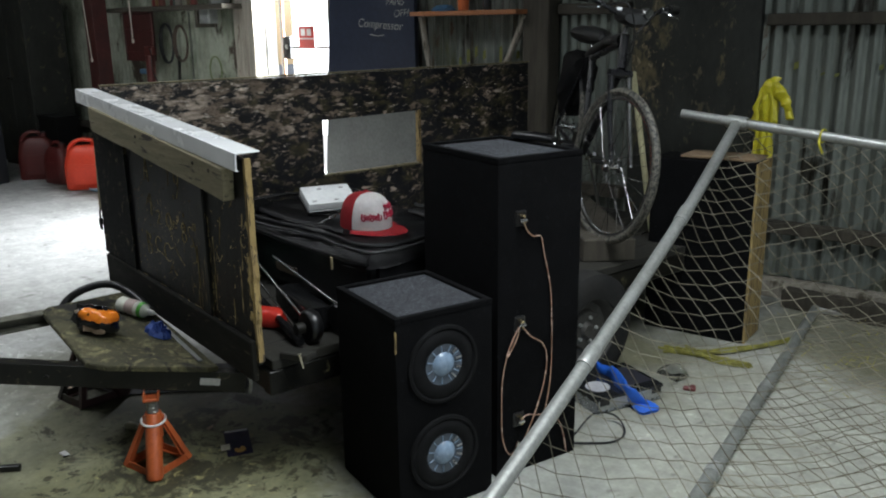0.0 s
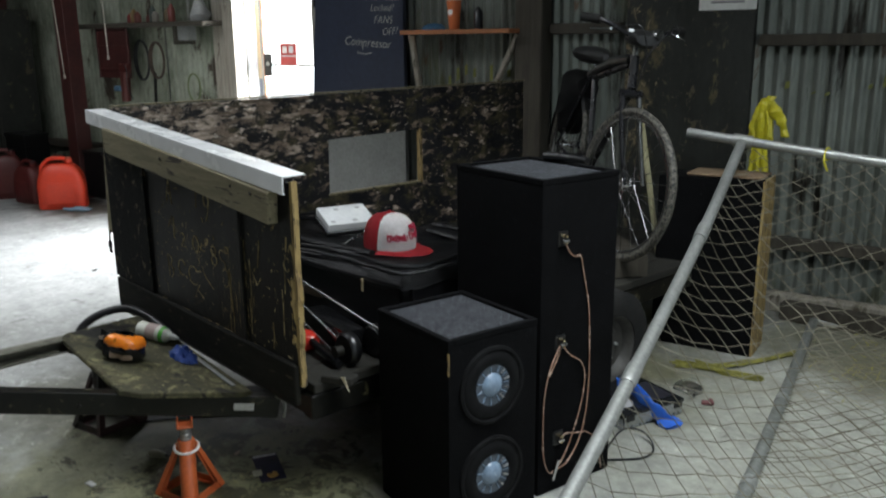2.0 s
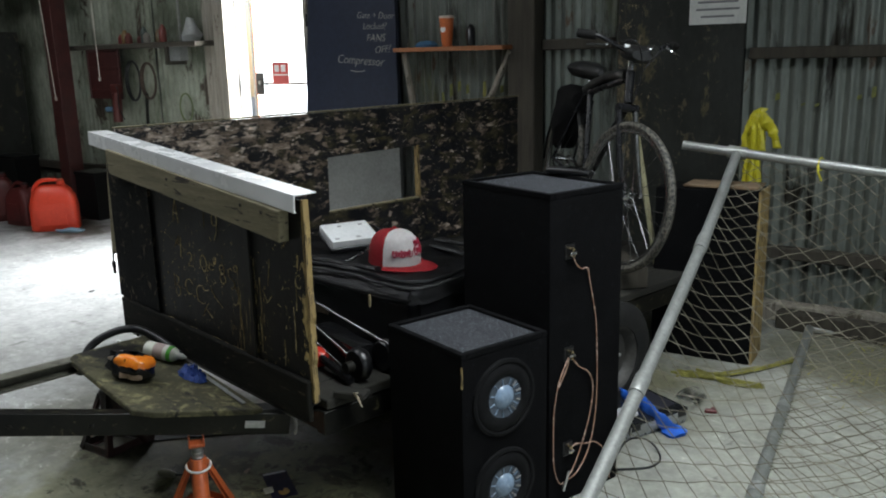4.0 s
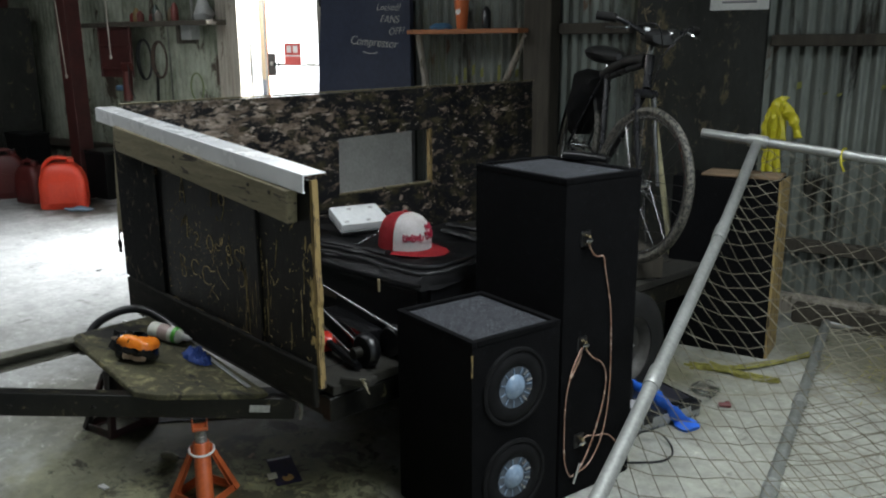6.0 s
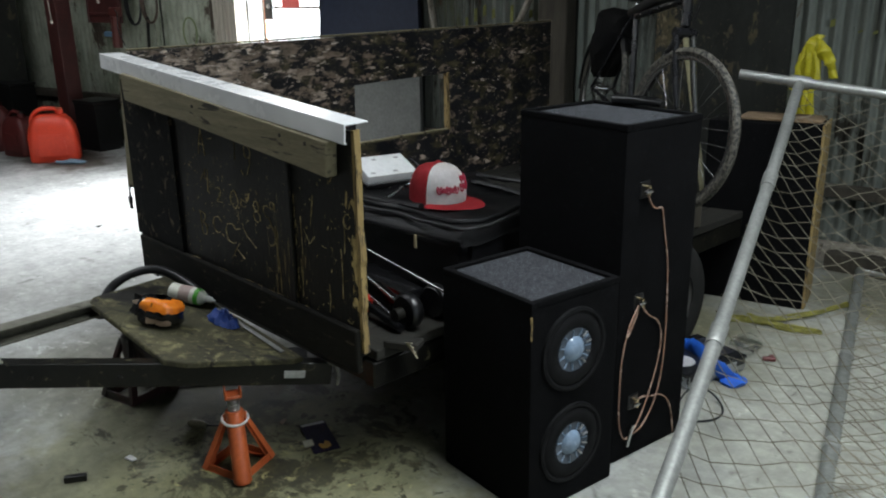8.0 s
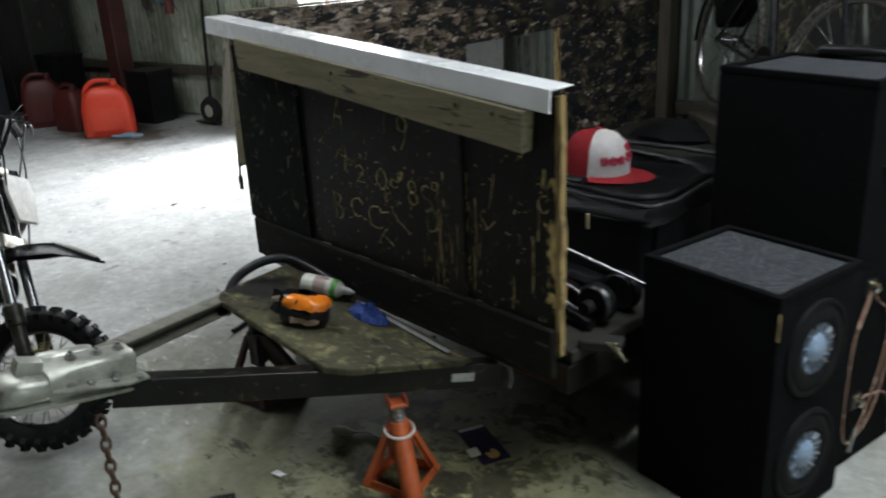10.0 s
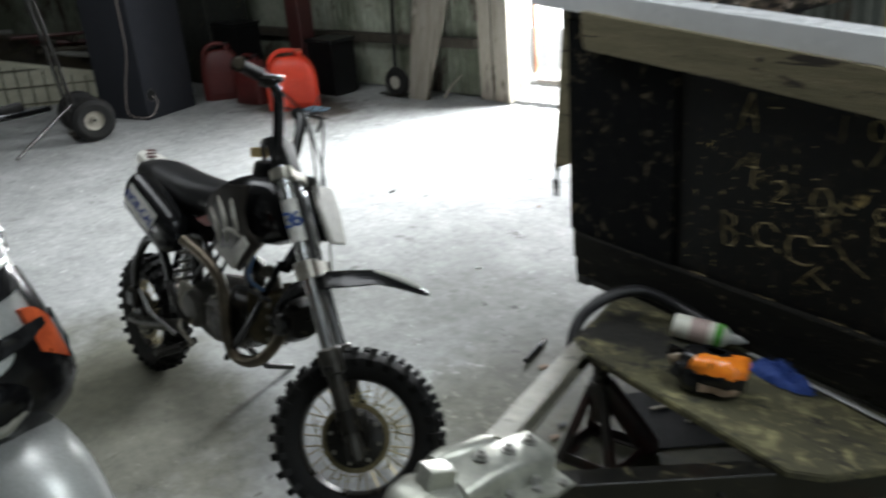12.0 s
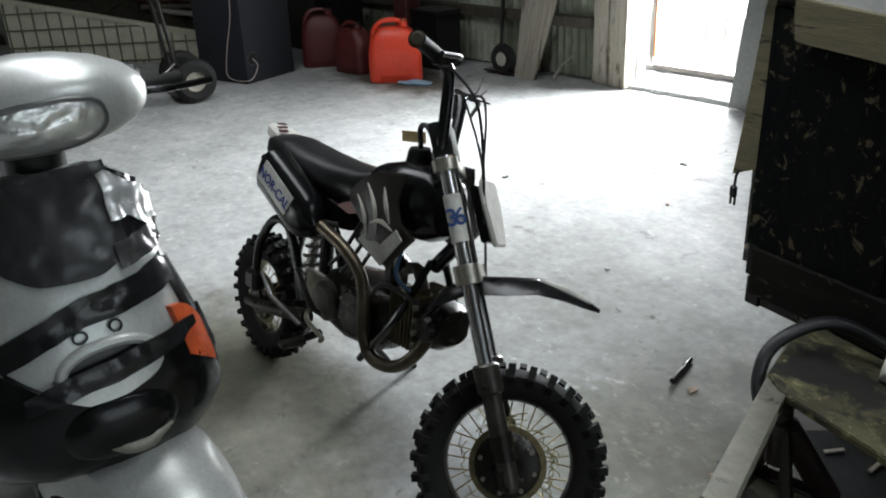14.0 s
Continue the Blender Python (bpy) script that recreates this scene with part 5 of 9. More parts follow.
def leaning_fence():
    t = thing("fence_panel", (-0.53, 0.80, 0.0), "leaning galvanised pipe fence panel with loose chain-link mesh", "fence")
    wpart("pipe", tube(smooth_line(PIPE, 6), 0.0235, 14), M_GALV, t, smooth=True)
    wpart("rail", tube([PIPE[0] - RAIL_U * 0.265, PIPE[0] + RAIL_U * 2.5], 0.0225, 14), M_GALV, t, smooth=True)
    wpart("corner_fitting", lathe([(0.030, -0.045), (0.031, -0.03), (0.031, 0.03), (0.030, 0.045)], 16, axis(PIPE[0], PIPE[0] + RAIL_U)), M_GALV, t, smooth=True)
    for k in (1, 2):
        d = (PIPE[k + 1] - PIPE[k - 1]).normalized()
        wpart("sleeve", lathe([(0.026, -0.05), (0.0275, -0.046), (0.0275, 0.046), (0.026, 0.05)], 16, axis(PIPE[k] + Vector((0, 0, 0.003)), PIPE[k] + d)), M_GALV, t, smooth=True)

    def surface(a, b):
        p = along_pipe(b) + RAIL_U * (2.45 * a - 0.02)
        sag = 0.26 * math.sin(math.pi * min(1, max(0, a)) ** 0.7) * math.sin(math.pi * b) + 0.03 * noise.noise(Vector((a * 5, b * 6, 3)))
        q = (0.03 + 0.05 * b * b) * noise.noise(Vector((a * 7, b * 8, 9)))
        sag += 0.05 * b * noise.noise(Vector((a * 9, b * 10, 5)))
        return Vector((p.x + q, p.y + q, max(0.012, p.z - 0.02 - sag)))
    wpart("mesh", chain_mesh(surface, 50, 78, 0.0021), M_OLDWIRE, t, "sagging chain-link mesh", kind="stuff")
    for s in (0.38, 1.15):
        c = PIPE[0] + RAIL_U * s
        tie = wpart("tie", tube([c + Vector((0, 0.03 * math.cos(q), 0.03 * math.sin(q))) for q in [i * math.pi / 6 for i in range(12)]], 0.0035, 6, True), M_YELLOW, t, "yellow plastic tie")
        wpart("tie_end", tube(smooth_line([c + Vector((0, -0.03, 0)), c + Vector((0.01, -0.05, -0.03)), c + Vector((0.02, -0.03, -0.075))]), 0.005, 6), M_YELLOW, tie)
    return t


def fallen_fence():
    t = thing("fence_panel", (-1.1, 3.6, 0.0), "fallen pipe fence panel with chain-link mesh on the floor", "fence")
    a, b = Vector((-1.471, 4.66, 0.026)), Vector((-0.415, 1.55, 0.026))
    d = (b - a).normalized()
    wpart("pipe", tube([a, a.lerp(b, 0.4), b], 0.024, 14), surf("dull_grey_pipe", (0.25, 0.26, 0.245), 0.45, 0.3, alt=(0.13, 0.135, 0.12), scale=12, fine=60, bump=0.1), t, smooth=True)
    for k in (0.36, 0.60):
        wpart("sleeve", lathe([(0.027, -0.03), (0.029, -0.025), (0.029, 0.025), (0.027, 0.03)], 16, axis(a.lerp(b, k), b)), M_GALV, t, smooth=True)
    wpart("rail", tube([a + Vector((0.02, 0.0, 0)), a + Vector((2.6, 0.62, 0))], 0.022, 12), M_GALV, t, smooth=True)
    side = Vector((0.95, 0.30, 0))

    def surface(u, v):
        p = a.lerp(b, v) + side * (2.3 * u)
        return Vector((p.x + 0.03 * noise.noise(p * 4), p.y + 0.03 * noise.noise(p * 5 + Vector((0, 7, 0))), 0.014 + 0.045 * (0.5 + noise.noise(p * 2.3 + Vector((4, 0, 0))))))
    wpart("mesh", chain_mesh(surface, 44, 68, 0.0022), M_OLDWIRE, t, "crumpled chain-link mesh on the floor", kind="stuff")
    return t


leaning_fence()
fallen_fence()


# ---- bicycle standing on the trailer bed ----
M_BIKEBLACK = plain("glossy_black_bike_paint", (0.014, 0.014, 0.016), 0.28)
M_CHROME = plain("bright_steel", (0.62, 0.62, 0.62), 0.22, 1.0)
M_SEAT = plain("black_saddle_vinyl", (0.015, 0.015, 0.015), 0.45)


def spoked(t, name, at, r, tyre_w, steer, nsp, tyre_mat, rim_mat, label):
    """A spoked wheel whose axle lies across the heading: tyre with rim, hub and spokes."""
    m = Matrix.Translation(at) @ Matrix.Rotation(radians(steer), 4, "Z") @ Matrix.Rotation(radians(-90), 4, "X")
    w = tyre_w / 2
    tyre = part(name, lathe([(r - tyre_w * 1.0, -w * 0.6), (r - w, -w), (r - w * 0.35, -w * 0.75), (r, 0), (r - w * 0.35, w * 0.75), (r - w, w), (r - tyre_w * 1.0, w * 0.6)], 56, m, closed=True), tyre_mat, t, label, smooth=True)
    rr = r - tyre_w * 0.95
    part("rim", lathe([(rr + 0.004, -w * 0.62), (rr - 0.014, -w * 0.5), (rr - 0.02, 0), (rr - 0.014, w * 0.5), (rr + 0.004, w * 0.62)], 56, m, closed=True), rim_mat, tyre, smooth=True)
    part("hub", lathe([(0, -0.05), (0.008, -0.05), (0.008, -0.036), (0.026, -0.034), (0.026, -0.028), (0.013, -0.024), (0.013, 0.024), (0.026, 0.028), (0.026, 0.034), (0.008, 0.036), (0.008, 0.05), (0, 0.05)], 18, m), M_CHROME, tyre, smooth=True)
    bm = bmesh.new()
    for k in range(nsp):
        q = 2 * math.pi * k / nsp
        s = 1 if k % 2 else -1
        lead = 0.45 * (1 if k % 4 < 2 else -1)
        tube([m @ Vector((0.025 * math.cos(q + lead * 2), 0.025 * math.sin(q + lead * 2), 0.03 * s)), m @ Vector(((rr - 0.016) * math.cos(q), (rr - 0.016) * math.sin(q), 0.004 * s))], 0.0013, 4, bm=bm)
    part("spokes", bm, M_CHROME, tyre, kind="stuff")
    return tyre


def bicycle():
    t = thing("bicycle", pose(-2.358, 3.733, 0.553, -8, 3, -36) @ Matrix.Scale(1.03, 4), "black city bicycle with wide handlebars standing on the trailer bed", "bicycle")
    R = 0.345
    M_TYRE = surf("worn_bike_tyre", (0.012, 0.012, 0.011), 0.6, alt=(0.20, 0.185, 0.15), scale=70, fine=120, spread=0.06, bump=0.5)
    spoked(t, "rear_wheel", (-0.53, 0, R), R, 0.036, 0, 28, M_TYRE, M_CHROME, "rear bicycle wheel")
    spoked(t, "front_wheel", (0.53, 0, R), R, 0.036, 17, 28, M_TYRE, M_CHROME, "front bicycle wheel")
    bb, seat, head_t, head_b = Vector((-0.06, 0, 0.29)), Vector((-0.24, 0, 0.78)), Vector((0.33, 0, 0.90)), Vector((0.37, 0, 0.76))
    for a, b, r in ((bb, seat, 0.016), (seat + Vector((0.01, 0, -0.03)), head_t + Vector((0, 0, -0.03)), 0.016), (bb, head_b, 0.019), (head_t, head_b, 0.021)):
        part("frame_tube", tube([a, b], r, 12), M_BIKEBLACK, t, smooth=True)
    for s in (-1, 1):
        part("chain_stay", tube([bb + Vector((0, 0.03 * s, 0)), (-0.53, 0.06 * s, R)], 0.010, 8), M_BIKEBLACK, t, smooth=True)
        part("seat_stay", tube([seat + Vector((0, 0.02 * s, -0.03)), (-0.53, 0.06 * s, R)], 0.008, 8), M_BIKEBLACK, t, smooth=True)
        st = Matrix.Translation((0.39, 0, 0)) @ Matrix.Rotation(radians(17), 4, "Z") @ Matrix.Translation((-0.39, 0, 0))
        part("fork_blade", tube([st @ Vector((0.38, 0.045 * s, 0.73)), st @ Vector((0.44, 0.05 * s, 0.55)), st @ Vector((0.53, 0.05 * s, R))], [0.015, 0.014, 0.010], 10), M_CHROME if s > 0 else M_BIKEBLACK, t, smooth=True)
    part("fork_crown", tube([st @ Vector((0.38, -0.055, 0.735)), st @ Vector((0.38, 0.055, 0.735))], 0.02, 10), M_BIKEBLACK, t, smooth=True)
    part("stem", tube([head_t, (0.318, 0, 0.965), (0.37, 0.005, 0.985)], 0.015, 10), M_CHROME, t, smooth=True)
    bar = smooth_line([st @ Vector(p) for p in ((0.24, -0.24, 1.04), (0.32, -0.17, 1.035), (0.37, -0.04, 0.985), (0.37, 0.06, 0.985), (0.32, 0.21, 1.03), (0.24, 0.32, 1.035))], 6)
    handle = part("handlebar", tube(bar, 0.011, 10), M_BIKEBLACK, t, "wide black handlebar", smooth=True)
    for i, j in ((0, 5), (-6, -1)):
        part("grip", tube([bar[i], bar[j]], 0.020, 12), M_RUBBER, handle, smooth=True)
    part("bar_bag", rough_up(loft([(0.31, 0.01, 0.99, 0.04, 0.02), (0.33, 0.01, 0.985, 0.075, 0.035), (0.39, 0.01, 0.98, 0.075, 0.038), (0.42, 0.01, 0.975, 0.05, 0.02)], 16, 2.6), 0.006, 14), M_SEAT, handle, "black pouch on the bars", smooth=True)
    part("front_lamp", lathe([(0, 0.02), (0.022, 0.02), (0.026, 0.0), (0.020, -0.03), (0, -0.035)], 16, axis(st @ Vector((0.42, 0.05, 1.005)), st @ Vector((1.0, 0.05, 1.0)))), M_CHROME, handle, smooth=True)
    part("reflector", box(st @ Vector((0.40, -0.08, 1.01)), (0.02, 0.03, 0.02), 0.004), M_CHROME, handle)
    part("rear_bag", rough_up(loft([(-0.68, 0, 0.60, 0.04, 0.09), (-0.63, 0, 0.58, 0.07, 0.17), (-0.50, 0, 0.60, 0.085, 0.18), (-0.38, 0, 0.64, 0.075, 0.13), (-0.32, 0, 0.68, 0.04, 0.06)], 20, 2.4), 0.05, 12), surf("creased_black_cloth", (0.006, 0.006, 0.0065), 0.9, alt=(0.014, 0.0135, 0.013), scale=9, fine=40, bump=0.9, spec=0.12), t, "black cloth bag over the rear wheel", smooth=True)
    part("top_tube_cover", rough_up(tube(smooth_line([(-0.30, 0, 0.76), (-0.10, 0, 0.82), (0.12, 0, 0.865), (0.30, 0, 0.88)], 5), 0.026, 10), 0.006, 16), M_SEAT, t, smooth=True)
    for s in (-1, 1):
        part("brake_lever", tube(smooth_line([st @ Vector((0.33, 0.16 * s + 0.03, 1.02)), st @ Vector((0.365, 0.19 * s + 0.03, 1.005)), st @ Vector((0.31, 0.26 * s + 0.03, 0.995))]), 0.006, 6), M_CHROME, handle, smooth=True)
        part("brake_cable", tube(smooth_line([st @ Vector((0.34, 0.15 * s + 0.03, 1.015)), st @ Vector((0.47, 0.08 * s, 1.03)), st @ Vector((0.44, 0.0, 0.90)), st @ Vector((0.40, 0.01, 0.76))]), 0.0035, 6), M_HOSE, handle)
    part("seat_post", tube([seat, (-0.265, 0, 0.845)], 0.0135, 12), M_CHROME, t, "bright seat post", smooth=True)
    bm = bmesh.new()
    rings = []
    for x, w, h in ((-0.42, 0.06, 0.016), (-0.40, 0.10, 0.038), (-0.34, 0.115, 0.046), (-0.27, 0.088, 0.042), (-0.20, 0.045, 0.036), (-0.12, 0.028, 0.030), (-0.10, 0.014, 0.016)):
        rings.append([bm.verts.new((x, w * math.cos(q), 0.862 + h * math.sin(q) * (1 if math.sin(q) > 0 else 1.1))) for q in [i * math.pi / 6 for i in range(12)]])
    part("saddle", skin(bm, rings), M_SEAT, t, "black saddle", smooth=True)
    ch = part("chainring", lathe([(0.055, -0.003), (0.095, -0.003), (0.095, 0.003), (0.055, 0.003)], 36, Matrix.Translation((-0.06, -0.05, 0.29)) @ Matrix.Rotation(radians(90), 4, "X"), closed=True), M_BLACKSTEEL, t)
    for s, q in ((-1, 20), (1, 200)):
        e = Vector((-0.06 + 0.17 * math.cos(radians(q)), 0.065 * s, 0.29 + 0.17 * math.sin(radians(q))))
        arm = part("crank_arm", tube([(-0.06, 0.06 * s, 0.29), e], 0.010, 8), M_CHROME, t, smooth=True)
        part("pedal", box(e + Vector((0, 0.055 * s, 0)), (0.09, 0.085, 0.024), 0.005), M_PLASTIC_BLACK, arm)
    part("chain", tube([(-0.06, -0.05, 0.383), (-0.53, -0.05, R + 0.035), (-0.57, -0.05, R), (-0.53, -0.05, R - 0.035), (-0.06, -0.05, 0.197)], 0.004, 4), M_BLACKSTEEL, t)
    for x, q0, q1 in ((-0.53, 40, 190),):
        bm = bmesh.new()
        rings = []
        for k in range(15):
            q = radians(q0 + (q1 - q0) * k / 14)
            c = Vector((x + (R + 0.014) * math.cos(q), 0, R + (R + 0.014) * math.sin(q)))
            o = Vector((math.cos(q), 0, math.sin(q)))
            rings.append([bm.verts.new(c + Vector((0, y, 0)) + o * z) for y, z in ((-0.026, -0.01), (-0.015, 0.003), (0.015, 0.003), (0.026, -0.01), (0.015, 0.0005), (-0.015, 0.0005))])
        part("mudguard", skin(bm, rings), M_PLASTIC_BLACK, t)
    part("kickstand", tube([(-0.10, 0.04, 0.27), (-0.16, 0.16, 0.004)], 0.008, 8), M_CHROME, t)
    return t


bicycle()
skid = thing("timber_skid", pose(-2.335, 3.758, 0.447, 0, 0, -36), "dark weathered timber lying under the bicycle wheels", "timber")
part("timber", rough_up(box((-0.02, 0, 0.0525), (1.30, 0.24, 0.105), 0.006), 0.004), M_TIMBER, skid)
stick = thing("broom_handle", (-1.98, 3.90, 0.447), "pale wooden stick leaning behind the bicycle", "stick")
wpart("stick_body", tube([(-1.98, 3.90, 0.452), (-2.165, 3.92, 1.27)], 0.015, 8), surf("pale_stick_wood", (0.40, 0.37, 0.22), 0.7), stick)


# ---- small dirt bike ----
M_KNOB = surf("knobby_tyre_rubber", (0.0045, 0.0045, 0.0045), 0.7, alt=(0.010, 0.0095, 0.008), scale=14, fine=80, bump=0.3, spec=0.2)
M_ENGINE = surf("greasy_engine_alloy", (0.014, 0.0125, 0.0095), 0.30, 0.4, alt=(0.006, 0.0055, 0.0045), scale=16, fine=70, bump=0.4, chips=(0.16, 0.135, 0.09), chip_scale=26, chip_at=0.63)
M_ALLOY = surf("cast_alloy", (0.48, 0.46, 0.40), 0.35, 0.85, alt=(0.34, 0.32, 0.27), scale=18, fine=70, bump=0.1)
M_GLOSSBLACK = plain("glossy_black_plastic", (0.006, 0.006, 0.0065), 0.2, spec=0.35, rough_var=0.08)
M_VINYL = surf("creased_black_vinyl", (0.008, 0.008, 0.0085), 0.36, alt=(0.016, 0.016, 0.016), scale=9, fine=40, bump=0.3)
M_WHITEPL = surf("scuffed_white_plastic", (0.62, 0.61, 0.56), 0.4, alt=(0.42, 0.41, 0.37), scale=14, fine=60, bump=0.1)
M_GRAPHIC = surf("grey_brown_graphic_plastic", (0.024, 0.019, 0.014), 0.36, alt=(0.011, 0.010, 0.009), scale=11, fine=50, spread=0.06, chips=(0.15, 0.14, 0.12), chip_scale=13, chip_at=0.60, stretch=(1, 1, 0.5), chip_stretch=(1.6, 1, 0.5))
M_DUSTY = surf("dusty_cast_alloy", (0.20, 0.185, 0.145), 0.6, 0.3, alt=(0.07, 0.064, 0.05), scale=22, fine=80, bump=0.5)
M_BRASSY = surf("tarnished_brassy_fins", (0.11, 0.090, 0.045), 0.38, 0.5, alt=(0.022, 0.019, 0.012), scale=18, fine=70, bump=0.3)
M_EXHAUST = surf("browned_chrome_pipe", (0.12, 0.098, 0.068), 0.34, 0.8, alt=(0.045, 0.036, 0.027), scale=12, fine=60)


def dirt_wheel(t, at, r, w, M, label, nknob):
    nknob = round(nknob * 1.15 / 2) * 2
    m = Matrix.Translation(at) @ Matrix.Rotation(radians(-90), 4, "X")
    h = w / 2
    rc = r - 0.012
    tyre = part("wheel", lathe([(rc - w * 0.80, -h * 0.62), (rc - h * 0.9, -h), (rc - h * 0.35, -h * 0.92), (rc, -h * 0.35), (rc, h * 0.35), (rc - h * 0.35, h * 0.92), (rc - h * 0.9, h), (rc - w * 0.80, h * 0.62)], 48, m, closed=True), M_KNOB, t, label, smooth=True, m=M)
    bm = bmesh.new()
    for k in range(nknob):
        for row, (dy, dr, tilt) in enumerate(((0.0, 0.004, 0), (0.55, 0.0, 22), (-0.55, 0.0, -22), (0.95, -0.018, 58), (-0.95, -0.018, -58))):
            if (k + row) % 2:
                continue
            q = 2 * math.pi * k / nknob
            mm = m @ Matrix.Rotation(q, 4, "Z") @ Matrix.Translation((rc + dr, 0, dy * h)) @ Matrix.Rotation(radians(tilt), 4, "Y")
            vs = bmesh.ops.create_cube(bm, size=1, matrix=mm @ Matrix.Diagonal((0.019, 0.017, 0.021, 1)))["verts"]
    part("tread", bm, M_KNOB, tyre, kind="stuff")
    rr = rc - w * 0.78
    part("rim", lathe([(rr + 0.008, -h * 0.62), (rr - 0.006, -h * 0.55), (rr - 0.012, -0.008), (rr - 0.012, 0.008), (rr - 0.006, h * 0.55), (rr + 0.008, h * 0.62)], 44, m, closed=True), M_ENGINE, tyre, smooth=True)
    part("hub", lathe([(0, -0.06), (0.012, -0.06), (0.014, -0.045), (0.036, -0.04), (0.042, -0.03), (0.042, 0.03), (0.036, 0.04), (0.014, 0.045), (0.012, 0.06), (0, 0.06)], 24, m), M_ENGINE, tyre, smooth=True)
    part("brake_disc", lathe([(0.066, -0.036), (0.090, -0.036), (0.090, -0.032), (0.066, -0.032)], 36, m, closed=True), surf("rusty_brassy_disc", (0.22, 0.185, 0.10), 0.5, 0.5, alt=(0.07, 0.06, 0.035), scale=60, spread=0.06), tyre, "tarnished brake disc")
    part("hub_plate", lathe([(0, -0.058), (0.030, -0.058), (0.034, -0.050), (0.070, -0.046), (0.076, -0.040), (0.076, -0.034), (0, -0.034)], 36, m), M_ENGINE, tyre, "greasy black hub plate", smooth=True)
    for k in range(8):
        q = 2 * math.pi * k / 8
        c = m @ Vector((0.064 * math.cos(q), 0.064 * math.sin(q), -0.047))
        part("disc_bolt", lathe([(0, 0.005), (0.0055, 0.005), (0.006, 0.0), (0, 0)], 6, axis(c, c + m.to_3x3() @ Vector((0, 0, -1)))), M_ALLOY, tyre)
    bm = bmesh.new()
    for k in range(32):
        q = 2 * math.pi * k / 32
        s = 1 if k % 2 else -1
        lead = 0.35 * (1 if k % 4 < 2 else -1)
        tube([m @ Vector((0.038 * math.cos(q + lead), 0.038 * math.sin(q + lead), 0.033 * s)), m @ Vector(((rr - 0.008) * math.cos(q), (rr - 0.008) * math.sin(q), 0.006 * s))], 0.0018, 4, bm=bm)
    dry = bmesh.new()      # dry grass wound in the spokes
    rg_ = random.Random(nknob)
    for k in range(46):
        q = rg_.uniform(0, 6.28)
        r0, r1, dq, zz = rg_.uniform(0.085, 0.11), rg_.uniform(0.085, 0.125), rg_.uniform(0.1, 0.5), rg_.uniform(-0.03, 0.0)
        tube([m @ Vector((r0 * math.cos(q), r0 * math.sin(q), zz)), m @ Vector(((r0 + r1) / 2 * 1.06 * math.cos(q + dq / 2), (r0 + r1) / 2 * 1.06 * math.sin(q + dq / 2), zz - 0.004)), m @ Vector((r1 * math.cos(q + dq), r1 * math.sin(q + dq), zz))], 0.0013, 4, bm=dry)
    part("wound_grass", dry, surf("dry_straw", (0.36, 0.32, 0.17), 0.8), tyre, "dry grass wound in the spokes", kind="stuff")
    part("spokes", bm, surf("brassy_spoke_steel", (0.46, 0.38, 0.22), 0.35, 0.8), tyre, kind="stuff")
    return tyre


M_SEATBLACK = surf("matt_black_pad", (0.006, 0.006, 0.006), 0.6, alt=(0.012, 0.012, 0.012), scale=9, spec=0.3)
M_STRIPE = surf("faded_cream_stripe", (0.55, 0.53, 0.47), 0.5, alt=(0.22, 0.21, 0.17), scale=20)


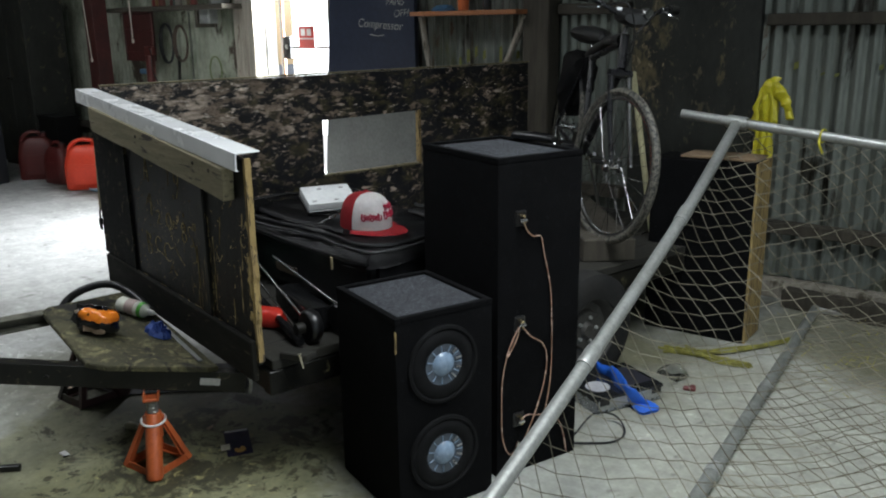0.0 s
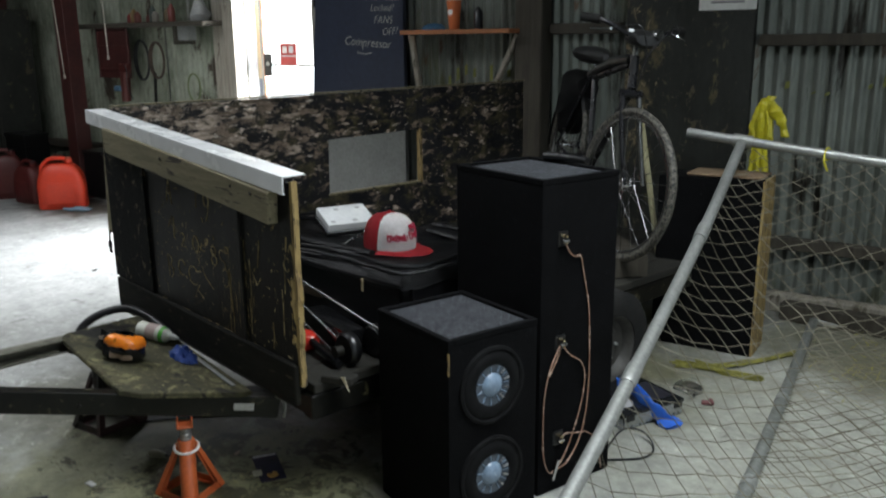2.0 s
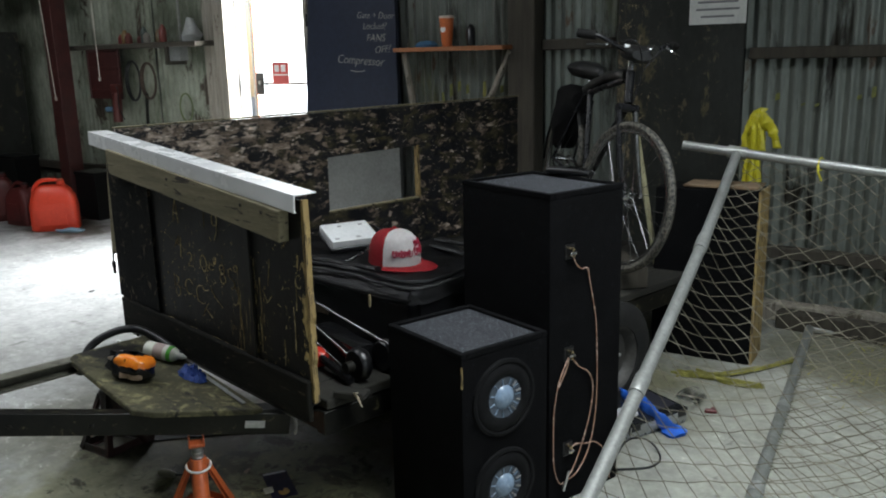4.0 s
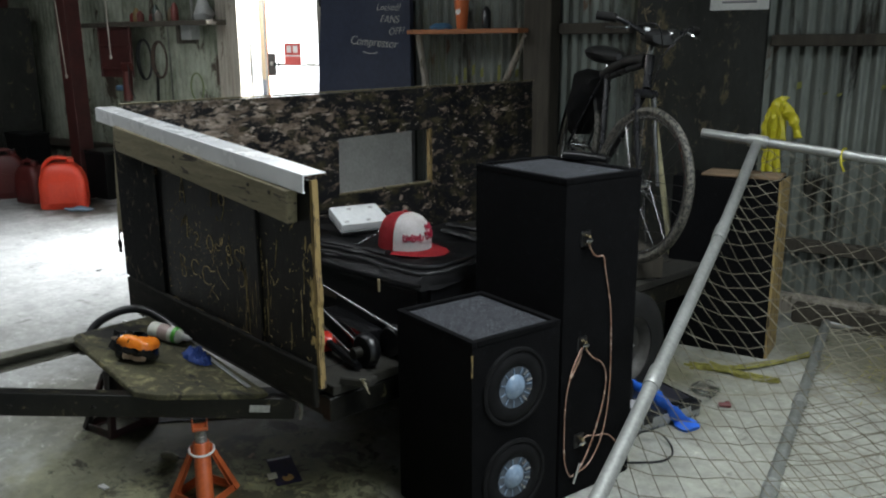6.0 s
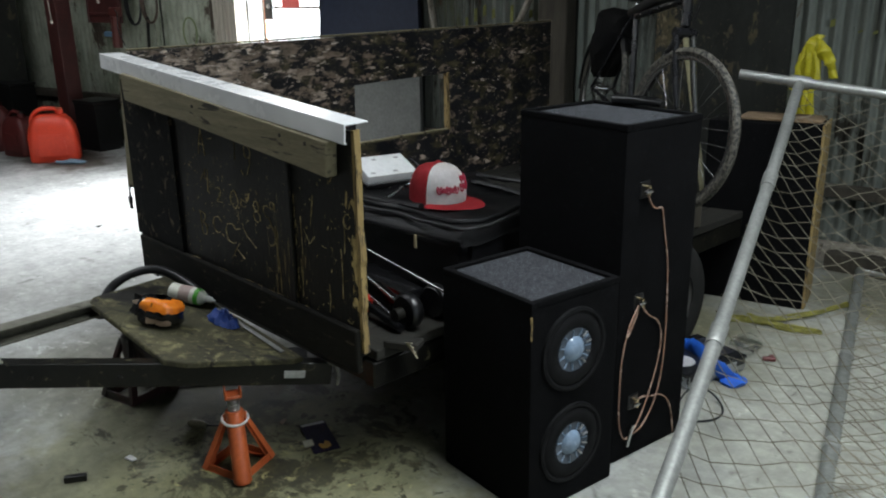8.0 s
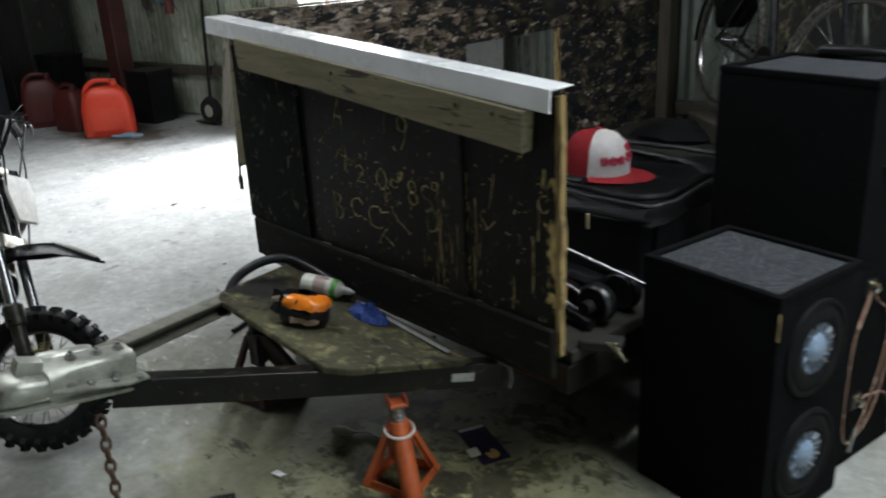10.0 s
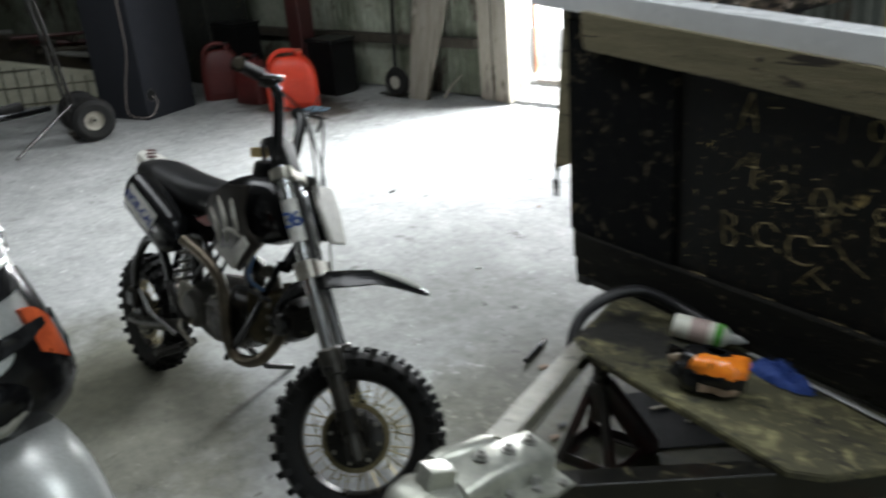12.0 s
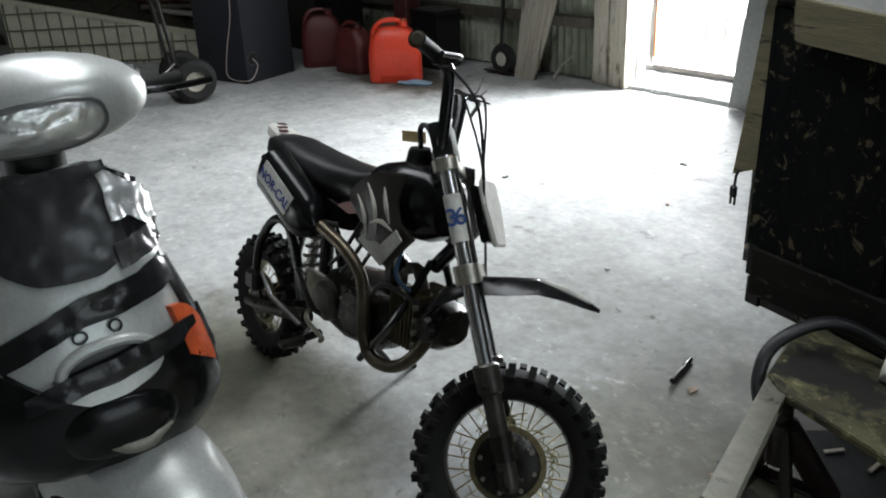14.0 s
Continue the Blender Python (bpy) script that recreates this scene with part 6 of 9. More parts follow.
def dirt_bike():
    t = thing("dirt_bike", pose(-4.34, 0.517, 0.0, 0, 0, 7.9) @ Matrix.Rotation(radians(-9.6), 4, "X"), "small black and white dirt bike leaning on its kickstand", "motorcycle")
    I = Matrix.Identity(4)
    dirt_wheel(t, (0, 0, 0.212), 0.212, 0.088, I, "rear knobby wheel", 44)
    ax = Vector((1.198, 0, 0.228))
    d = Vector((-math.sin(radians(27)), 0, math.cos(radians(27))))
    S = Matrix.Translation(ax) @ Matrix.Rotation(radians(46), 4, d) @ Matrix.Translation(-ax)   # steering turned to the left
    dirt_wheel(t, ax, 0.228, 0.078, S, "front knobby wheel turned aside", 48)
    fw = Vector((math.cos(radians(27)), 0, math.sin(radians(27))))     # forward, square to the steering axis

    def st(along, side=0.0, ahead=0.0):
        return S @ (ax + d * along + Vector((0, side, 0)) + fw * ahead)
    for s in (-1, 1):
        leg = part("fork_leg", tube([st(0.19, 0.085 * s), st(0.72, 0.085 * s)], 0.0175, 16), M_CHROME, t, "bright chrome fork tube", smooth=True)
        part("fork_slider", lathe([(0, -0.05), (0.018, -0.05), (0.024, -0.03), (0.022, 0.17), (0.030, 0.175), (0.031, 0.235), (0.026, 0.24), (0, 0.24)], 18, axis(st(0, 0.085 * s), st(1, 0.085 * s))), surf("worn_dark_alloy", (0.07, 0.066, 0.056), 0.34, 0.6, alt=(0.018, 0.017, 0.015), scale=14), leg, "black fork slider", smooth=True)
        part("axle_foot", box((0, 0, 0), (0.05, 0.03, 0.06), 0.008), M_ENGINE, leg, m=axis(st(-0.02, 0.085 * s), st(1, 0.085 * s)))
        part("slider_guard", lathe([(0.026, 0.0), (0.028, 0.0), (0.028, 0.06), (0.026, 0.06)], 14, axis(st(0.02, 0.088 * s, 0.002), st(1, 0.088 * s, 0.002)), closed=True), M_ENGINE, leg)
        part("slider_bracket", tube([st(0.19, 0.105 * s, 0.0), st(0.19, 0.125 * s, -0.01)], 0.007, 8), M_BLACKSTEEL, leg)
    decal_c = axis(st(0.575, -0.085), st(1, -0.085))
    decal = part("number_decal", lathe([(0.0185, -0.055), (0.0205, -0.055), (0.0205, 0.055), (0.0185, 0.055)], 24, decal_c, closed=True), M_WHITEPL, t, "white decal with a blue number")
    for text, off in (("3", -0.0095), ("6", 0.0095)):
        q = S.to_3x3() @ Vector((0, -1, 0))
        up = (S.to_3x3() @ d).normalized()
        face_dir = Vector((0.76, -0.60, 0.25))
        face_dir = (face_dir - up * face_dir.dot(up)).normalized()
        xr = up.cross(face_dir).normalized()
        m3 = Matrix((xr, up, face_dir)).transposed().to_4x4()
        words("number", text, 0.056, Matrix.Translation(st(0.575, -0.085) + face_dir * 0.0207 + xr * off) @ m3, plain("number_blue", (0.03, 0.07, 0.22)), decal, 0.0008, "", 0.0, 0.0008)
    for a, w, th, mt in ((0.445, 0.115, 0.045, M_ALLOY), (0.70, 0.11, 0.028, M_ALLOY)):
        m = axis(st(a), st(a + 1))
        bm = bmesh.new()
        cube(bm, (0, 0, 0), (0.055, 0.14, th), 0.008, seg=2)
        part("fork_clamp", bm, mt, t, "cast alloy fork clamp", smooth=True, m=Matrix.Translation(st(a)) @ (S.to_3x3() @ Matrix((fw, Vector((0, 1, 0)), d)).transposed()).to_4x4())
        for s in (-1, 1):
            part("clamp_ring", lathe([(0.018, -th / 2), (0.030, -th / 2), (0.030, th / 2), (0.018, th / 2)], 20, axis(st(a, 0.085 * s), st(a + 1, 0.085 * s)), closed=True), mt, t, smooth=True)
    part("steering_stem", tube([st(0.42), st(0.72)], 0.02, 14), M_BLACKSTEEL, t, smooth=True)
    bar = smooth_line([st(*p) for p in ((0.930, -0.31, 0.015), (0.925, -0.18, 0.04), (0.885, -0.125, 0.05), (0.75, -0.07, 0.0), (0.745, 0.0, 0.0), (0.75, 0.075, 0.0), (0.885, 0.15, 0.05), (0.918, 0.20, 0.035), (0.905, 0.33, 0.01))], 6)
    hb = part("handlebar", tube(bar, 0.0145, 12), M_GLOSSBLACK, t, "black high-rise handlebar", smooth=True)
    part("crossbar", tube([bar[16], bar[-17]], 0.008, 10), M_CHROME, hb, smooth=True)
    part("bar_pad", box((0, 0, 0), (0.050, 0.150, 0.085), 0.010, seg=2), M_SEATBLACK, hb, "black padded bar clamp", smooth=True, m=Matrix.Translation(st(0.765)) @ (S.to_3x3() @ Matrix((fw, Vector((0, 1, 0)), d)).transposed()).to_4x4())
    for i, j in ((0, 7), (-8, -1)):
        part("grip", tube([bar[i], bar[i].lerp(bar[j], 0.08), bar[j]], [0.020, 0.016, 0.0165], 14), surf("black_grip_rubber", (0.004, 0.004, 0.004), 0.7, spec=0.15), hb, "black rubber grip", smooth=True)
        e = bar[i] if i == 0 else bar[j]
        part("grip_end", lathe([(0, 0.003), (0.012, 0.003), (0.017, 0.0), (0, 0)], 14, axis(e, e + (e - (bar[7] if i == 0 else bar[-8])))), surf("worn_grip_end", (0.045, 0.035, 0.02), 0.9), hb)
    for s in (-1, 1):
        part("lever", tube(smooth_line([st(0.905, 0.18 * s, 0.06), st(0.895, 0.23 * s, 0.09), st(0.885, 0.32 * s, 0.06)]), 0.006, 8), M_BLACKSTEEL, hb, smooth=True)
        part("perch", box((0, 0, 0), (0.04, 0.03, 0.03), 0.006), M_BLACKSTEEL, hb, m=Matrix.Translation(st(0.912, 0.19 * s, 0.045)))
    for k, (p, q, r) in enumerate((((0.90, -0.17, 0.06), (0.80, -0.10, 0.10), (0.55, -0.06, 0.06)), ((0.90, 0.17, 0.06), (0.86, 0.12, 0.11), (0.60, 0.05, 0.05)), ((0.90, 0.16, 0.06), (0.70, 0.13, 0.07), (0.40, 0.10, 0.02)))):
        part("cable", tube(smooth_line([st(*p), st(*q), st(*r)]), 0.0035, 6), M_HOSE, hb)
    for k in range(3):
        part("loose_wire", tube(smooth_line([st(0.90, 0.03, 0.03), st(0.88, 0.06 + 0.03 * k, 0.09), st(0.93 - 0.03 * k, 0.12 + 0.02 * k, 0.12)]), 0.002, 5), M_HOSE, hb)
    # number plate in front of the fork
    m = Matrix.Translation(st(0.585, 0, 0.075)) @ (S.to_3x3() @ Matrix((Vector((0, 1, 0)), d, fw)).transposed()).to_4x4() @ Matrix.Rotation(radians(-9), 4, "Y")
    npl = part("front_plate", prism([(-0.055, -0.090), (0.055, -0.090), (0.080, 0.01), (0.064, 0.070), (-0.064, 0.070), (-0.080, 0.01)], 0.012, m, bevel=0.004), M_WHITEPL, t, "blank white front plate")
    part("plate_lamp", prism([(-0.05, -0.075), (0.05, -0.075), (0.055, 0.06), (-0.055, 0.06)], 0.02, m @ Matrix.Translation((0, 0, -0.026)), bevel=0.004), M_GLOSSBLACK, npl)
    # front mudguard
    bm = bmesh.new()
    rings = []
    for a, w, h, drop in ((-0.13, 0.030, 0.335, 0.02), (-0.085, 0.045, 0.385, 0.028), (0.0, 0.060, 0.432, 0.03), (0.10, 0.062, 0.45, 0.03), (0.17, 0.054, 0.462, 0.026), (0.225, 0.040, 0.452, 0.02), (0.27, 0.026, 0.437, 0.014), (0.30, 0.010, 0.424, 0.006)):
        f = Vector((1, 0, 0))
        c = ax + d * (h / math.cos(radians(27)) * 0.88) + f * a + Vector((0, 0, a * 0.08))
        rings.append([bm.verts.new(S @ (c + Vector((0, w * y, drop * z)))) for y, z in ((-1, -1), (-0.7, 0.1), (-0.3, 0.5), (0.3, 0.5), (0.7, 0.1), (1, -1), (0.65, -0.08), (0.25, 0.3), (-0.25, 0.3), (-0.65, -0.08))])
    mg = part("front_mudguard", skin(bm, rings), surf("scuffed_black_fender", (0.006, 0.006, 0.0065), 0.13, alt=(0.012, 0.012, 0.012), spec=0.45), t, "black front mudguard with a pale scuffed tip", smooth=True)
    for s in (-1, 1):
        bm = tube([S @ (ax + d * 0.444 + Vector((0.16, 0.030 * s, 0.032))), S @ (ax + d * 0.430 + Vector((0.215, 0.025 * s, 0.040))), S @ (ax + d * 0.408 + Vector((0.27, 0.014 * s, 0.046)))], [0.004, 0.009, 0.005], 8)
        part("pale_flash", bm, M_WHITEPL, mg)
    # frame
    for pts, r in (([(0.93, 0, 0.76), (0.80, 0, 0.72), (0.55, 0, 0.66), (0.36, 0, 0.60), (0.34, 0, 0.30)], 0.021), ([(0.955, 0, 0.70), (0.86, 0, 0.60)], 0.019)):
        part("frame_tube", tube(smooth_line(pts, 5), r, 12), M_GLOSSBLACK, t, smooth=True)
    for s in (-1, 1):
        part("subframe_tube", tube(smooth_line([(0.45, 0.05 * s, 0.63), (0.22, 0.065 * s, 0.66), (0.03, 0.06 * s, 0.70)], 5), 0.010, 8), M_GLOSSBLACK, t, smooth=True)
        part("subframe_tube", tube(smooth_line([(0.10, 0.065 * s, 0.66), (0.22, 0.075 * s, 0.55), (0.36, 0.08 * s, 0.34)], 5), 0.012, 8), M_GLOSSBLACK, t, smooth=True)
        part("swing_arm", tube([(0.0, 0.085 * s, 0.212), (0.10, 0.085 * s, 0.225), (0.37, 0.075 * s, 0.29)], [0.018, 0.02, 0.022], 10), M_ENGINE, t, "greasy dark swing arm", smooth=True)
        part("wheel_arch_tube", tube(smooth_line([(0.01, 0.070 * s, 0.27), (0.05, 0.075 * s, 0.42), (0.14, 0.075 * s, 0.525), (0.23, 0.075 * s, 0.535), (0.29, 0.075 * s, 0.46), (0.33, 0.075 * s, 0.33)], 6), 0.0145, 10), M_GLOSSBLACK, t, smooth=True)
        part("front_cradle", tube(smooth_line([(0.87, 0.02 * s, 0.62), (0.83, 0.09 * s, 0.46), (0.70, 0.10 * s, 0.30)], 5), 0.010, 8), M_GLOSSBLACK, t, smooth=True)
        peg = part("foot_peg", box((0.43, 0.155 * s, 0.245), (0.035, 0.08, 0.018), 0.004), M_ENGINE, t)
        part("peg_bracket", tube([(0.41, 0.05 * s, 0.25), (0.41, 0.14 * s, 0.235)], 0.012, 8), M_ENGINE, peg)
    # shock
    part("shock_body", tube([(0.22, 0, 0.30), (0.30, 0, 0.58)], 0.016, 10), M_CHROME, t, smooth=True)
    pts = [Vector((0.225 + 0.075 * k / 84, 0, 0.32 + 0.23 * k / 84)) + Vector((0.030 * math.cos(k * 2 * math.pi / 12), 0.030 * math.sin(k * 2 * math.pi / 12), 0)) for k in range(85)]
    part("shock_spring", tube(pts, 0.0055, 6), surf("dusty_grey_spring", (0.16, 0.15, 0.13), 0.5, 0.3, alt=(0.06, 0.055, 0.05), scale=20), t, smooth=True)
    # engine
    UP = Matrix.Translation((0.035, 0, 0.055))
    eng = part("engine_case", loft([(0.40, 0, 0.33, 0.05, 0.05), (0.43, 0, 0.335, 0.085, 0.085), (0.55, 0, 0.34, 0.095, 0.10), (0.68, 0, 0.35, 0.09, 0.09), (0.74, 0, 0.37, 0.06, 0.06)], 16, 3.2), M_ENGINE, t, "greasy black engine case", smooth=True, m=UP)
    m = axis((0.48, -0.09, 0.345), (0.48, -1, 0.345))
    part("clutch_cover", lathe([(0, 0.03), (0.045, 0.03), (0.058, 0.018), (0.06, 0.0), (0, 0)], 28, m), surf("dull_cover_alloy", (0.085, 0.08, 0.07), 0.38, 0.6, alt=(0.035, 0.034, 0.03), scale=20), eng, smooth=True)
    m = axis((0.62, -0.088, 0.355), (0.62, -1, 0.355))
    part("case_cover", lathe([(0, 0.022), (0.06, 0.02), (0.072, 0.008), (0.072, 0.0), (0, 0)], 28, m), M_ENGINE, eng, smooth=True)
    for k in range(7):
        x = 0.745 + 0.016 * k
        part("cylinder_fin", box((x, 0, 0.395 + 0.10 * (x - 0.745)), (0.007, 0.145, 0.145), 0.004), M_BRASSY, eng)
    part("cylinder_head", loft([(0.85, 0, 0.405, 0.062, 0.062), (0.90, 0, 0.41, 0.060, 0.060), (0.925, 0, 0.415, 0.045, 0.045)], 14, 3.0), M_ENGINE, eng, smooth=True)
    m = axis((0.885, -0.058, 0.41), (0.885, -1, 0.41))
    part("head_cover", lathe([(0, 0.014), (0.030, 0.014), (0.036, 0.0), (0, 0)], 20, m), M_ENGINE, eng, smooth=True)
    part("carburettor", cube(tube([(0.72, -0.01, 0.50), (0.64, -0.02, 0.54)], 0.026, 12), (0.68, -0.01, 0.49), (0.05, 0.06, 0.09), 0.012), M_ENGINE, eng, smooth=True)
    part("air_filter", lathe([(0, 0), (0.03, 0), (0.045, 0.02), (0.045, 0.075), (0.03, 0.09), (0, 0.09)], 18, axis((0.63, -0.02, 0.545), (0.45, -0.04, 0.60))), M_RUBBER, eng, smooth=True)
    part("ignition_lead", tube(smooth_line([(0.82, -0.06, 0.48), (0.80, -0.10, 0.53), (0.76, -0.05, 0.60)]), 0.006, 6), plain("blue_lead", (0.04, 0.09, 0.18), 0.5), eng)
    part("wire_bundle", tube(smooth_line([(0.80, -0.05, 0.62), (0.78, -0.09, 0.56), (0.82, -0.08, 0.47)]), 0.004, 6), plain("pale_wire", (0.45, 0.42, 0.33), 0.6), eng)
    for k in range(7):
        q = 2 * math.pi * k / 7
        part("case_bolt", lathe([(0, 0.006), (0.006, 0.006), (0.006, 0.0), (0, 0)], 6, axis((0.62 + 0.062 * math.cos(q), -0.100, 0.355 + 0.062 * math.sin(q)), (0.62 + 0.062 * math.cos(q), -1, 0.355 + 0.062 * math.sin(q)))), M_ALLOY, eng)
    for k in range(4):
        part("stud_nut", lathe([(0, 0.010), (0.007, 0.010), (0.008, 0.0), (0, 0)], 6, axis((0.86, -0.072, 0.36 + 0.033 * k), (0.86, -1, 0.36 + 0.033 * k))), M_DUSTY, eng)
    part("inlet_pipe", tube(smooth_line([(0.80, -0.01, 0.475), (0.77, -0.01, 0.52), (0.73, -0.01, 0.51)]), 0.016, 10), M_DUSTY, eng, smooth=True)
    part("gear_lever", tube(smooth_line([(0.40, -0.105, 0.30), (0.42, -0.125, 0.27), (0.52, -0.135, 0.255), (0.55, -0.155, 0.26)]), 0.007, 8), M_DUSTY, eng, smooth=True)
    part("chain_cover", box((0.40, -0.085, 0.35), (0.09, 0.02, 0.10), 0.012, seg=2), M_DUSTY, eng, smooth=True)
    for k in range(3):
        part("hose", tube(smooth_line([(0.70 - 0.05 * k, -0.07, 0.62), (0.66 - 0.05 * k, -0.10, 0.52), (0.60 - 0.06 * k, -0.095, 0.45)]), 0.006, 6), M_HOSE, eng, smooth=True)
    part("kick_lever", tube(smooth_line([(0.50, -0.11, 0.31), (0.47, -0.14, 0.33), (0.40, -0.15, 0.42)]), 0.009, 8), M_ENGINE, eng, smooth=True)
    part("oil_line", tube(smooth_line([(0.86, -0.07, 0.47), (0.78, -0.12, 0.50), (0.70, -0.10, 0.44)]), 0.006, 8), M_HOSE, eng, smooth=True)
    part("fuel_line", tube(smooth_line([(0.72, -0.05, 0.66), (0.70, -0.09, 0.60), (0.69, -0.05, 0.53)]), 0.005, 8), plain("amber_fuel_line", (0.30, 0.20, 0.08), 0.4), eng, smooth=True)
    # exhaust
    part("exhaust_pipe", tube(smooth_line([(0.93, -0.05, 0.45), (0.905, -0.07, 0.395), (0.865, -0.085, 0.35), (0.805, -0.095, 0.325), (0.745, -0.10, 0.33), (0.716, -0.105, 0.385), (0.714, -0.11, 0.48), (0.69, -0.11, 0.54), (0.62, -0.115, 0.585), (0.50, -0.12, 0.615)], 7), 0.017, 14), M_EXHAUST, t, "browned exhaust pipe", smooth=True)
    mm = Matrix.Translation((0.485, -0.125, 0.598)) @ Matrix.Rotation(radians(27), 4, "Y") @ Matrix.Rotation(radians(3), 4, "Z")
    bm = loft([(-0.280, 0, 0, 0.030, 0.045), (-0.275, 0, 0, 0.044, 0.066), (-0.26, 0, 0, 0.050, 0.075), (-0.07, 0, 0, 0.050, 0.072), (-0.03, 0, 0, 0.040, 0.056), (0.0, 0, 0, 0.02, 0.022)], 24, 2.6)
    bmesh.ops.transform(bm, matrix=mm, verts=bm.verts)
    muf = part("muffler", bm, M_GLOSSBLACK, t, "oval black muffler with a plate-style sticker", smooth=True)
    lm = mm @ Matrix.Translation((-0.165, -0.050, 0.022)) @ Matrix.Rotation(radians(76), 4, "X")
    stk = part("sticker", prism([(-0.082, -0.031), (0.082, -0.031), (0.082, 0.031), (-0.082, 0.031)], 0.002, lm, bevel=0.0008), M_WHITEPL, muf, "white sticker with blue lettering")
    words("lettering", "NOR-CAL", 0.038, lm @ Matrix.Translation((0.0, -0.004, 0.0030)), plain("sticker_blue", (0.02, 0.045, 0.22)), stk, 0.0006, "", 0.0, 0.0006)
    # seat, tank, tail, shrouds
    part("seat", loft([(0.01, 0, 0.745, 0.035, 0.018), (0.06, 0, 0.735, 0.065, 0.045), (0.16, 0, 0.725, 0.082, 0.060), (0.29, 0, 0.715, 0.088, 0.060), (0.42, 0, 0.715, 0.085, 0.058), (0.56, 0, 0.725, 0.070, 0.055), (0.68, 0, 0.765, 0.05, 0.05), (0.74, 0, 0.795, 0.03, 0.025)], 18, 2.6), M_VINYL, t, "long creased black seat", smooth=True)
    part("seat_base", loft([(0.06, 0, 0.665, 0.06, 0.03), (0.14, 0, 0.65, 0.085, 0.055), (0.34, 0, 0.63, 0.092, 0.065), (0.50, 0, 0.64, 0.07, 0.05)], 14, 3.0), M_GLOSSBLACK, t, smooth=True)
    bm = bmesh.new()
    rings = []
    for x, w, z in ((-0.03, 0.02, 0.785), (-0.005, 0.034, 0.787), (0.05, 0.046, 0.780), (0.10, 0.050, 0.766)):
        rings.append([bm.verts.new((x, w * y, z + 0.012 * k)) for y, k in ((-1, -1.6), (-0.8, 0.3), (0, 0.9), (0.8, 0.3), (1, -1.6), (0.75, -0.2), (0, 0.3), (-0.75, -0.2))])
    tail = part("tail_mudguard", skin(bm, rings), M_WHITEPL, t, "white tail with dark red marks", smooth=True)
    for k in range(3):
        part("tail_mark", box((0.0 + 0.035 * k, 0.015 - 0.015 * k, 0.797 - 0.004 * k), (0.016, 0.030, 0.002), rot=Matrix.Rotation(radians(10), 3, "Y")), plain("dark_red_mark", (0.07, 0.02, 0.02)), tail)
    tank = part("fuel_tank", loft([(0.60, 0, 0.72, 0.05, 0.05), (0.65, 0, 0.735, 0.085, 0.085), (0.76, 0, 0.75, 0.095, 0.10), (0.86, 0, 0.755, 0.085, 0.09), (0.90, 0, 0.75, 0.05, 0.06)], 18, 2.6), M_GLOSSBLACK, t, "black fuel tank", smooth=True)
    part("fuel_cap", lathe([(0, 0.035), (0.026, 0.035), (0.032, 0.026), (0.036, 0.0), (0, 0)], 18, Matrix.Translation((0.76, 0, 0.845))), M_PLASTIC_BLACK, tank, smooth=True)
    part("breather_hose", tube(smooth_line([(0.76, 0, 0.875), (0.765, -0.01, 0.93), (0.82, -0.03, 0.945), (0.87, -0.04, 0.90), (0.885, -0.04, 0.83)]), 0.007, 8), M_HOSE, tank, smooth=True)
    part("paper_tag", box((0.70, 0.02, 0.895), (0.10, 0.002, 0.028), rot=Matrix.Rotation(radians(-8), 3, "Y")), plain("tan_tag", (0.50, 0.38, 0.17), 0.8), tank, "tan paper tag")
    for s in (-1, 1):
        out = [(0.60, 0.725), (0.68, 0.785), (0.76, 0.83), (0.85, 0.84), (0.835, 0.765), (0.85, 0.72), (0.895, 0.69), (0.81, 0.595), (0.69, 0.635), (0.735, 0.685), (0.66, 0.715)][::-1]
        bm = prism(out, 0.010, Matrix.Translation((0, 0.100 * s + 0.005, 0)) @ Matrix.Rotation(radians(90), 4, "X"), bevel=0.003)
        bmesh.ops.triangulate(bm, faces=bm.faces[:])
        bmesh.ops.subdivide_edges(bm, edges=bm.edges[:], cuts=3, use_grid_fill=True)
        for v in bm.verts:      # bowed outwards at the middle
            v.co.y += s * (0.030 - 1.5 * (v.co.x - 0.75) ** 2 - 0.8 * (v.co.z - 0.72) ** 2)
        sh = part("shroud", bm, M_GRAPHIC, t, "tank shroud with a grey and white graphic", smooth=True)
        part("shroud_flash", prism([(0.70, 0.64), (0.805, 0.602), (0.885, 0.69), (0.86, 0.71), (0.80, 0.655), (0.735, 0.668)], 0.004, Matrix.Translation((0, 0.129 * s + 0.002, 0)) @ Matrix.Rotation(radians(90), 4, "X")), surf("pale_grey_flash", (0.40, 0.39, 0.35), 0.45, alt=(0.24, 0.23, 0.20), scale=14), sh, "pale flash")
        for line in ([(0.69, 0.755), (0.735, 0.715), (0.745, 0.665)], [(0.735, 0.795), (0.775, 0.745), (0.785, 0.675)], [(0.80, 0.80), (0.815, 0.755), (0.83, 0.715)], [(0.76, 0.70), (0.80, 0.715), (0.84, 0.70)]):
            part("graphic_stripe", tube(smooth_line([(x, s * (0.1385 - 1.5 * (x - 0.75) ** 2 - 0.8 * (z - 0.72) ** 2), z) for x, z in line], 4), [0.0015 + 0.0045 * math.sin(math.pi * i / (4 * (len(line) - 1))) for i in range(4 * (len(line) - 1) + 1)], 6), M_STRIPE, sh)
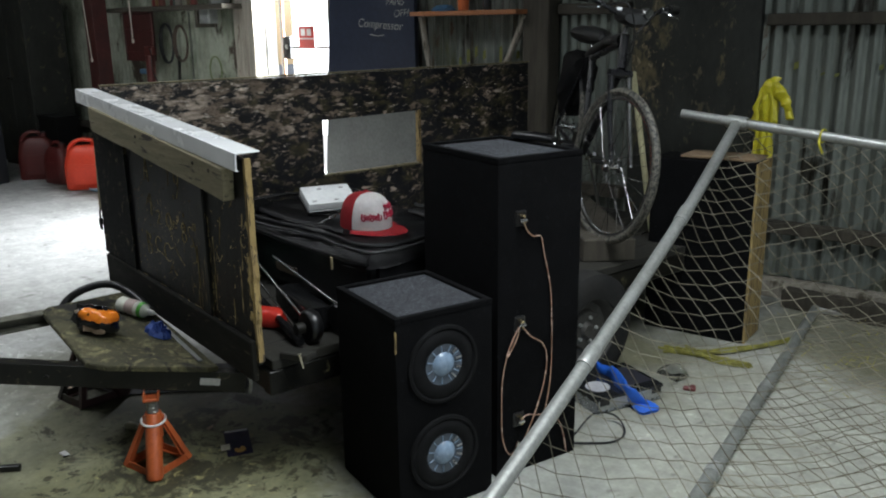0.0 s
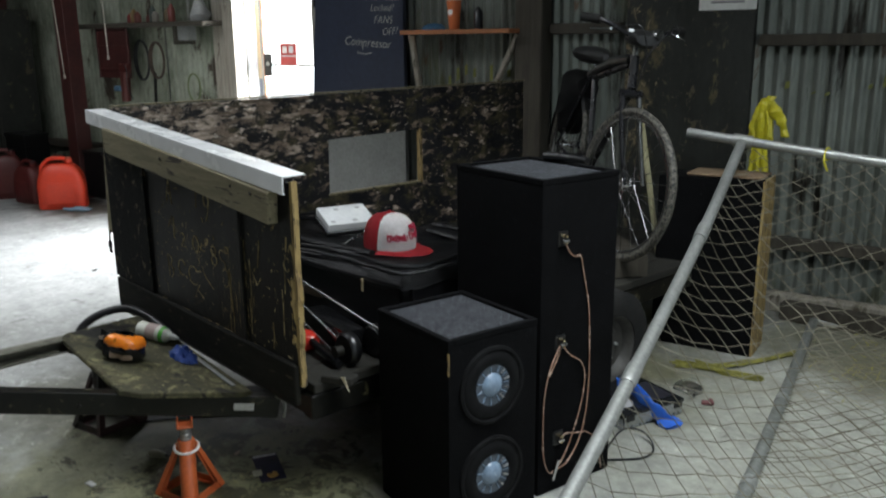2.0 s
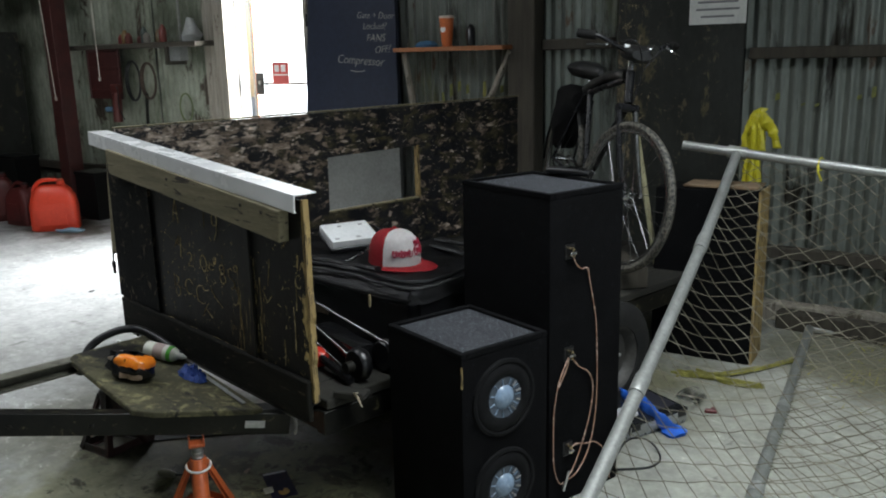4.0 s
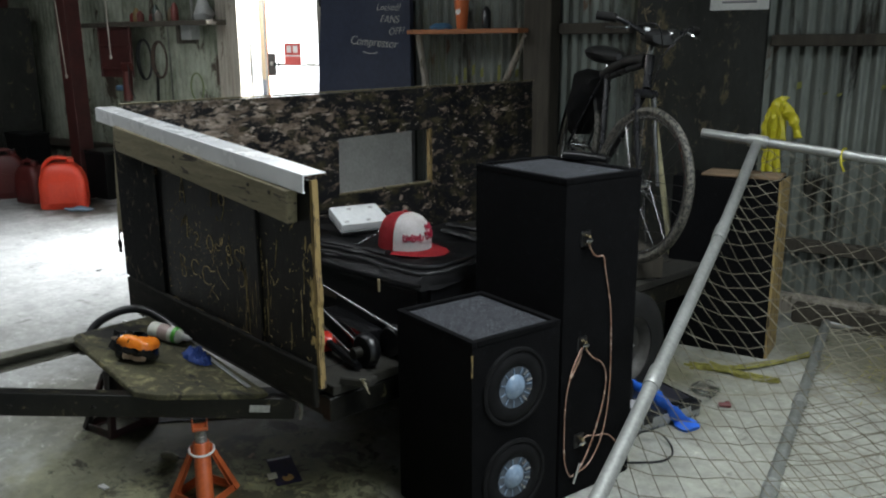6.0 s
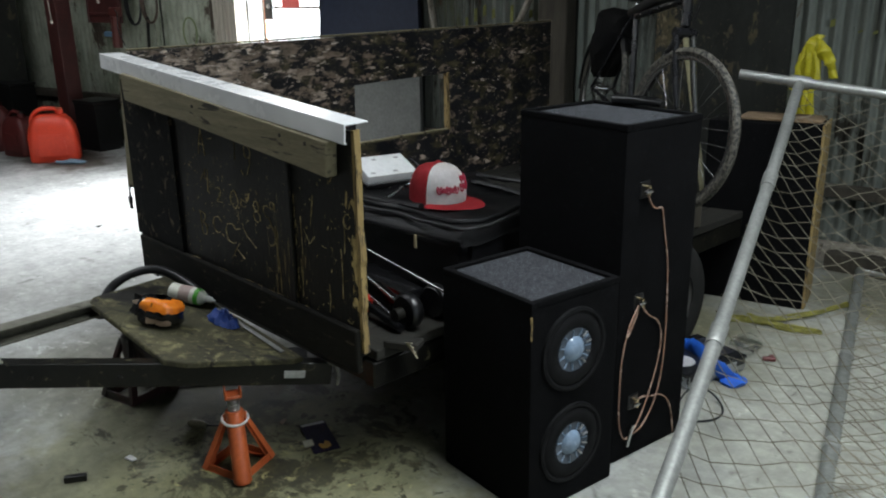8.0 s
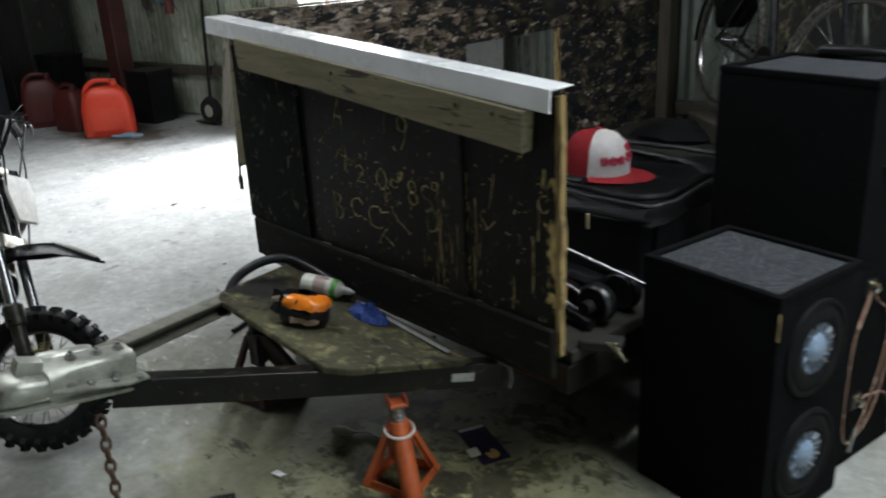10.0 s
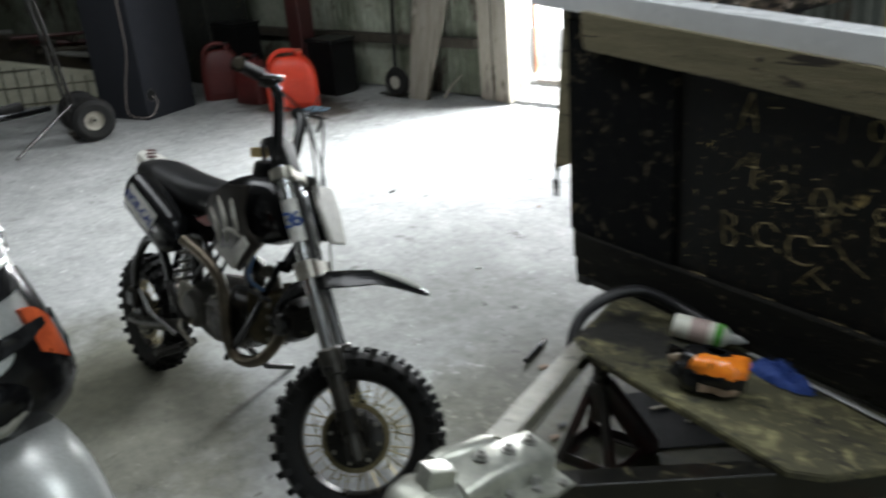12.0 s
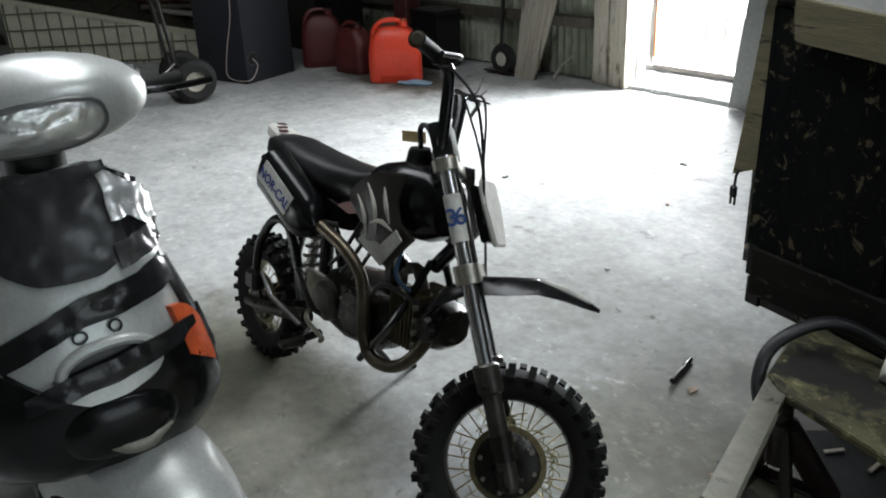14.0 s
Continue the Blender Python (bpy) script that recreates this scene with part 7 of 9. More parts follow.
        part("side_panel", prism([(0.54, 0.685), (0.64, 0.725), (0.68, 0.70), (0.60, 0.675)], 0.008, Matrix.Translation((0, 0.095 * s + 0.004, 0)) @ Matrix.Rotation(radians(90), 4, "X")), plain("faded_red_panel", (0.20, 0.045, 0.035), 0.4) if s < 0 else M_WHITEPL, t)
    part("kickstand", tube([(0.46, 0.06, 0.26), (0.43, 0.20, 0.10), (0.41, 0.318, 0.0575)], [0.011, 0.011, 0.010], 8), M_BLACKSTEEL, t, smooth=True)
    part("chain_guard", tube([(0.02, 0.10, 0.29), (0.35, 0.095, 0.36)], 0.010, 8, ru=1.6), M_BLACKSTEEL, t)
    part("sprocket", lathe([(0.05, -0.003), (0.085, -0.003), (0.085, 0.003), (0.05, 0.003)], 30, Matrix.Translation((0, 0.062, 0.212)) @ Matrix.Rotation(radians(90), 4, "X"), closed=True), M_ENGINE, t)
    part("brake_caliper", box((0.02, -0.075, 0.29), (0.07, 0.045, 0.07), 0.012), M_ENGINE, t)
    part("rear_brake_arm", tube([(0.38, -0.10, 0.27), (0.20, -0.11, 0.30), (0.10, -0.09, 0.34)], 0.008, 8), M_ENGINE, t)
    return t


dirt_bike()


# ---- silver scooter patched with black tape ----
M_SILVER = surf("silver_scooter_paint", (0.63, 0.645, 0.62), 0.34, 0.35, alt=(0.58, 0.585, 0.56), scale=5, fine=140, bump=0.03, coat=0.15)
M_TAPE = surf("wrinkled_black_tape", (0.012, 0.012, 0.0125), 0.24, alt=(0.014, 0.014, 0.015), scale=8, fine=30, bump=0.7, bump_scale=22, rough_var=0.06)
M_DUSTTAPE = surf("dusty_black_tape", (0.040, 0.040, 0.041), 0.32, alt=(0.018, 0.018, 0.019), scale=7, fine=60, bump=0.45, bump_scale=16, chips=(0.13, 0.13, 0.13), chip_scale=34, chip_at=0.64)
M_GREYTAPE = surf("smeared_grey_tape", (0.10, 0.10, 0.10), 0.22, alt=(0.03, 0.03, 0.03), scale=14, fine=40, spread=0.08, bump=0.9, bump_scale=30)
M_TAPEGLARE = surf("crinkled_tape_glare", (0.74, 0.75, 0.75), 0.3, 0.45, alt=(0.50, 0.50, 0.50), scale=10, fine=50, bump=0.8, bump_scale=26)
M_REFLECT = surf("faceted_reflector", (0.92, 0.92, 0.90), 0.22, 0.85, alt=(0.75, 0.75, 0.72), scale=20, fine=40, bump=0.7, bump_scale=60)
M_AMBER = surf("amber_lens", (0.62, 0.11, 0.035), 0.12, alt=(0.42, 0.07, 0.03), scale=22, fine=70, bump=0.12)


def scooter():
    t = thing("scooter", pose(-3.42, -0.10, 0, 0, 0, 4), "silver motor scooter with a front patched in black tape", "scooter")
    keys = [(0.50, 0.16, 0.15, 0.08), (0.54, 0.215, 0.195, 0.12), (0.60, 0.245, 0.220, 0.15), (0.67, 0.245, 0.218, 0.15), (0.76, 0.225, 0.200, 0.14), (0.86, 0.195, 0.170, 0.13), (0.95, 0.155, 0.156, 0.12), (1.01, 0.12, 0.164, 0.11), (1.05, 0.085, 0.155, 0.08)]

    def prof(z):
        """Front reach, half width and depth of the front panel at a height."""
        for a, b in zip(keys, keys[1:]):
            if z <= b[0]:
                k = (z - a[0]) / (b[0] - a[0])
                k = max(0, k)
                return [a[i] + (b[i] - a[i]) * k for i in (1, 2, 3)]
        return list(keys[-1][1:])

    def skin_at(th, z, off=0.0):
        f, w, dp = prof(z)
        c, s = math.cos(th), math.sin(th)
        cc, ss = math.copysign(abs(c) ** 0.75, c), math.copysign(abs(s) ** 0.85, s)
        return Vector((f - dp * 1.15 + dp * 1.15 * cc + off * c, w * ss + off * s, z))

    def patch(z0, z1, t0, t1, off, nz=8, nt=20, wrinkle=0.0, thick=0.003):
        """A skin on the front panel between heights z0(th), z1(th) and angles t0..t1 degrees."""
        bm = bmesh.new()
        grids = []
        for o in (off, off - thick):
            g = []
            for i in range(nt + 1):
                th = radians(t0 + (t1 - t0) * i / nt)
                row = []
                for j in range(nz + 1):
                    a, b = z0(math.degrees(th)), z1(math.degrees(th))
                    z = a + (b - a) * j / nz
                    wr = wrinkle * noise.noise(Vector((th * 7, z * 40, off * 50)))
                    row.append(bm.verts.new(skin_at(th, z, o + wr)))
                g.append(row)
            grids.append(g)
        for g, flip in zip(grids, (1, -1)):
            for i in range(nt):
                for j in range(nz):
                    bm.faces.new([g[i][j], g[i + 1][j], g[i + 1][j + 1], g[i][j + 1]][::flip])
        A, B = grids
        for i in range(nt):
            bm.faces.new((A[i][0], B[i][0], B[i + 1][0], A[i + 1][0]))
            bm.faces.new((A[i][nz], A[i + 1][nz], B[i + 1][nz], B[i][nz]))
        for j in range(nz):
            bm.faces.new((A[0][j], A[0][j + 1], B[0][j + 1], B[0][j]))
            bm.faces.new((A[nt][j], B[nt][j], B[nt][j + 1], A[nt][j + 1]))
        return bm
    con = lambda v: (lambda th: v)
    shield = part("front_shield", patch(con(0.50), lambda q: 1.05 - 0.0014 * max(0, abs(q) - 30), -88, 88, 0.0, 26, 36, thick=0.02), M_SILVER, t, "silver front shield", smooth=True)
    part("inner_shield", loft([(-0.14, 0, 0.74, 0.17, 0.24), (-0.06, 0, 0.75, 0.19, 0.26), (0.02, 0, 0.77, 0.15, 0.22)], 18, 3.0), M_PLASTIC_BLACK, t, smooth=True)
    part("tape_patch", patch(lambda q: 0.885 + 0.00006 * max(0, -q - 5) ** 1.8 if q < 12 else 0.885 + 0.0012 * (q - 12), con(1.052), -86, 34, 0.006, 14, 34, 0.006), M_DUSTTAPE, shield, "dusty wrinkled black tape", smooth=True)
    part("tape_patch", patch(lambda q: 0.885 + 0.0002 * (q - 20), lambda q: 0.925 + 0.0002 * (q - 20), 22, 84, 0.010, 8, 30, 0.004), M_GREYTAPE, shield, "smeared grey tape", smooth=True)
    part("tape_patch", patch(lambda q: 0.918 + 0.0002 * (q - 20), lambda q: 1.046 - 0.0014 * max(0, q - 30), 32, 82, 0.005, 12, 24, 0.008), M_TAPE, shield, "wrinkled black tape on the shoulder", smooth=True)
    # the door's highlight on glossy tape, laid on as a pale silver patch
    part("tape_patch", patch(lambda q: 0.945 - 0.0009 * (q - 50) + 0.006 * math.sin(q * 0.2), lambda q: 1.034 - 0.0014 * max(0, q - 30) + 0.004 * math.sin(q * 0.25), 24, 82, 0.014, 14, 30, 0.008), M_TAPEGLARE, shield, "pale silver glare painted on the crinkled tape", smooth=True)
    arc = lambda q: 0.838 + (0.0003 * q if q > 0 else 0.0013 * q)
    part("tape_patch", patch(lambda q: arc(q) - 0.024, lambda q: arc(q) + 0.024, -62, 60, 0.007, 6, 34, 0.007), M_TAPE, shield, "curved band of black tape", smooth=True)
    part("side_trim", patch(lambda q: 0.56, lambda q: 0.87 - 0.001 * abs(q - 62), 56, 88, 0.005, 6, 10), M_GLOSSBLACK, shield, "black side trim", smooth=True)
    part("indicator", patch(lambda q: 0.652 + 0.0022 * (64 - q), lambda q: 0.786 + 0.0004 * (64 - q) - 0.00016 * max(0, q - 48) ** 2, 41, 64, 0.013, 8, 12, thick=0.012), M_AMBER, shield, "amber indicator lens", smooth=True)
    part("indicator", patch(lambda q: 0.625 + 0.0020 * (76 + q), lambda q: 0.785 - 0.0012 * (76 + q), -76, -56, 0.013, 8, 12, thick=0.012), M_AMBER, shield, "amber indicator lens", smooth=True)
    nose_top = lambda q: 0.686 + 0.0022 * max(0, -q - 6) + 0.00007 * min(28, max(0, q)) ** 2
    part("nose", patch(con(0.505), nose_top, -86, 86, 0.011, 10, 40, 0.004, thick=0.012), M_GLOSSBLACK, shield, "glossy black lower nose", smooth=True)
    part("nose_bulge", loft([(0.17, 0.010, 0.622, 0.135, 0.078), (0.225, 0.010, 0.626, 0.116, 0.070), (0.262, 0.010, 0.632, 0.086, 0.054), (0.275, 0.010, 0.634, 0.046, 0.03)], 24, 2.2), M_GLOSSBLACK, shield, smooth=True)
    part("nose_trim", patch(lambda q: nose_top(q) + 0.002, lambda q: 0.717 + 0.0007 * q, -12, 25, 0.0165, 5, 24, thick=0.008), M_SILVER, shield, "silver nose trim", smooth=True)
    pts = [(0.2745 - 0.3 * (y - 0.02) ** 2 - (0.004 if abs(y - 0.03) > 0.03 else 0), y, 0.620 - 0.028 * math.cos((y - 0.03) / 0.062 * 1.4)) for y in [-0.03 + 0.12 * i / 14 for i in range(15)]]
    part("nose_trim", tube(pts, [0.003 + 0.009 * math.sin(math.pi * i / 14) for i in range(15)], 8, ru=0.5), surf("dull_gold_trim", (0.30, 0.29, 0.24), 0.4, 0.4), shield, smooth=True)
    # oval vent with a raised lip, half hidden by a band of tape, and two badge rings
    V0, VZ = 5, 0.738
    pts = [skin_at(radians(V0 + 19 * math.cos(q)), VZ + 0.040 * math.sin(q), 0.006) for q in [i * math.pi / 16 for i in range(32)]]
    part("vent_lip", tube(pts, 0.010, 8, True), M_SILVER, shield, smooth=True)
    part("vent", patch(lambda q: VZ - 0.036 * math.sqrt(max(0, 1 - ((q - V0) / 18.5) ** 2)), lambda q: VZ + 0.036 * math.sqrt(max(0, 1 - ((q - V0) / 18.5) ** 2)), V0 - 18.4, V0 + 18.4, 0.004, 5, 20), M_PLASTIC_BLACK, shield, "dark oval vent")
    part("tape_patch", patch(lambda q: 0.714 + 0.0007 * q, lambda q: 0.754 + 0.00075 * q - 0.00001 * q * q, -30, 52, 0.020, 8, 44, 0.006), M_TAPE, shield, "black tape across the vent", smooth=True)
    for q0, z in ((-4, 0.799), (9, 0.803)):
        pts = [skin_at(radians(q0 + 2.6 * math.cos(q)), z + 0.0095 * math.sin(q), 0.008) for q in [i * math.pi / 8 for i in range(16)]]
        part("badge_ring", tube(pts, 0.0022, 6, True), M_PLASTIC_BLACK, shield)
    # headlight cowl: a wide flattened egg with a clear lens set in its front
    C = Vector((0.045, 0.008, 1.158))
    wide = [(-0.162, 0.014, 0.012), (-0.154, 0.040, 0.030), (-0.135, 0.066, 0.050), (-0.10, 0.092, 0.068), (-0.05, 0.108, 0.080), (0, 0.112, 0.084), (0.05, 0.108, 0.080), (0.10, 0.092, 0.068), (0.135, 0.066, 0.050), (0.154, 0.040, 0.030), (0.162, 0.014, 0.012)]
    wide = [(y * (1.19 if y > 0 else 1.09), hw, hh * 0.97) for y, hw, hh in wide]
    bm = loft([(y, 0, 0, hw, hh) for y, hw, hh in wide], 28, 2.4)
    bmesh.ops.transform(bm, matrix=Matrix.Translation(C) @ Matrix.Rotation(radians(90), 4, "Z"), verts=bm.verts)
    cw = part("headlight_cowl", bm, M_SILVER, t, "rounded silver headlight cowl", smooth=True)
    def front_at(y, z, off):
        """A point on the front of the cowl, pushed out by off."""
        for a, b in zip(wide, wide[1:]):
            if y <= b[0]:
                break
        k = min(1, max(0, (y - a[0]) / (b[0] - a[0])))
        hw, hh = a[1] + (b[1] - a[1]) * k, a[2] + (b[2] - a[2]) * k
        return C + Vector((hw * max(0.0, 1 - min(1, abs(z) / hh) ** 2.4) ** (1 / 2.4) + off, y, z))

    def oval(f, i, n, off, bulge=0.0, wob=0.0):
        q = 2 * math.pi * i / n
        c, s = math.cos(q), math.sin(q)
        y, z = -0.004 + 0.104 * f * math.copysign(abs(c) ** 0.75, c), -0.022 + 0.042 * f * math.copysign(abs(s) ** 0.8, s) + 0.06 * 0.11 * f * c
        return front_at(y, z, off + bulge * (1 - f * f) + wob * noise.noise(Vector((y * 60, z * 60, 2))))

    def dish(off, bulge, wob=0.0, n=44, k=8):
        bm = bmesh.new()
        return skin(bm, [[bm.verts.new(oval(1 - j / k * 0.98, i, n, off, bulge, wob)) for i in range(n)] for j in range(k + 1)])
    part("lamp_bezel", tube([oval(1.0, i, 48, 0.001) for i in range(48)], 0.0055, 8, True), surf("grey_bezel", (0.12, 0.122, 0.12), 0.35, 0.3), cw, smooth=True)
    part("reflector", dish(0.002, 0.004, 0.006), M_REFLECT, cw, "bright faceted reflector", smooth=True)
    M_LENS = plain("clear_lamp_plastic", (0.9, 0.9, 0.9), 0.04)
    M_LENS.node_tree.nodes["Principled BSDF"].inputs["Alpha"].default_value = 0.14
    lens = part("lamp_lens", dish(0.006, 0.010), M_LENS, cw, "clear headlight lens", smooth=True)
    lens.visible_shadow = False
    part("steering_neck", tube([(0.02, 0, 1.0), (0.04, 0, 1.10)], 0.05, 14), M_PLASTIC_BLACK, t, smooth=True)
    for s in (-1, 1):
        g = part("handle_grip", tube([(0.02, 0.15 * s, 1.145), (-0.05, 0.29 * s, 1.145)], 0.015, 12), M_RUBBER, t, smooth=True)
        part("brake_lever", tube(smooth_line([(0.03, 0.17 * s, 1.15), (0.03, 0.24 * s, 1.145), (-0.01, 0.34 * s, 1.14)]), 0.007, 8), M_GLOSSBLACK, g, smooth=True)
        part("switch_box", box((-0.01, 0.185 * s, 1.17), (0.05, 0.045, 0.045), 0.01), M_PLASTIC_BLACK, g)
    # front mudguard and wheel
    bm = bmesh.new()
    rings = []
    for k in range(13):
        q = radians(25 + 130 * k / 12)
        w = 0.098 + 0.030 * math.sin(math.pi * k / 12)
        c = Vector((0.14 + 0.29 * math.cos(q), 0, 0.245 + 0.315 * math.sin(q)))
        o = Vector((math.cos(q), 0, math.sin(q)))
        rings.append([bm.verts.new(c + Vector((0, w * y, 0)) + o * z) for y, z in ((-1, -0.10), (-0.85, -0.035), (-0.5, -0.006), (0, 0.002), (0.5, -0.006), (0.85, -0.035), (1, -0.10), (0.8, -0.042), (0, -0.006), (-0.8, -0.042))])
    TURN = Matrix.Translation((0.06, 0, 0)) @ Matrix.Rotation(radians(22), 4, "Z") @ Matrix.Translation((-0.06, 0, 0))
    part("front_mudguard", skin(bm, rings), M_SILVER, t, "silver front mudguard", smooth=True, m=TURN)
    for x, n in ((0.14, "front_wheel"), (-1.08, "rear_wheel")):
        m = Matrix.Translation((x, 0, 0.22)) @ Matrix.Rotation(radians(90), 4, "X")
        ty = part(n, lathe([(0.13, -0.04), (0.18, -0.052), (0.21, -0.035), (0.22, 0), (0.21, 0.035), (0.18, 0.052), (0.13, 0.04)], 40, m, closed=True), M_RUBBER, t, smooth=True, m=TURN if x > 0 else None)
        part("rim", lathe([(0, -0.03), (0.04, -0.035), (0.05, -0.015), (0.12, -0.02), (0.132, -0.04), (0.132, 0.04), (0.12, 0.02), (0.05, 0.015), (0.04, 0.035), (0, 0.03)], 30, m), M_ALLOY, ty, smooth=True)
    for s in (-1, 1):
        part("fork_leg", tube([(0.14, 0.075 * s, 0.22), (0.08, 0.075 * s, 0.50)], 0.016, 10), M_BLACKSTEEL, t, smooth=True)
    # floorboard, body and seat behind
    part("floorboard", box((-0.33, 0, 0.29), (0.46, 0.28, 0.07), 0.02, seg=2), M_PLASTIC_BLACK, t, smooth=True)
    part("body", loft([(-1.32, 0, 0.62, 0.06, 0.05), (-1.25, 0, 0.58, 0.13, 0.13), (-1.0, 0, 0.53, 0.175, 0.20), (-0.7, 0, 0.49, 0.17, 0.22), (-0.55, 0, 0.46, 0.12, 0.18)], 20, 2.8), M_SILVER, t, "silver rear body", smooth=True)
    part("seat", loft([(-1.28, 0, 0.78, 0.09, 0.03), (-1.2, 0, 0.78, 0.13, 0.05), (-0.95, 0, 0.76, 0.145, 0.055), (-0.72, 0, 0.74, 0.13, 0.05), (-0.60, 0, 0.73, 0.07, 0.025)], 20, 3.0), M_VINYL, t, "black scooter seat", smooth=True)
    part("centre_stand", tube([(-0.62, 0.12, 0.26), (-0.70, 0.16, 0.012), (-0.70, -0.16, 0.012), (-0.62, -0.12, 0.26)], 0.012, 8), M_BLACKSTEEL, t)
    return t


scooter()


# ---- scratched scrawl and knocks on the front board ----
rnd = random.Random(7)
yf = 1.5992
M_SCRATCH = surf("bare_scratched_wood", (0.42, 0.34, 0.17), 0.8, alt=(0.17, 0.13, 0.055), scale=24, spread=0.05, amount=1.0)


def loop(x, z, rx, rz, q0=0, q1=360, lean=0.0, n=14):
    return [(x + rx * math.cos(radians(q0 + (q1 - q0) * i / n)) + lean * rz * math.sin(radians(q0 + (q1 - q0) * i / n)), z + rz * math.sin(radians(q0 + (q1 - q0) * i / n))) for i in range(n + 1)]


def scratch(lines, width, jitter=0.002):
    bm = bmesh.new()
    for pts in lines:
        tube([(x + rnd.uniform(-jitter, jitter), yf, z + rnd.uniform(-jitter, jitter)) for x, z in pts], [width * rnd.uniform(0.5, 1.3) for p in pts], 5, bm=bm)
    return bm


SCRAWL = [
    [[(-2.692, 0.934), (-2.680, 0.985), (-2.662, 1.029)], [(-2.662, 1.029), (-2.652, 0.985), (-2.647, 0.936)], [(-2.684, 0.975), (-2.650, 0.972)], [(-2.615, 1.0), (-2.585, 1.0)]],
    [[(-2.432, 1.008), (-2.438, 0.948)], loop(-2.354, 0.985, 0.020, 0.022, 20, 380), [(-2.334, 0.985), (-2.345, 0.945), (-2.362, 0.909)], [(-2.40, 0.915), (-2.39, 0.90)]],
    [[(-2.70, 0.83), (-2.675, 0.87)], [(-2.655, 0.885), (-2.668, 0.85), (-2.635, 0.85)], [(-2.640, 0.885), (-2.650, 0.80)], [(-2.615, 0.835), (-2.60, 0.838)]],
    [loop(-2.575, 0.815, 0.018, 0.016, 160, -40), [(-2.561, 0.805), (-2.592, 0.775), (-2.55, 0.778)]],
    [loop(-2.465, 0.805, 0.024, 0.030)], [loop(-2.405, 0.80, 0.018, 0.012, 30, 330)],
    [loop(-2.325, 0.805, 0.017, 0.017), loop(-2.322, 0.770, 0.020, 0.018)], [loop(-2.262, 0.80, 0.016, 0.020, 40, 260), loop(-2.256, 0.762, 0.018, 0.018, 100, -120)],
    [loop(-2.225, 0.825, 0.012, 0.012)],
    [[(-2.725, 0.72), (-2.720, 0.63)], loop(-2.712, 0.70, 0.022, 0.018, 90, -90), loop(-2.710, 0.655, 0.026, 0.024, 90, -90)],
    [loop(-2.60, 0.690, 0.032, 0.030, 30, 300)], [loop(-2.505, 0.675, 0.038, 0.036, 40, 320), [(-2.47, 0.70), (-2.44, 0.705)]],
    [[(-2.425, 0.715), (-2.40, 0.69), (-2.346, 0.655)]], [[(-2.51, 0.59), (-2.475, 0.625), (-2.43, 0.60)], [(-2.49, 0.615), (-2.46, 0.645)]],
    [loop(-2.245, 0.72, 0.026, 0.035, 110, -110)], [loop(-2.172, 0.748, 0.013, 0.011)], [loop(-1.822, 0.85, 0.016, 0.022, 60, 330)],
    [[(-1.99, 0.90), (-2.0, 0.86), (-2.01, 0.80)], [(-2.05, 0.78), (-2.02, 0.74), (-1.99, 0.77)]],
]
for lines in SCRAWL:
    for line in lines:
        wpart("scratch", scratch([line], 0.0020), M_SCRATCH, trailer, "scratched line in bare wood")
marks = []
for k in range(90):
    x, z = (rnd.uniform(-2.84, -2.22), rnd.uniform(0.55, 0.95)) if k % 2 else (rnd.uniform(-2.06, -1.80), rnd.uniform(0.50, 0.98))
    q = rnd.uniform(0, 3.14)
    d = rnd.uniform(0.004, 0.014)
    marks.append([(x, z), (x + d * math.cos(q), z + d * math.sin(q))])
for x in (-2.187, -2.093):
    for k in range(13):
        z = rnd.uniform(0.51, 0.87)
        marks.append([(x + rnd.uniform(-0.005, 0.005), z), (x + rnd.uniform(-0.005, 0.005), z + rnd.uniform(0.006, 0.03))])
for x, z, h in ((-2.205, 0.53, 0.10), (-2.215, 0.60, 0.16), (-2.228, 0.52, 0.07), (-2.076, 0.55, 0.13), (-2.066, 0.62, 0.20), (-1.93, 0.54, 0.09), (-1.86, 0.60, 0.16), (-1.84, 0.75, 0.10)):
    marks.append([(x, z), (x + 0.004, z + h * 0.5), (x + 0.001, z + h)])
for k in range(14):
    x = rnd.uniform(-2.85, -1.85)
    marks.append([(x, 0.521 + rnd.uniform(-0.002, 0.004)), (x + rnd.uniform(0.015, 0.06), 0.521 + rnd.uniform(-0.002, 0.004))])
wpart("knock_mark", scratch(marks, 0.0016), M_SCRATCH, trailer, "small knocks and scuffs in the paint", kind="stuff")
plug = thing("power_plug", (-3.345, 1.61, 0.69), "black two-pin plug hanging from the corner post", "plug")
wpart("plug_body", cube(tube([(-3.340, 1.612, 0.722), (-3.343, 1.60, 0.70), (-3.346, 1.60, 0.668)], 0.004, 8), (-3.347, 1.60, 0.652), (0.022, 0.015, 0.036), 0.005), M_PLASTIC_BLACK, plug)
for dx in (-0.007, 0.007):
    wpart("pin", box((-3.347 + dx, 1.60, 0.624), (0.003, 0.007, 0.022)), M_BLACKSTEEL, plug)


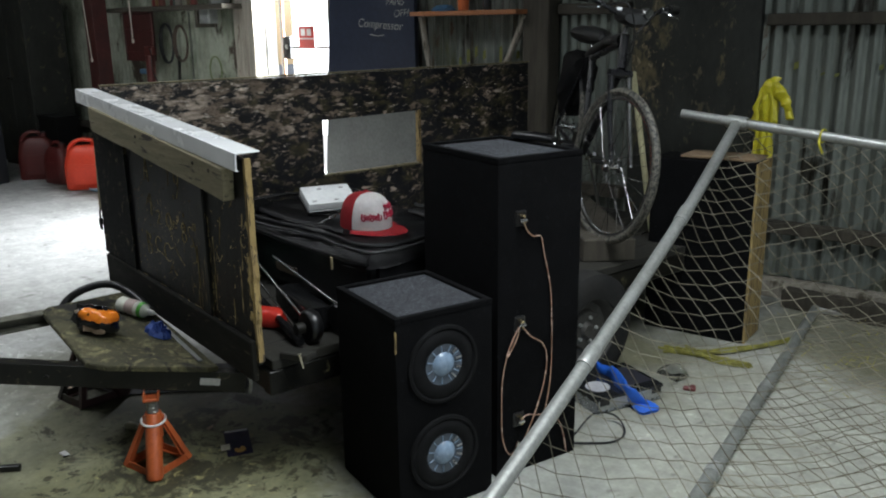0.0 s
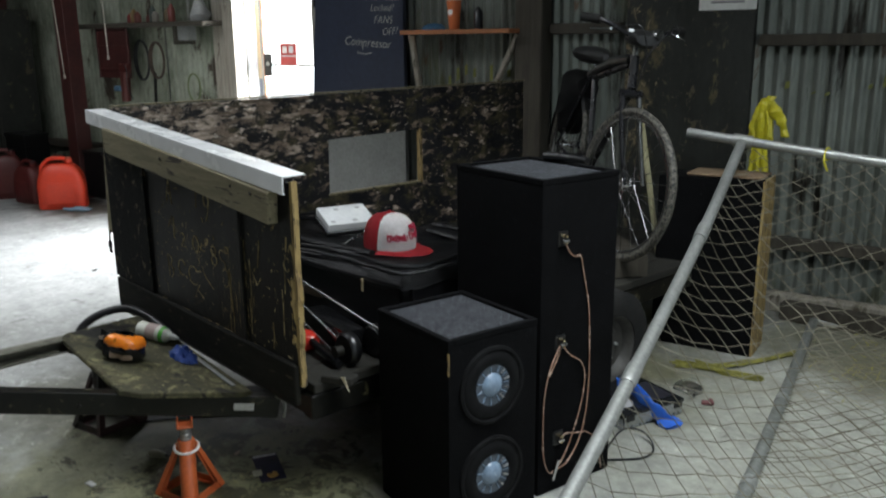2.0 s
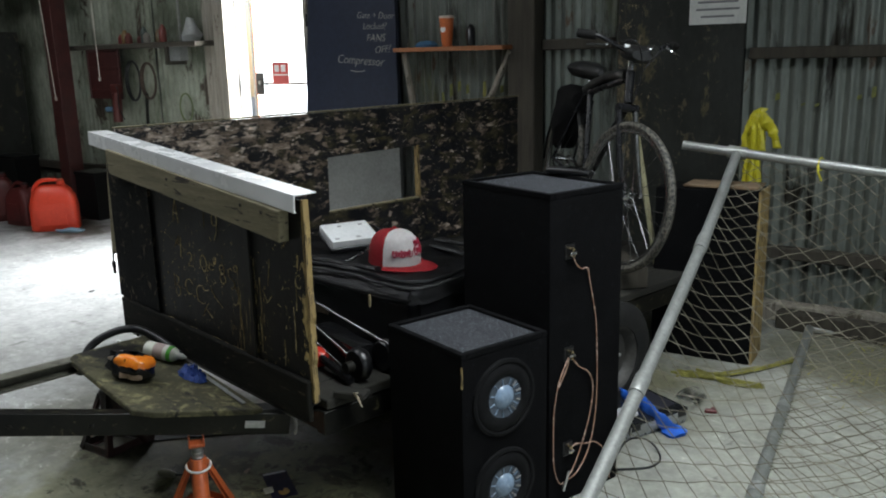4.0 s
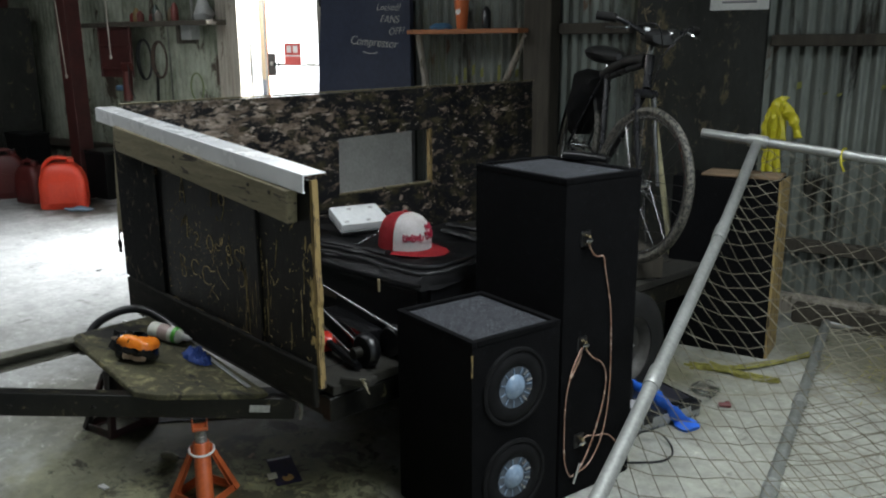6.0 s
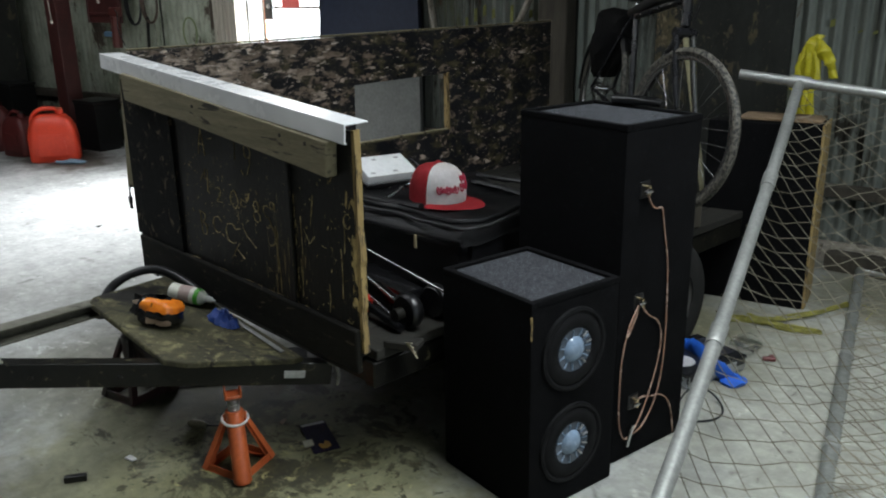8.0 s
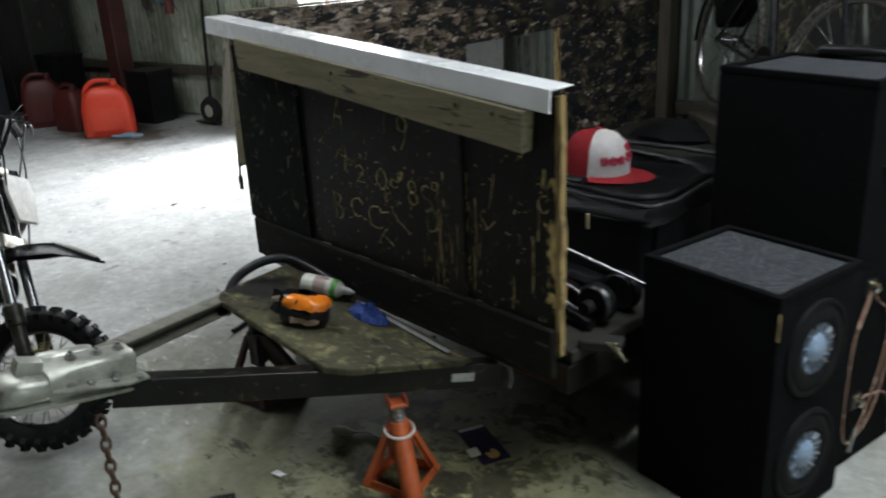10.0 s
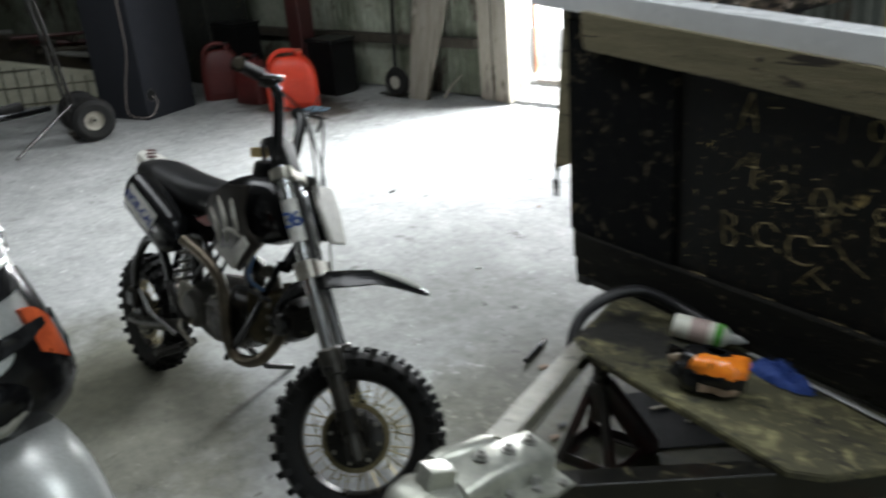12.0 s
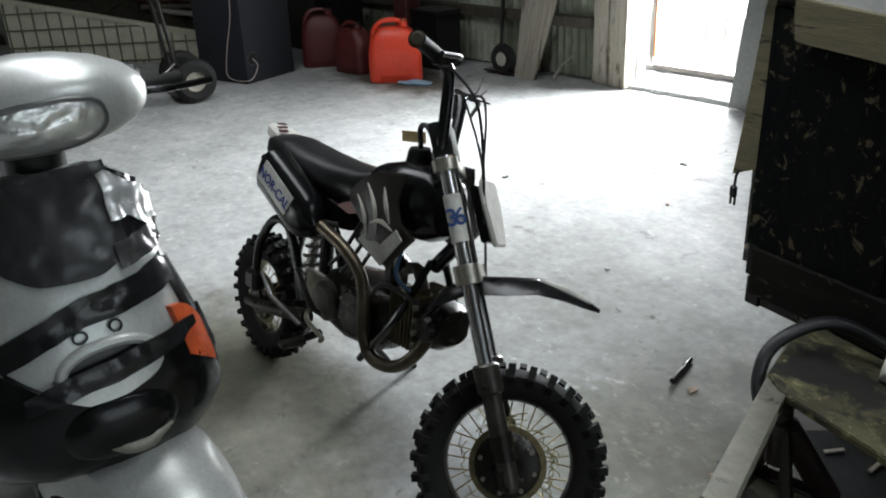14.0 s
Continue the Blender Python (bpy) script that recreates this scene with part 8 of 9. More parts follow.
# ---- jack stand ----
def jack_stand(m, paint, label, ringed=True):
    """A pressed steel stand: one thick rounded leg, three flat legs, a square foot frame and a ratchet post."""
    t = thing("jack_stand", m, label, "jack stand", "jack stands under the tongue")
    part("column", tube([(0, 0, 0.105), (0, 0, 0.196), (0, 0, 0.199)], [0.028, 0.029, 0.026], 24), paint, t, smooth=True)
    part("leg", tube([(0.010, 0, 0.185), (0.060, 0, 0.110), (0.128, 0, 0.010), (0.131, 0, 0.002)], [0.027, 0.028, 0.029, 0.022], 20), paint, t, "thick rounded front leg", smooth=True)
    for k in (1, 2, 3):
        q = radians(90 * k)
        c = Vector((math.cos(q), math.sin(q), 0))
        a, b = c * 0.024 + Vector((0, 0, 0.185)), c * 0.106 + Vector((0, 0, 0.004))
        leg = part("leg", tube([a, a.lerp(b, 0.5), b], [0.011, 0.0125, 0.014], 4, up=c), paint, t, "flat pressed leg")
        for g in (-1, 1):       # the turned edges of the sheet
            w = Vector((-c.y, c.x, 0)) * 0.014 * g
            part("flange", tube([a + w * 0.6 - c * 0.008, b + w - c * 0.014], 0.0022, 6), paint, leg)
    feet = [Vector((0.122, 0, 0)), Vector((0, 0.106, 0)), Vector((-0.106, 0, 0)), Vector((0, -0.106, 0))]
    for a, b in zip(feet, feet[1:] + feet[:1]):
        part("base_rail", cube(cube(bmesh.new(), (a + b) / 2 + Vector((0, 0, 0.014)), ((b - a).length, 0.0035, 0.026), 0.001, Matrix.Rotation(math.atan2(b.y - a.y, b.x - a.x), 3, "Z")),
                               (a + b) * 0.47 + Vector((0, 0, 0.0025)), ((b - a).length * 0.94, 0.018, 0.003), 0.001, Matrix.Rotation(math.atan2(b.y - a.y, b.x - a.x), 3, "Z")), paint, t)
    post = bmesh.new()
    for k in range(5):          # toothed ratchet post
        tube([(0, 0, 0.175 + 0.016 * k), (0, 0, 0.188 + 0.016 * k), (0, 0, 0.1905 + 0.016 * k)], [0.0185, 0.0205, 0.0185], 16, bm=post)
    part("ratchet_post", post, surf("scuffed_grey_post_steel", (0.30, 0.31, 0.30), 0.45, 0.5, alt=(0.13, 0.11, 0.09), scale=20) if ringed else paint, t, "toothed ratchet post", smooth=True)
    saddle = part("saddle", cube(bmesh.new(), (0, 0, 0.252), (0.052, 0.050, 0.012), 0.003), paint, t)
    for g in (-1, 1):
        part("saddle_lip", cube(bmesh.new(), (0, 0.024 * g, 0.262), (0.056, 0.006, 0.030), 0.002), paint, saddle)
    if ringed:
        part("collar_band", tube([(0.010 + 0.044 * math.cos(q), 0.041 * math.sin(q), 0.174 - 0.006 * math.cos(q)) for q in [i * math.pi / 16 for i in range(32)]], 0.0045, 10, True), plain("pale_plastic_ring", (0.78, 0.74, 0.70), 0.5), t, "pale plastic ring", smooth=True)
    return t


jack_stand(pose(-2.172, 1.368, 0, 0, 0, -25), M_ORANGE_STEEL, "orange steel jack stand under the trailer tongue")
jack_stand(pose(-2.905, 1.345, 0, 0, 0, 60) @ Matrix.Diagonal((1.1, 1.1, 1.26, 1)), surf("grimy_dark_red_steel", (0.014, 0.011, 0.010), 0.5, alt=(0.035, 0.012, 0.010), scale=7, spread=0.05, amount=0.9), "grimy black and red jack stand under the tongue beam", False)
mat = thing("rubber_mat", pose(-2.82, 1.75, 0, 0, 0, 57), "dark slate rubber mat with debris on the floor", "mat")
part("mat_sheet", rough_up(box((0, 0, 0.0025), (0.55, 0.30, 0.004), 0.001), 0.001), surf("slate_rubber", (0.014, 0.015, 0.016), 0.85, alt=(0.008, 0.0085, 0.009), scale=9, spec=0.2), mat)
for x, y, r in ((-0.08, -0.02, 40), (-0.16, 0.05, 10)):
    ch = thing("wood_chip", pose(-2.82, 1.75, 0.0055, 0, 0, 57) @ pose(x, y, 0, 0, 0, r), "pale wood chip on the rubber mat", "wood chip", "wood chips")
    part("chip", rough_up(box((0, 0, 0.003), (0.06, 0.014, 0.006), 0.002), 0.002, 30), plain("pale_chip_wood", (0.35, 0.32, 0.26), 0.8), ch)

# ---- speaker wires ----
M_COPPER = surf("clear_copper_speaker_wire", (0.46, 0.25, 0.17), 0.25, 0.5, alt=(0.55, 0.43, 0.36), scale=30)
wires = thing("speaker_wires", tall.matrix_world.copy(), "loops of copper speaker wire hanging from the tall cabinet", "cable")
X = 0.236
for pts in (((-0.085, 0.905), (-0.06, 0.86), (-0.035, 0.84), (-0.005, 0.835), (0.010, 0.78), (0.040, 0.66), (0.048, 0.55), (0.048, 0.40), (0.035, 0.27), (0.005, 0.17), (-0.05, 0.10), (-0.115, 0.085)),
            ((-0.086, 0.545), (-0.115, 0.50), (-0.140, 0.45), (-0.162, 0.36), (-0.166, 0.26), (-0.162, 0.16), (-0.140, 0.095), (-0.115, 0.082), (-0.075, 0.115), (-0.035, 0.185), (0.010, 0.30), (0.028, 0.40), (0.008, 0.46), (-0.042, 0.495), (-0.084, 0.545)),
            ((-0.085, 0.548), (-0.095, 0.51), (-0.115, 0.475), (-0.140, 0.44)),
            ((-0.085, 0.20), (-0.055, 0.212), (-0.01, 0.20), (0.04, 0.19), (0.085, 0.15), (0.11, 0.09), (0.125, 0.02))):
    line = smooth_line([(X + 0.004 * math.sin(7 * z), y, z) for y, z in pts], 5)
    part("wire", tube(line, 0.0026, 6), M_COPPER, wires, smooth=True)
for z in (0.905, 0.55, 0.20):
    part("connector", box((X + 0.008, -0.085, z - 0.004), (0.014, 0.028, 0.012), 0.003), M_CHROME, wires)
part("connector", tube([(X + 0.006, -0.12, 0.055), (X + 0.006, -0.095, 0.125)], 0.007, 8), M_CHROME, wires)
fw_ = thing("floor_wire", (-1.24, 2.70, 0.0), "thin dark wire loop on the floor beside the cabinet", "cable")
wpart("wire", tube(smooth_line([(-1.31, 2.60, 0.006), (-1.22, 2.72, 0.006), (-1.24, 2.82, 0.006), (-1.32, 2.86, 0.03), (-1.36, 2.78, 0.05), (-1.35, 2.66, 0.006)]), 0.004, 6), M_HOSE, fw_)
torch = thing("cordless_handset", pose(-1.53, 2.60, 1.106, 0, 0, 2) @ Matrix.Diagonal((0.78, 0.9, 0.8, 1)), "black cordless tool battery pack lying on the tall cabinet", "gadget")
part("body", loft([(-0.125, 0, 0.012, 0.012, 0.008), (-0.115, 0, 0.018, 0.024, 0.016), (-0.02, 0, 0.02, 0.028, 0.018), (0.08, 0, 0.018, 0.024, 0.016), (0.125, 0, 0.014, 0.018, 0.012)], 14, 3), M_PLASTIC_BLACK, torch, smooth=True)
for k in range(6):
    part("rib", box((0.0 + 0.018 * k, 0, 0.038 - 0.0006 * k), (0.006, 0.036, 0.004), 0.001), M_GLOSSBLACK, torch)

# ---- load on the trailer ----
M_CLOTH = surf("black_nylon_cloth", (0.0042, 0.0042, 0.0048), 0.42, alt=(0.011, 0.011, 0.0125), scale=7, fine=200, bump=0.4, chips=(0.030, 0.030, 0.033), chip_scale=40, chip_at=0.64)
case = thing("soft_black_case", pose(-2.44, 2.38, 0.447, 0, 0, 4), "large soft black nylon case lying on the trailer bed", "case")
bm = bmesh.new()
vs = bmesh.ops.create_cube(bm, size=1, matrix=Matrix.Translation((0, 0, 0.125)) @ Matrix.Diagonal((1.16, 0.66, 0.25, 1)))
bmesh.ops.bevel(bm, geom=bm.edges[:], offset=0.035, segments=3, affect="EDGES")
bmesh.ops.subdivide_edges(bm, edges=bm.edges[:], cuts=3, use_grid_fill=True)
body = part("case_body", rough_up(bm, 0.010, 6), M_CLOTH, case, smooth=True)
bm = bmesh.new()
n, mth = 30, 18
grid = [[bm.verts.new((-0.59 + 1.18 * i / n, -0.345 + 0.69 * j / mth, 0.258 + 0.016 * noise.noise(Vector((i * 0.25, j * 0.3, 1))) + 0.012 * noise.noise(Vector((i * 0.7, j * 0.8, 5)))
                        - 0.05 * max(0, (abs(2 * j / mth - 1) - 0.88) / 0.12, (abs(2 * i / n - 1) - 0.93) / 0.07))) for j in range(mth + 1)] for i in range(n + 1)]
for i in range(n):
    for j in range(mth):
        bm.faces.new((grid[i][j], grid[i + 1][j], grid[i + 1][j + 1], grid[i][j + 1]))
bmesh.ops.solidify(bm, geom=bm.faces[:], thickness=0.006)
part("case_lid", bm, M_CLOTH, case, "soft creased lid flap", smooth=True)
M_ZIP = surf("worn_zip_tape", (0.020, 0.020, 0.021), 0.45, alt=(0.05, 0.05, 0.05), scale=60, fine=160, spread=0.06, bump=0.5)
for z0, x0, y0, rr in ((0.262, 0.565, -0.325, 0.006), (0.272, 0.535, -0.290, 0.009)):
    edge = [(-x0, -y0, z0), (-x0 - 0.01, 0.0, z0 + 0.008), (-x0, y0, z0 + 0.006), (-0.2, y0 - 0.012, z0 - 0.002), (0.2, y0 + 0.008, z0 + 0.006), (x0, y0, z0 + 0.010), (x0 + 0.012, 0.0, z0 + 0.004), (x0, -y0, z0 + 0.008), (0.1, -y0 + 0.01, z0 + 0.012)]
    part("zip_edge", rough_up(tube(smooth_line(edge, 10), rr, 8), 0.006, 14), M_ZIP if rr < 0.008 else M_CLOTH, case, "raised zipped edge", smooth=True)
for line in ([(-0.45, -0.20, 0.268), (-0.10, -0.24, 0.276), (0.25, -0.20, 0.270)], [(0.12, 0.26, 0.264), (0.40, 0.20, 0.270), (0.55, 0.10, 0.264)]):
    part("fold", rough_up(tube(smooth_line(line, 8), 0.012, 8, ru=1.4), 0.005, 16), M_CLOTH, case, smooth=True)
part("piping", tube(smooth_line([(-0.58, -0.345, 0.225), (-0.2, -0.35, 0.235), (0.2, -0.352, 0.225), (0.58, -0.345, 0.23)]), 0.008, 8), M_PLASTIC_BLACK, case, smooth=True)
part("zip_pull", box((0.38, -0.362, 0.20), (0.012, 0.006, 0.05), 0.002), plain("tan_zip_pull", (0.32, 0.26, 0.15)), case)
part("badge", box((0.02, -0.338, 0.10), (0.16, 0.006, 0.035), 0.002), plain("worn_dark_badge", (0.06, 0.045, 0.03)), case)
for k in range(3):
    part("strap", tube(smooth_line([(-0.56 + 0.05 * k, -0.10, 0.27), (-0.40 + 0.04 * k, -0.30, 0.275), (-0.30 + 0.05 * k, -0.365, 0.20), (-0.33, -0.37, 0.09)]), 0.014, 8, ru=0.35), M_PLASTIC_BLACK, case)


def baseball_cap():
    t = thing("baseball_cap", pose(-2.225, 2.330, 0.714, 0, 2, 12), "white and red trucker cap with script lettering on the black case", "cap")
    R = 0.108

    def dome(q0, q1, off=0.0):
        bm = bmesh.new()
        n, k = 16, 8
        rows = []
        for j in range(k + 1):
            f = (math.pi / 2) * j / k
            z = 0.140 * (math.sin(f) ** 0.75)
            rows.append([bm.verts.new(((R + off) * (math.cos(f) ** 0.62 if j < k else 0.02) * math.cos(q0 + (q1 - q0) * i / n) * 1.06, (R + off) * (math.cos(f) ** 0.62 if j < k else 0.02) * math.sin(q0 + (q1 - q0) * i / n) * 0.92, z + off)) for i in range(n + 1)])
        for j in range(k):
            for i in range(n):
                bm.faces.new((rows[j][i], rows[j][i + 1], rows[j + 1][i + 1], rows[j + 1][i]))
        bmesh.ops.solidify(bm, geom=bm.faces[:], thickness=0.003)
        return bm
    M_W = plain("white_cap_foam", (0.78, 0.75, 0.74), 0.85)
    M_R = surf("red_cap_mesh", (0.42, 0.02, 0.03), 0.8, alt=(0.30, 0.015, 0.02), scale=40, fine=300, bump=0.5)
    a = math.radians(82)
    fr = part("front_panel", dome(-a, a), M_W, t, "white front panel", smooth=True)
    part("rear_panel", dome(a, 2 * math.pi - a), M_R, t, "red mesh back", smooth=True)
    bm = bmesh.new()
    rings = []
    for j in range(7):
        f = j / 6
        rings.append([(f, i) for i in range(17)])
    vs = [[bm.verts.new(((R * 0.95 + 0.098 * f * math.cos(q) ** 0.6) * math.cos(q) * 1.02, (R * 0.95 + 0.03 * f) * math.sin(q), 0.006 - 0.004 * f * f - 0.004 * abs(math.sin(q)) * f)) for q in [radians(-78 + 156 * i / 16) for i in range(17)]] for f in [k / 6 for k in range(7)]]
    for j in range(6):
        for i in range(16):
            bm.faces.new((vs[j][i], vs[j][i + 1], vs[j + 1][i + 1], vs[j + 1][i]))
    bmesh.ops.solidify(bm, geom=bm.faces[:], thickness=0.004)
    part("brim", bm, M_R, t, "red brim", smooth=True)
    part("button", lathe([(0, 0.152), (0.008, 0.150), (0.009, 0.145), (0, 0.144)], 12), M_R, t)
    M_S = plain("script_red", (0.36, 0.02, 0.05))
    for z0, amp, spans in ((0.060, 0.015, ((-60, -16),)), (0.066, 0.017, ((-8, 46),)), (0.096, 0.011, ((-2, 38),))):
        for q0, q1 in spans:
            pts = []
            for i in range(44):      # a looping hand
                q = radians(q0 + (q1 - q0) * i / 43 + 3.2 * math.cos(i * 1.05))
                z = z0 + amp * math.sin(i * 1.05) * (0.7 + 0.3 * math.sin(i * 0.37))
                f = math.asin(min(1, (z / 0.145) ** (1 / 0.75)))
                rr = (R + 0.003) * math.cos(f) ** 0.62
                pts.append((rr * math.cos(q) * 1.06, rr * math.sin(q) * 0.92, z))
            part("script_mark", tube(smooth_line(pts, 2), 0.0024, 5), M_S, fr, smooth=True)
    return t


baseball_cap()
M_GLOSSWHITE = surf("glossy_white_plastic", (0.74, 0.75, 0.75), 0.2, alt=(0.6, 0.61, 0.61), scale=9, fine=60, bump=0.1)
dev = thing("white_device", pose(-2.60, 2.376, 0.752, 17, 0, 75), "scuffed white electronic unit lying on the black case", "device")
part("housing", box((0, 0, 0.022), (0.222, 0.17, 0.036), 0.008, seg=2), M_GLOSSWHITE, dev, smooth=True)
part("underside", box((0.0, 0, -0.004), (0.23, 0.178, 0.022), 0.004), M_PLASTIC_BLACK, dev)
for k in range(4):
    part("foot_mark", box((-0.08 + 0.05 * k, -0.06 + 0.11 * (k % 2), 0.0405), (0.02, 0.012, 0.003), 0.001), plain("grey_mark", (0.3, 0.3, 0.3)), dev)
part("cord", tube(smooth_line([(0.11, 0.05, 0.02), (0.15, 0.06, 0.015), (0.17, 0.0, 0.0), (0.13, -0.10, -0.02)]), 0.005, 6), M_HOSE, dev)
keys_ = thing("bead_chain", (-2.36, 2.20, 0.712), "short black and silver bead chain beside the cap", "chain")
bm = bmesh.new()
for k in range(12):
    c = Vector((-2.36 + 0.004 * k, 2.16 + 0.012 * k + 0.01 * math.sin(k * 0.9), 0.722 + 0.0006 * k * k))
    bmesh.ops.create_icosphere(bm, subdivisions=1, radius=0.007, matrix=Matrix.Translation(c))
wpart("beads", bm, M_CHROME, keys_, kind="stuff")

tubes = [((-2.42, 1.92, 0.60), (-1.82, 1.83, 0.50), 0.006, M_CHROME), ((-2.40, 1.99, 0.61), (-1.74, 1.93, 0.555), 0.0055, M_CHROME), ((-2.30, 1.87, 0.55), (-1.86, 1.80, 0.48), 0.0045, M_CHROME), ((-2.45, 1.86, 0.53), (-1.80, 1.77, 0.47), 0.015, M_GLOSSBLACK)]
for a, b, r, mt in tubes:
    tb = thing("metal_tube", Vector(b), "bright metal tube lying in the trailer" if mt is M_CHROME else "black metal tube lying in the trailer", "tube", "tubes in the trailer")
    wpart("tube_body", tube([a, b], r, 10), mt, tb, smooth=True)
fj = thing("floor_jack", (-1.90, 1.88, 0.447), "black floor jack with round end fittings in the trailer", "jack")
wpart("jack_arm", box((-2.05, 1.92, 0.50), (0.34, 0.09, 0.09), 0.012, Matrix.Rotation(radians(-8), 3, "Z"), seg=2), M_GLOSSBLACK, fj, smooth=True)
for y in (1.83, 1.95):
    wpart("jack_wheel", lathe([(0, -0.022), (0.05, -0.022), (0.058, -0.012), (0.058, 0.012), (0.05, 0.022), (0, 0.022)], 22, axis((-1.83, y, 0.507), (-1.83, y + 1, 0.507))), M_PLASTIC_BLACK, fj, smooth=True)
wpart("jack_hub", lathe([(0, 0.0), (0.02, 0.0), (0.02, 0.03), (0, 0.03)], 14, axis((-1.83, 1.80, 0.507), (-1.83, 1.0, 0.507))), M_BLACKSTEEL, fj, smooth=True)
rb = thing("red_tool_case", pose(-2.10, 1.77, 0.447, 0, 0, 30), "small glossy red tool case in the trailer", "tool case")
part("shell", loft([(-0.10, 0, 0.035, 0.02, 0.025), (-0.08, 0, 0.038, 0.04, 0.036), (0.07, 0, 0.038, 0.04, 0.036), (0.10, 0, 0.035, 0.02, 0.025)], 14, 3), plain("gloss_red", (0.45, 0.03, 0.02), 0.2), rb, smooth=True)
oc = thing("wood_offcut", pose(-1.73, 1.72, 0.447, 0, 0, 25), "muddy wood offcut on the trailer corner", "offcut")
part("offcut_body", rough_up(box((0, 0, 0.0125), (0.11, 0.06, 0.025), 0.004), 0.004, 15), M_BED, oc)
for k in range(4):
    part("straw", tube([(0.02, -0.025, 0.026), (0.05 + 0.01 * k, -0.05 - 0.01 * k, 0.04 - 0.01 * k)], 0.002, 5), plain("pale_straw", (0.6, 0.55, 0.4)), oc)
pb = thing("green_bin_bag", (-2.05, 2.62, 0.447), "dark green sack tucked behind the case", "sack")
wpart("sack", rough_up(lathe([(0, 0), (0.12, 0), (0.15, 0.06), (0.13, 0.15), (0.06, 0.2), (0, 0.2)], 22, Matrix.Translation((-2.75, 1.92, 0.447))), 0.03, 9), plain("dark_green_film", (0.02, 0.05, 0.035), 0.4), pb, smooth=True)
for y, x, h, w in ((3.2, -2.95, 0.10, 0.30), (3.9, -2.9, 0.07, 0.4)):
    j = thing("dark_bundle", (x, y, 0.447), "dark bundle of cloth on the trailer bed", "bundle", "bundles on the bed")
    wpart("cloth", rough_up(lathe([(0, 0), (w * 0.5, 0), (w * 0.55, h * 0.4), (w * 0.3, h), (0, h)], 20, Matrix.Translation((x, y, 0.447))), 0.03, 8), M_CLOTH, j, smooth=True)

# ---- things on the tongue plate ----
PZ = 0.433
tb = thing("snack_bag", TONGUE @ pose(-2.525, 1.308, PZ, 0, 0, 36), "crumpled black and orange plastic snack bag on the tongue plate", "bag")


def pillow_at(u, v, off=0.0):
    """A point on a puffed film bag: u round it, v from the bottom to the top, with creases."""
    c, s, cv, sv = math.cos(u), math.sin(u), math.cos(v), math.sin(v)
    f = lambda a, e: math.copysign(abs(a) ** e, a)
    p = Vector((0.080 * f(cv, 0.55) * f(c, 0.75), 0.054 * f(cv, 0.55) * f(s, 0.75), 0.050 + 0.049 * f(sv, 0.65)))
    k = 0.007 * noise.noise(p * 26) + 0.004 * noise.noise(p * 60 + Vector((3, 0, 0)))
    p += Vector((c * cv, s * cv, sv)) * (k + off)
    return Vector((p.x, p.y, max(0.001, p.z)))


def pillow_patch(u0, u1, v0, v1, off, n, k, wave=0.0):
    bm = bmesh.new()
    g = [[bm.verts.new(pillow_at(u0 + (u1 - u0) * i / n, v0 + (v1 - v0) * j / k + wave * noise.noise(Vector((i * 0.4, j * 0.3, off * 90))), off)) for j in range(k + 1)] for i in range(n + 1)]
    for i in range(n):
        for j in range(k):
            bm.faces.new((g[i][j], g[i + 1][j], g[i + 1][j + 1], g[i][j + 1]))
    return bm


M_FILM = surf("glossy_black_film", (0.006, 0.006, 0.0065), 0.14, alt=(0.010, 0.010, 0.010), scale=20, fine=60, bump=0.5, bump_scale=40, rough_var=0.05)
bm = pillow_patch(0, 2 * math.pi, -1.50, 1.50, 0.0, 48, 20)
bmesh.ops.remove_doubles(bm, verts=bm.verts, dist=0.0004)
part("bag_body", bm, M_FILM, tb, "glossy black plastic", smooth=True)
part("orange_panel", pillow_patch(-2.15, 0.15, 0.12, 1.30, 0.0015, 26, 12, 0.12), surf("orange_plastic", (0.80, 0.22, 0.02), 0.16, alt=(0.62, 0.15, 0.015), scale=14, bump=0.4, bump_scale=40), tb, "bright orange panel", smooth=True)
part("tan_label", pillow_patch(-1.75, -0.75, -0.62, -0.12, 0.0022, 14, 6, 0.10), plain("tan_label", (0.46, 0.33, 0.24), 0.4), tb, "tan printed oval", smooth=True)
for k, (x, y, z) in enumerate(((-0.082, -0.005, 0.060), (-0.090, 0.012, 0.072), (-0.074, -0.030, 0.050))):
    part("crimp", rough_up(box((x, y, z), (0.030, 0.004, 0.034), 0.001, Matrix.Rotation(radians(25 * k - 20), 3, "Y")), 0.007, 40), (plain("tan_crimp", (0.36, 0.28, 0.20), 0.4), M_FILM, M_FILM)[k], tb)
bo = thing("plastic_bottle", TONGUE @ pose(-2.768, 1.470, PZ + 0.034, 0, 0, 29) @ Matrix.Rotation(radians(90), 4, "Y") @ Matrix.Diagonal((0.88, 0.88, 0.74, 1)), "white plastic bottle with a green label lying on its side", "bottle")
part("bottle_body", lathe([(0, 0), (0.032, 0), (0.036, 0.008), (0.036, 0.15), (0.030, 0.175), (0.016, 0.195), (0.014, 0.20), (0, 0.20)], 26), plain("creamy_plastic", (0.80, 0.80, 0.70), 0.4), bo, smooth=True)
part("label_band", lathe([(0.0362, 0.145), (0.0368, 0.145), (0.0345, 0.168), (0.033, 0.168)], 26, closed=True), plain("green_label", (0.10, 0.42, 0.05), 0.4), bo, "green band", smooth=True)
part("nozzle", lathe([(0, 0.20), (0.015, 0.20), (0.013, 0.225), (0.007, 0.235), (0.004, 0.248), (0, 0.248)], 16), plain("white_cap", (0.66, 0.66, 0.62), 0.4), bo, smooth=True)
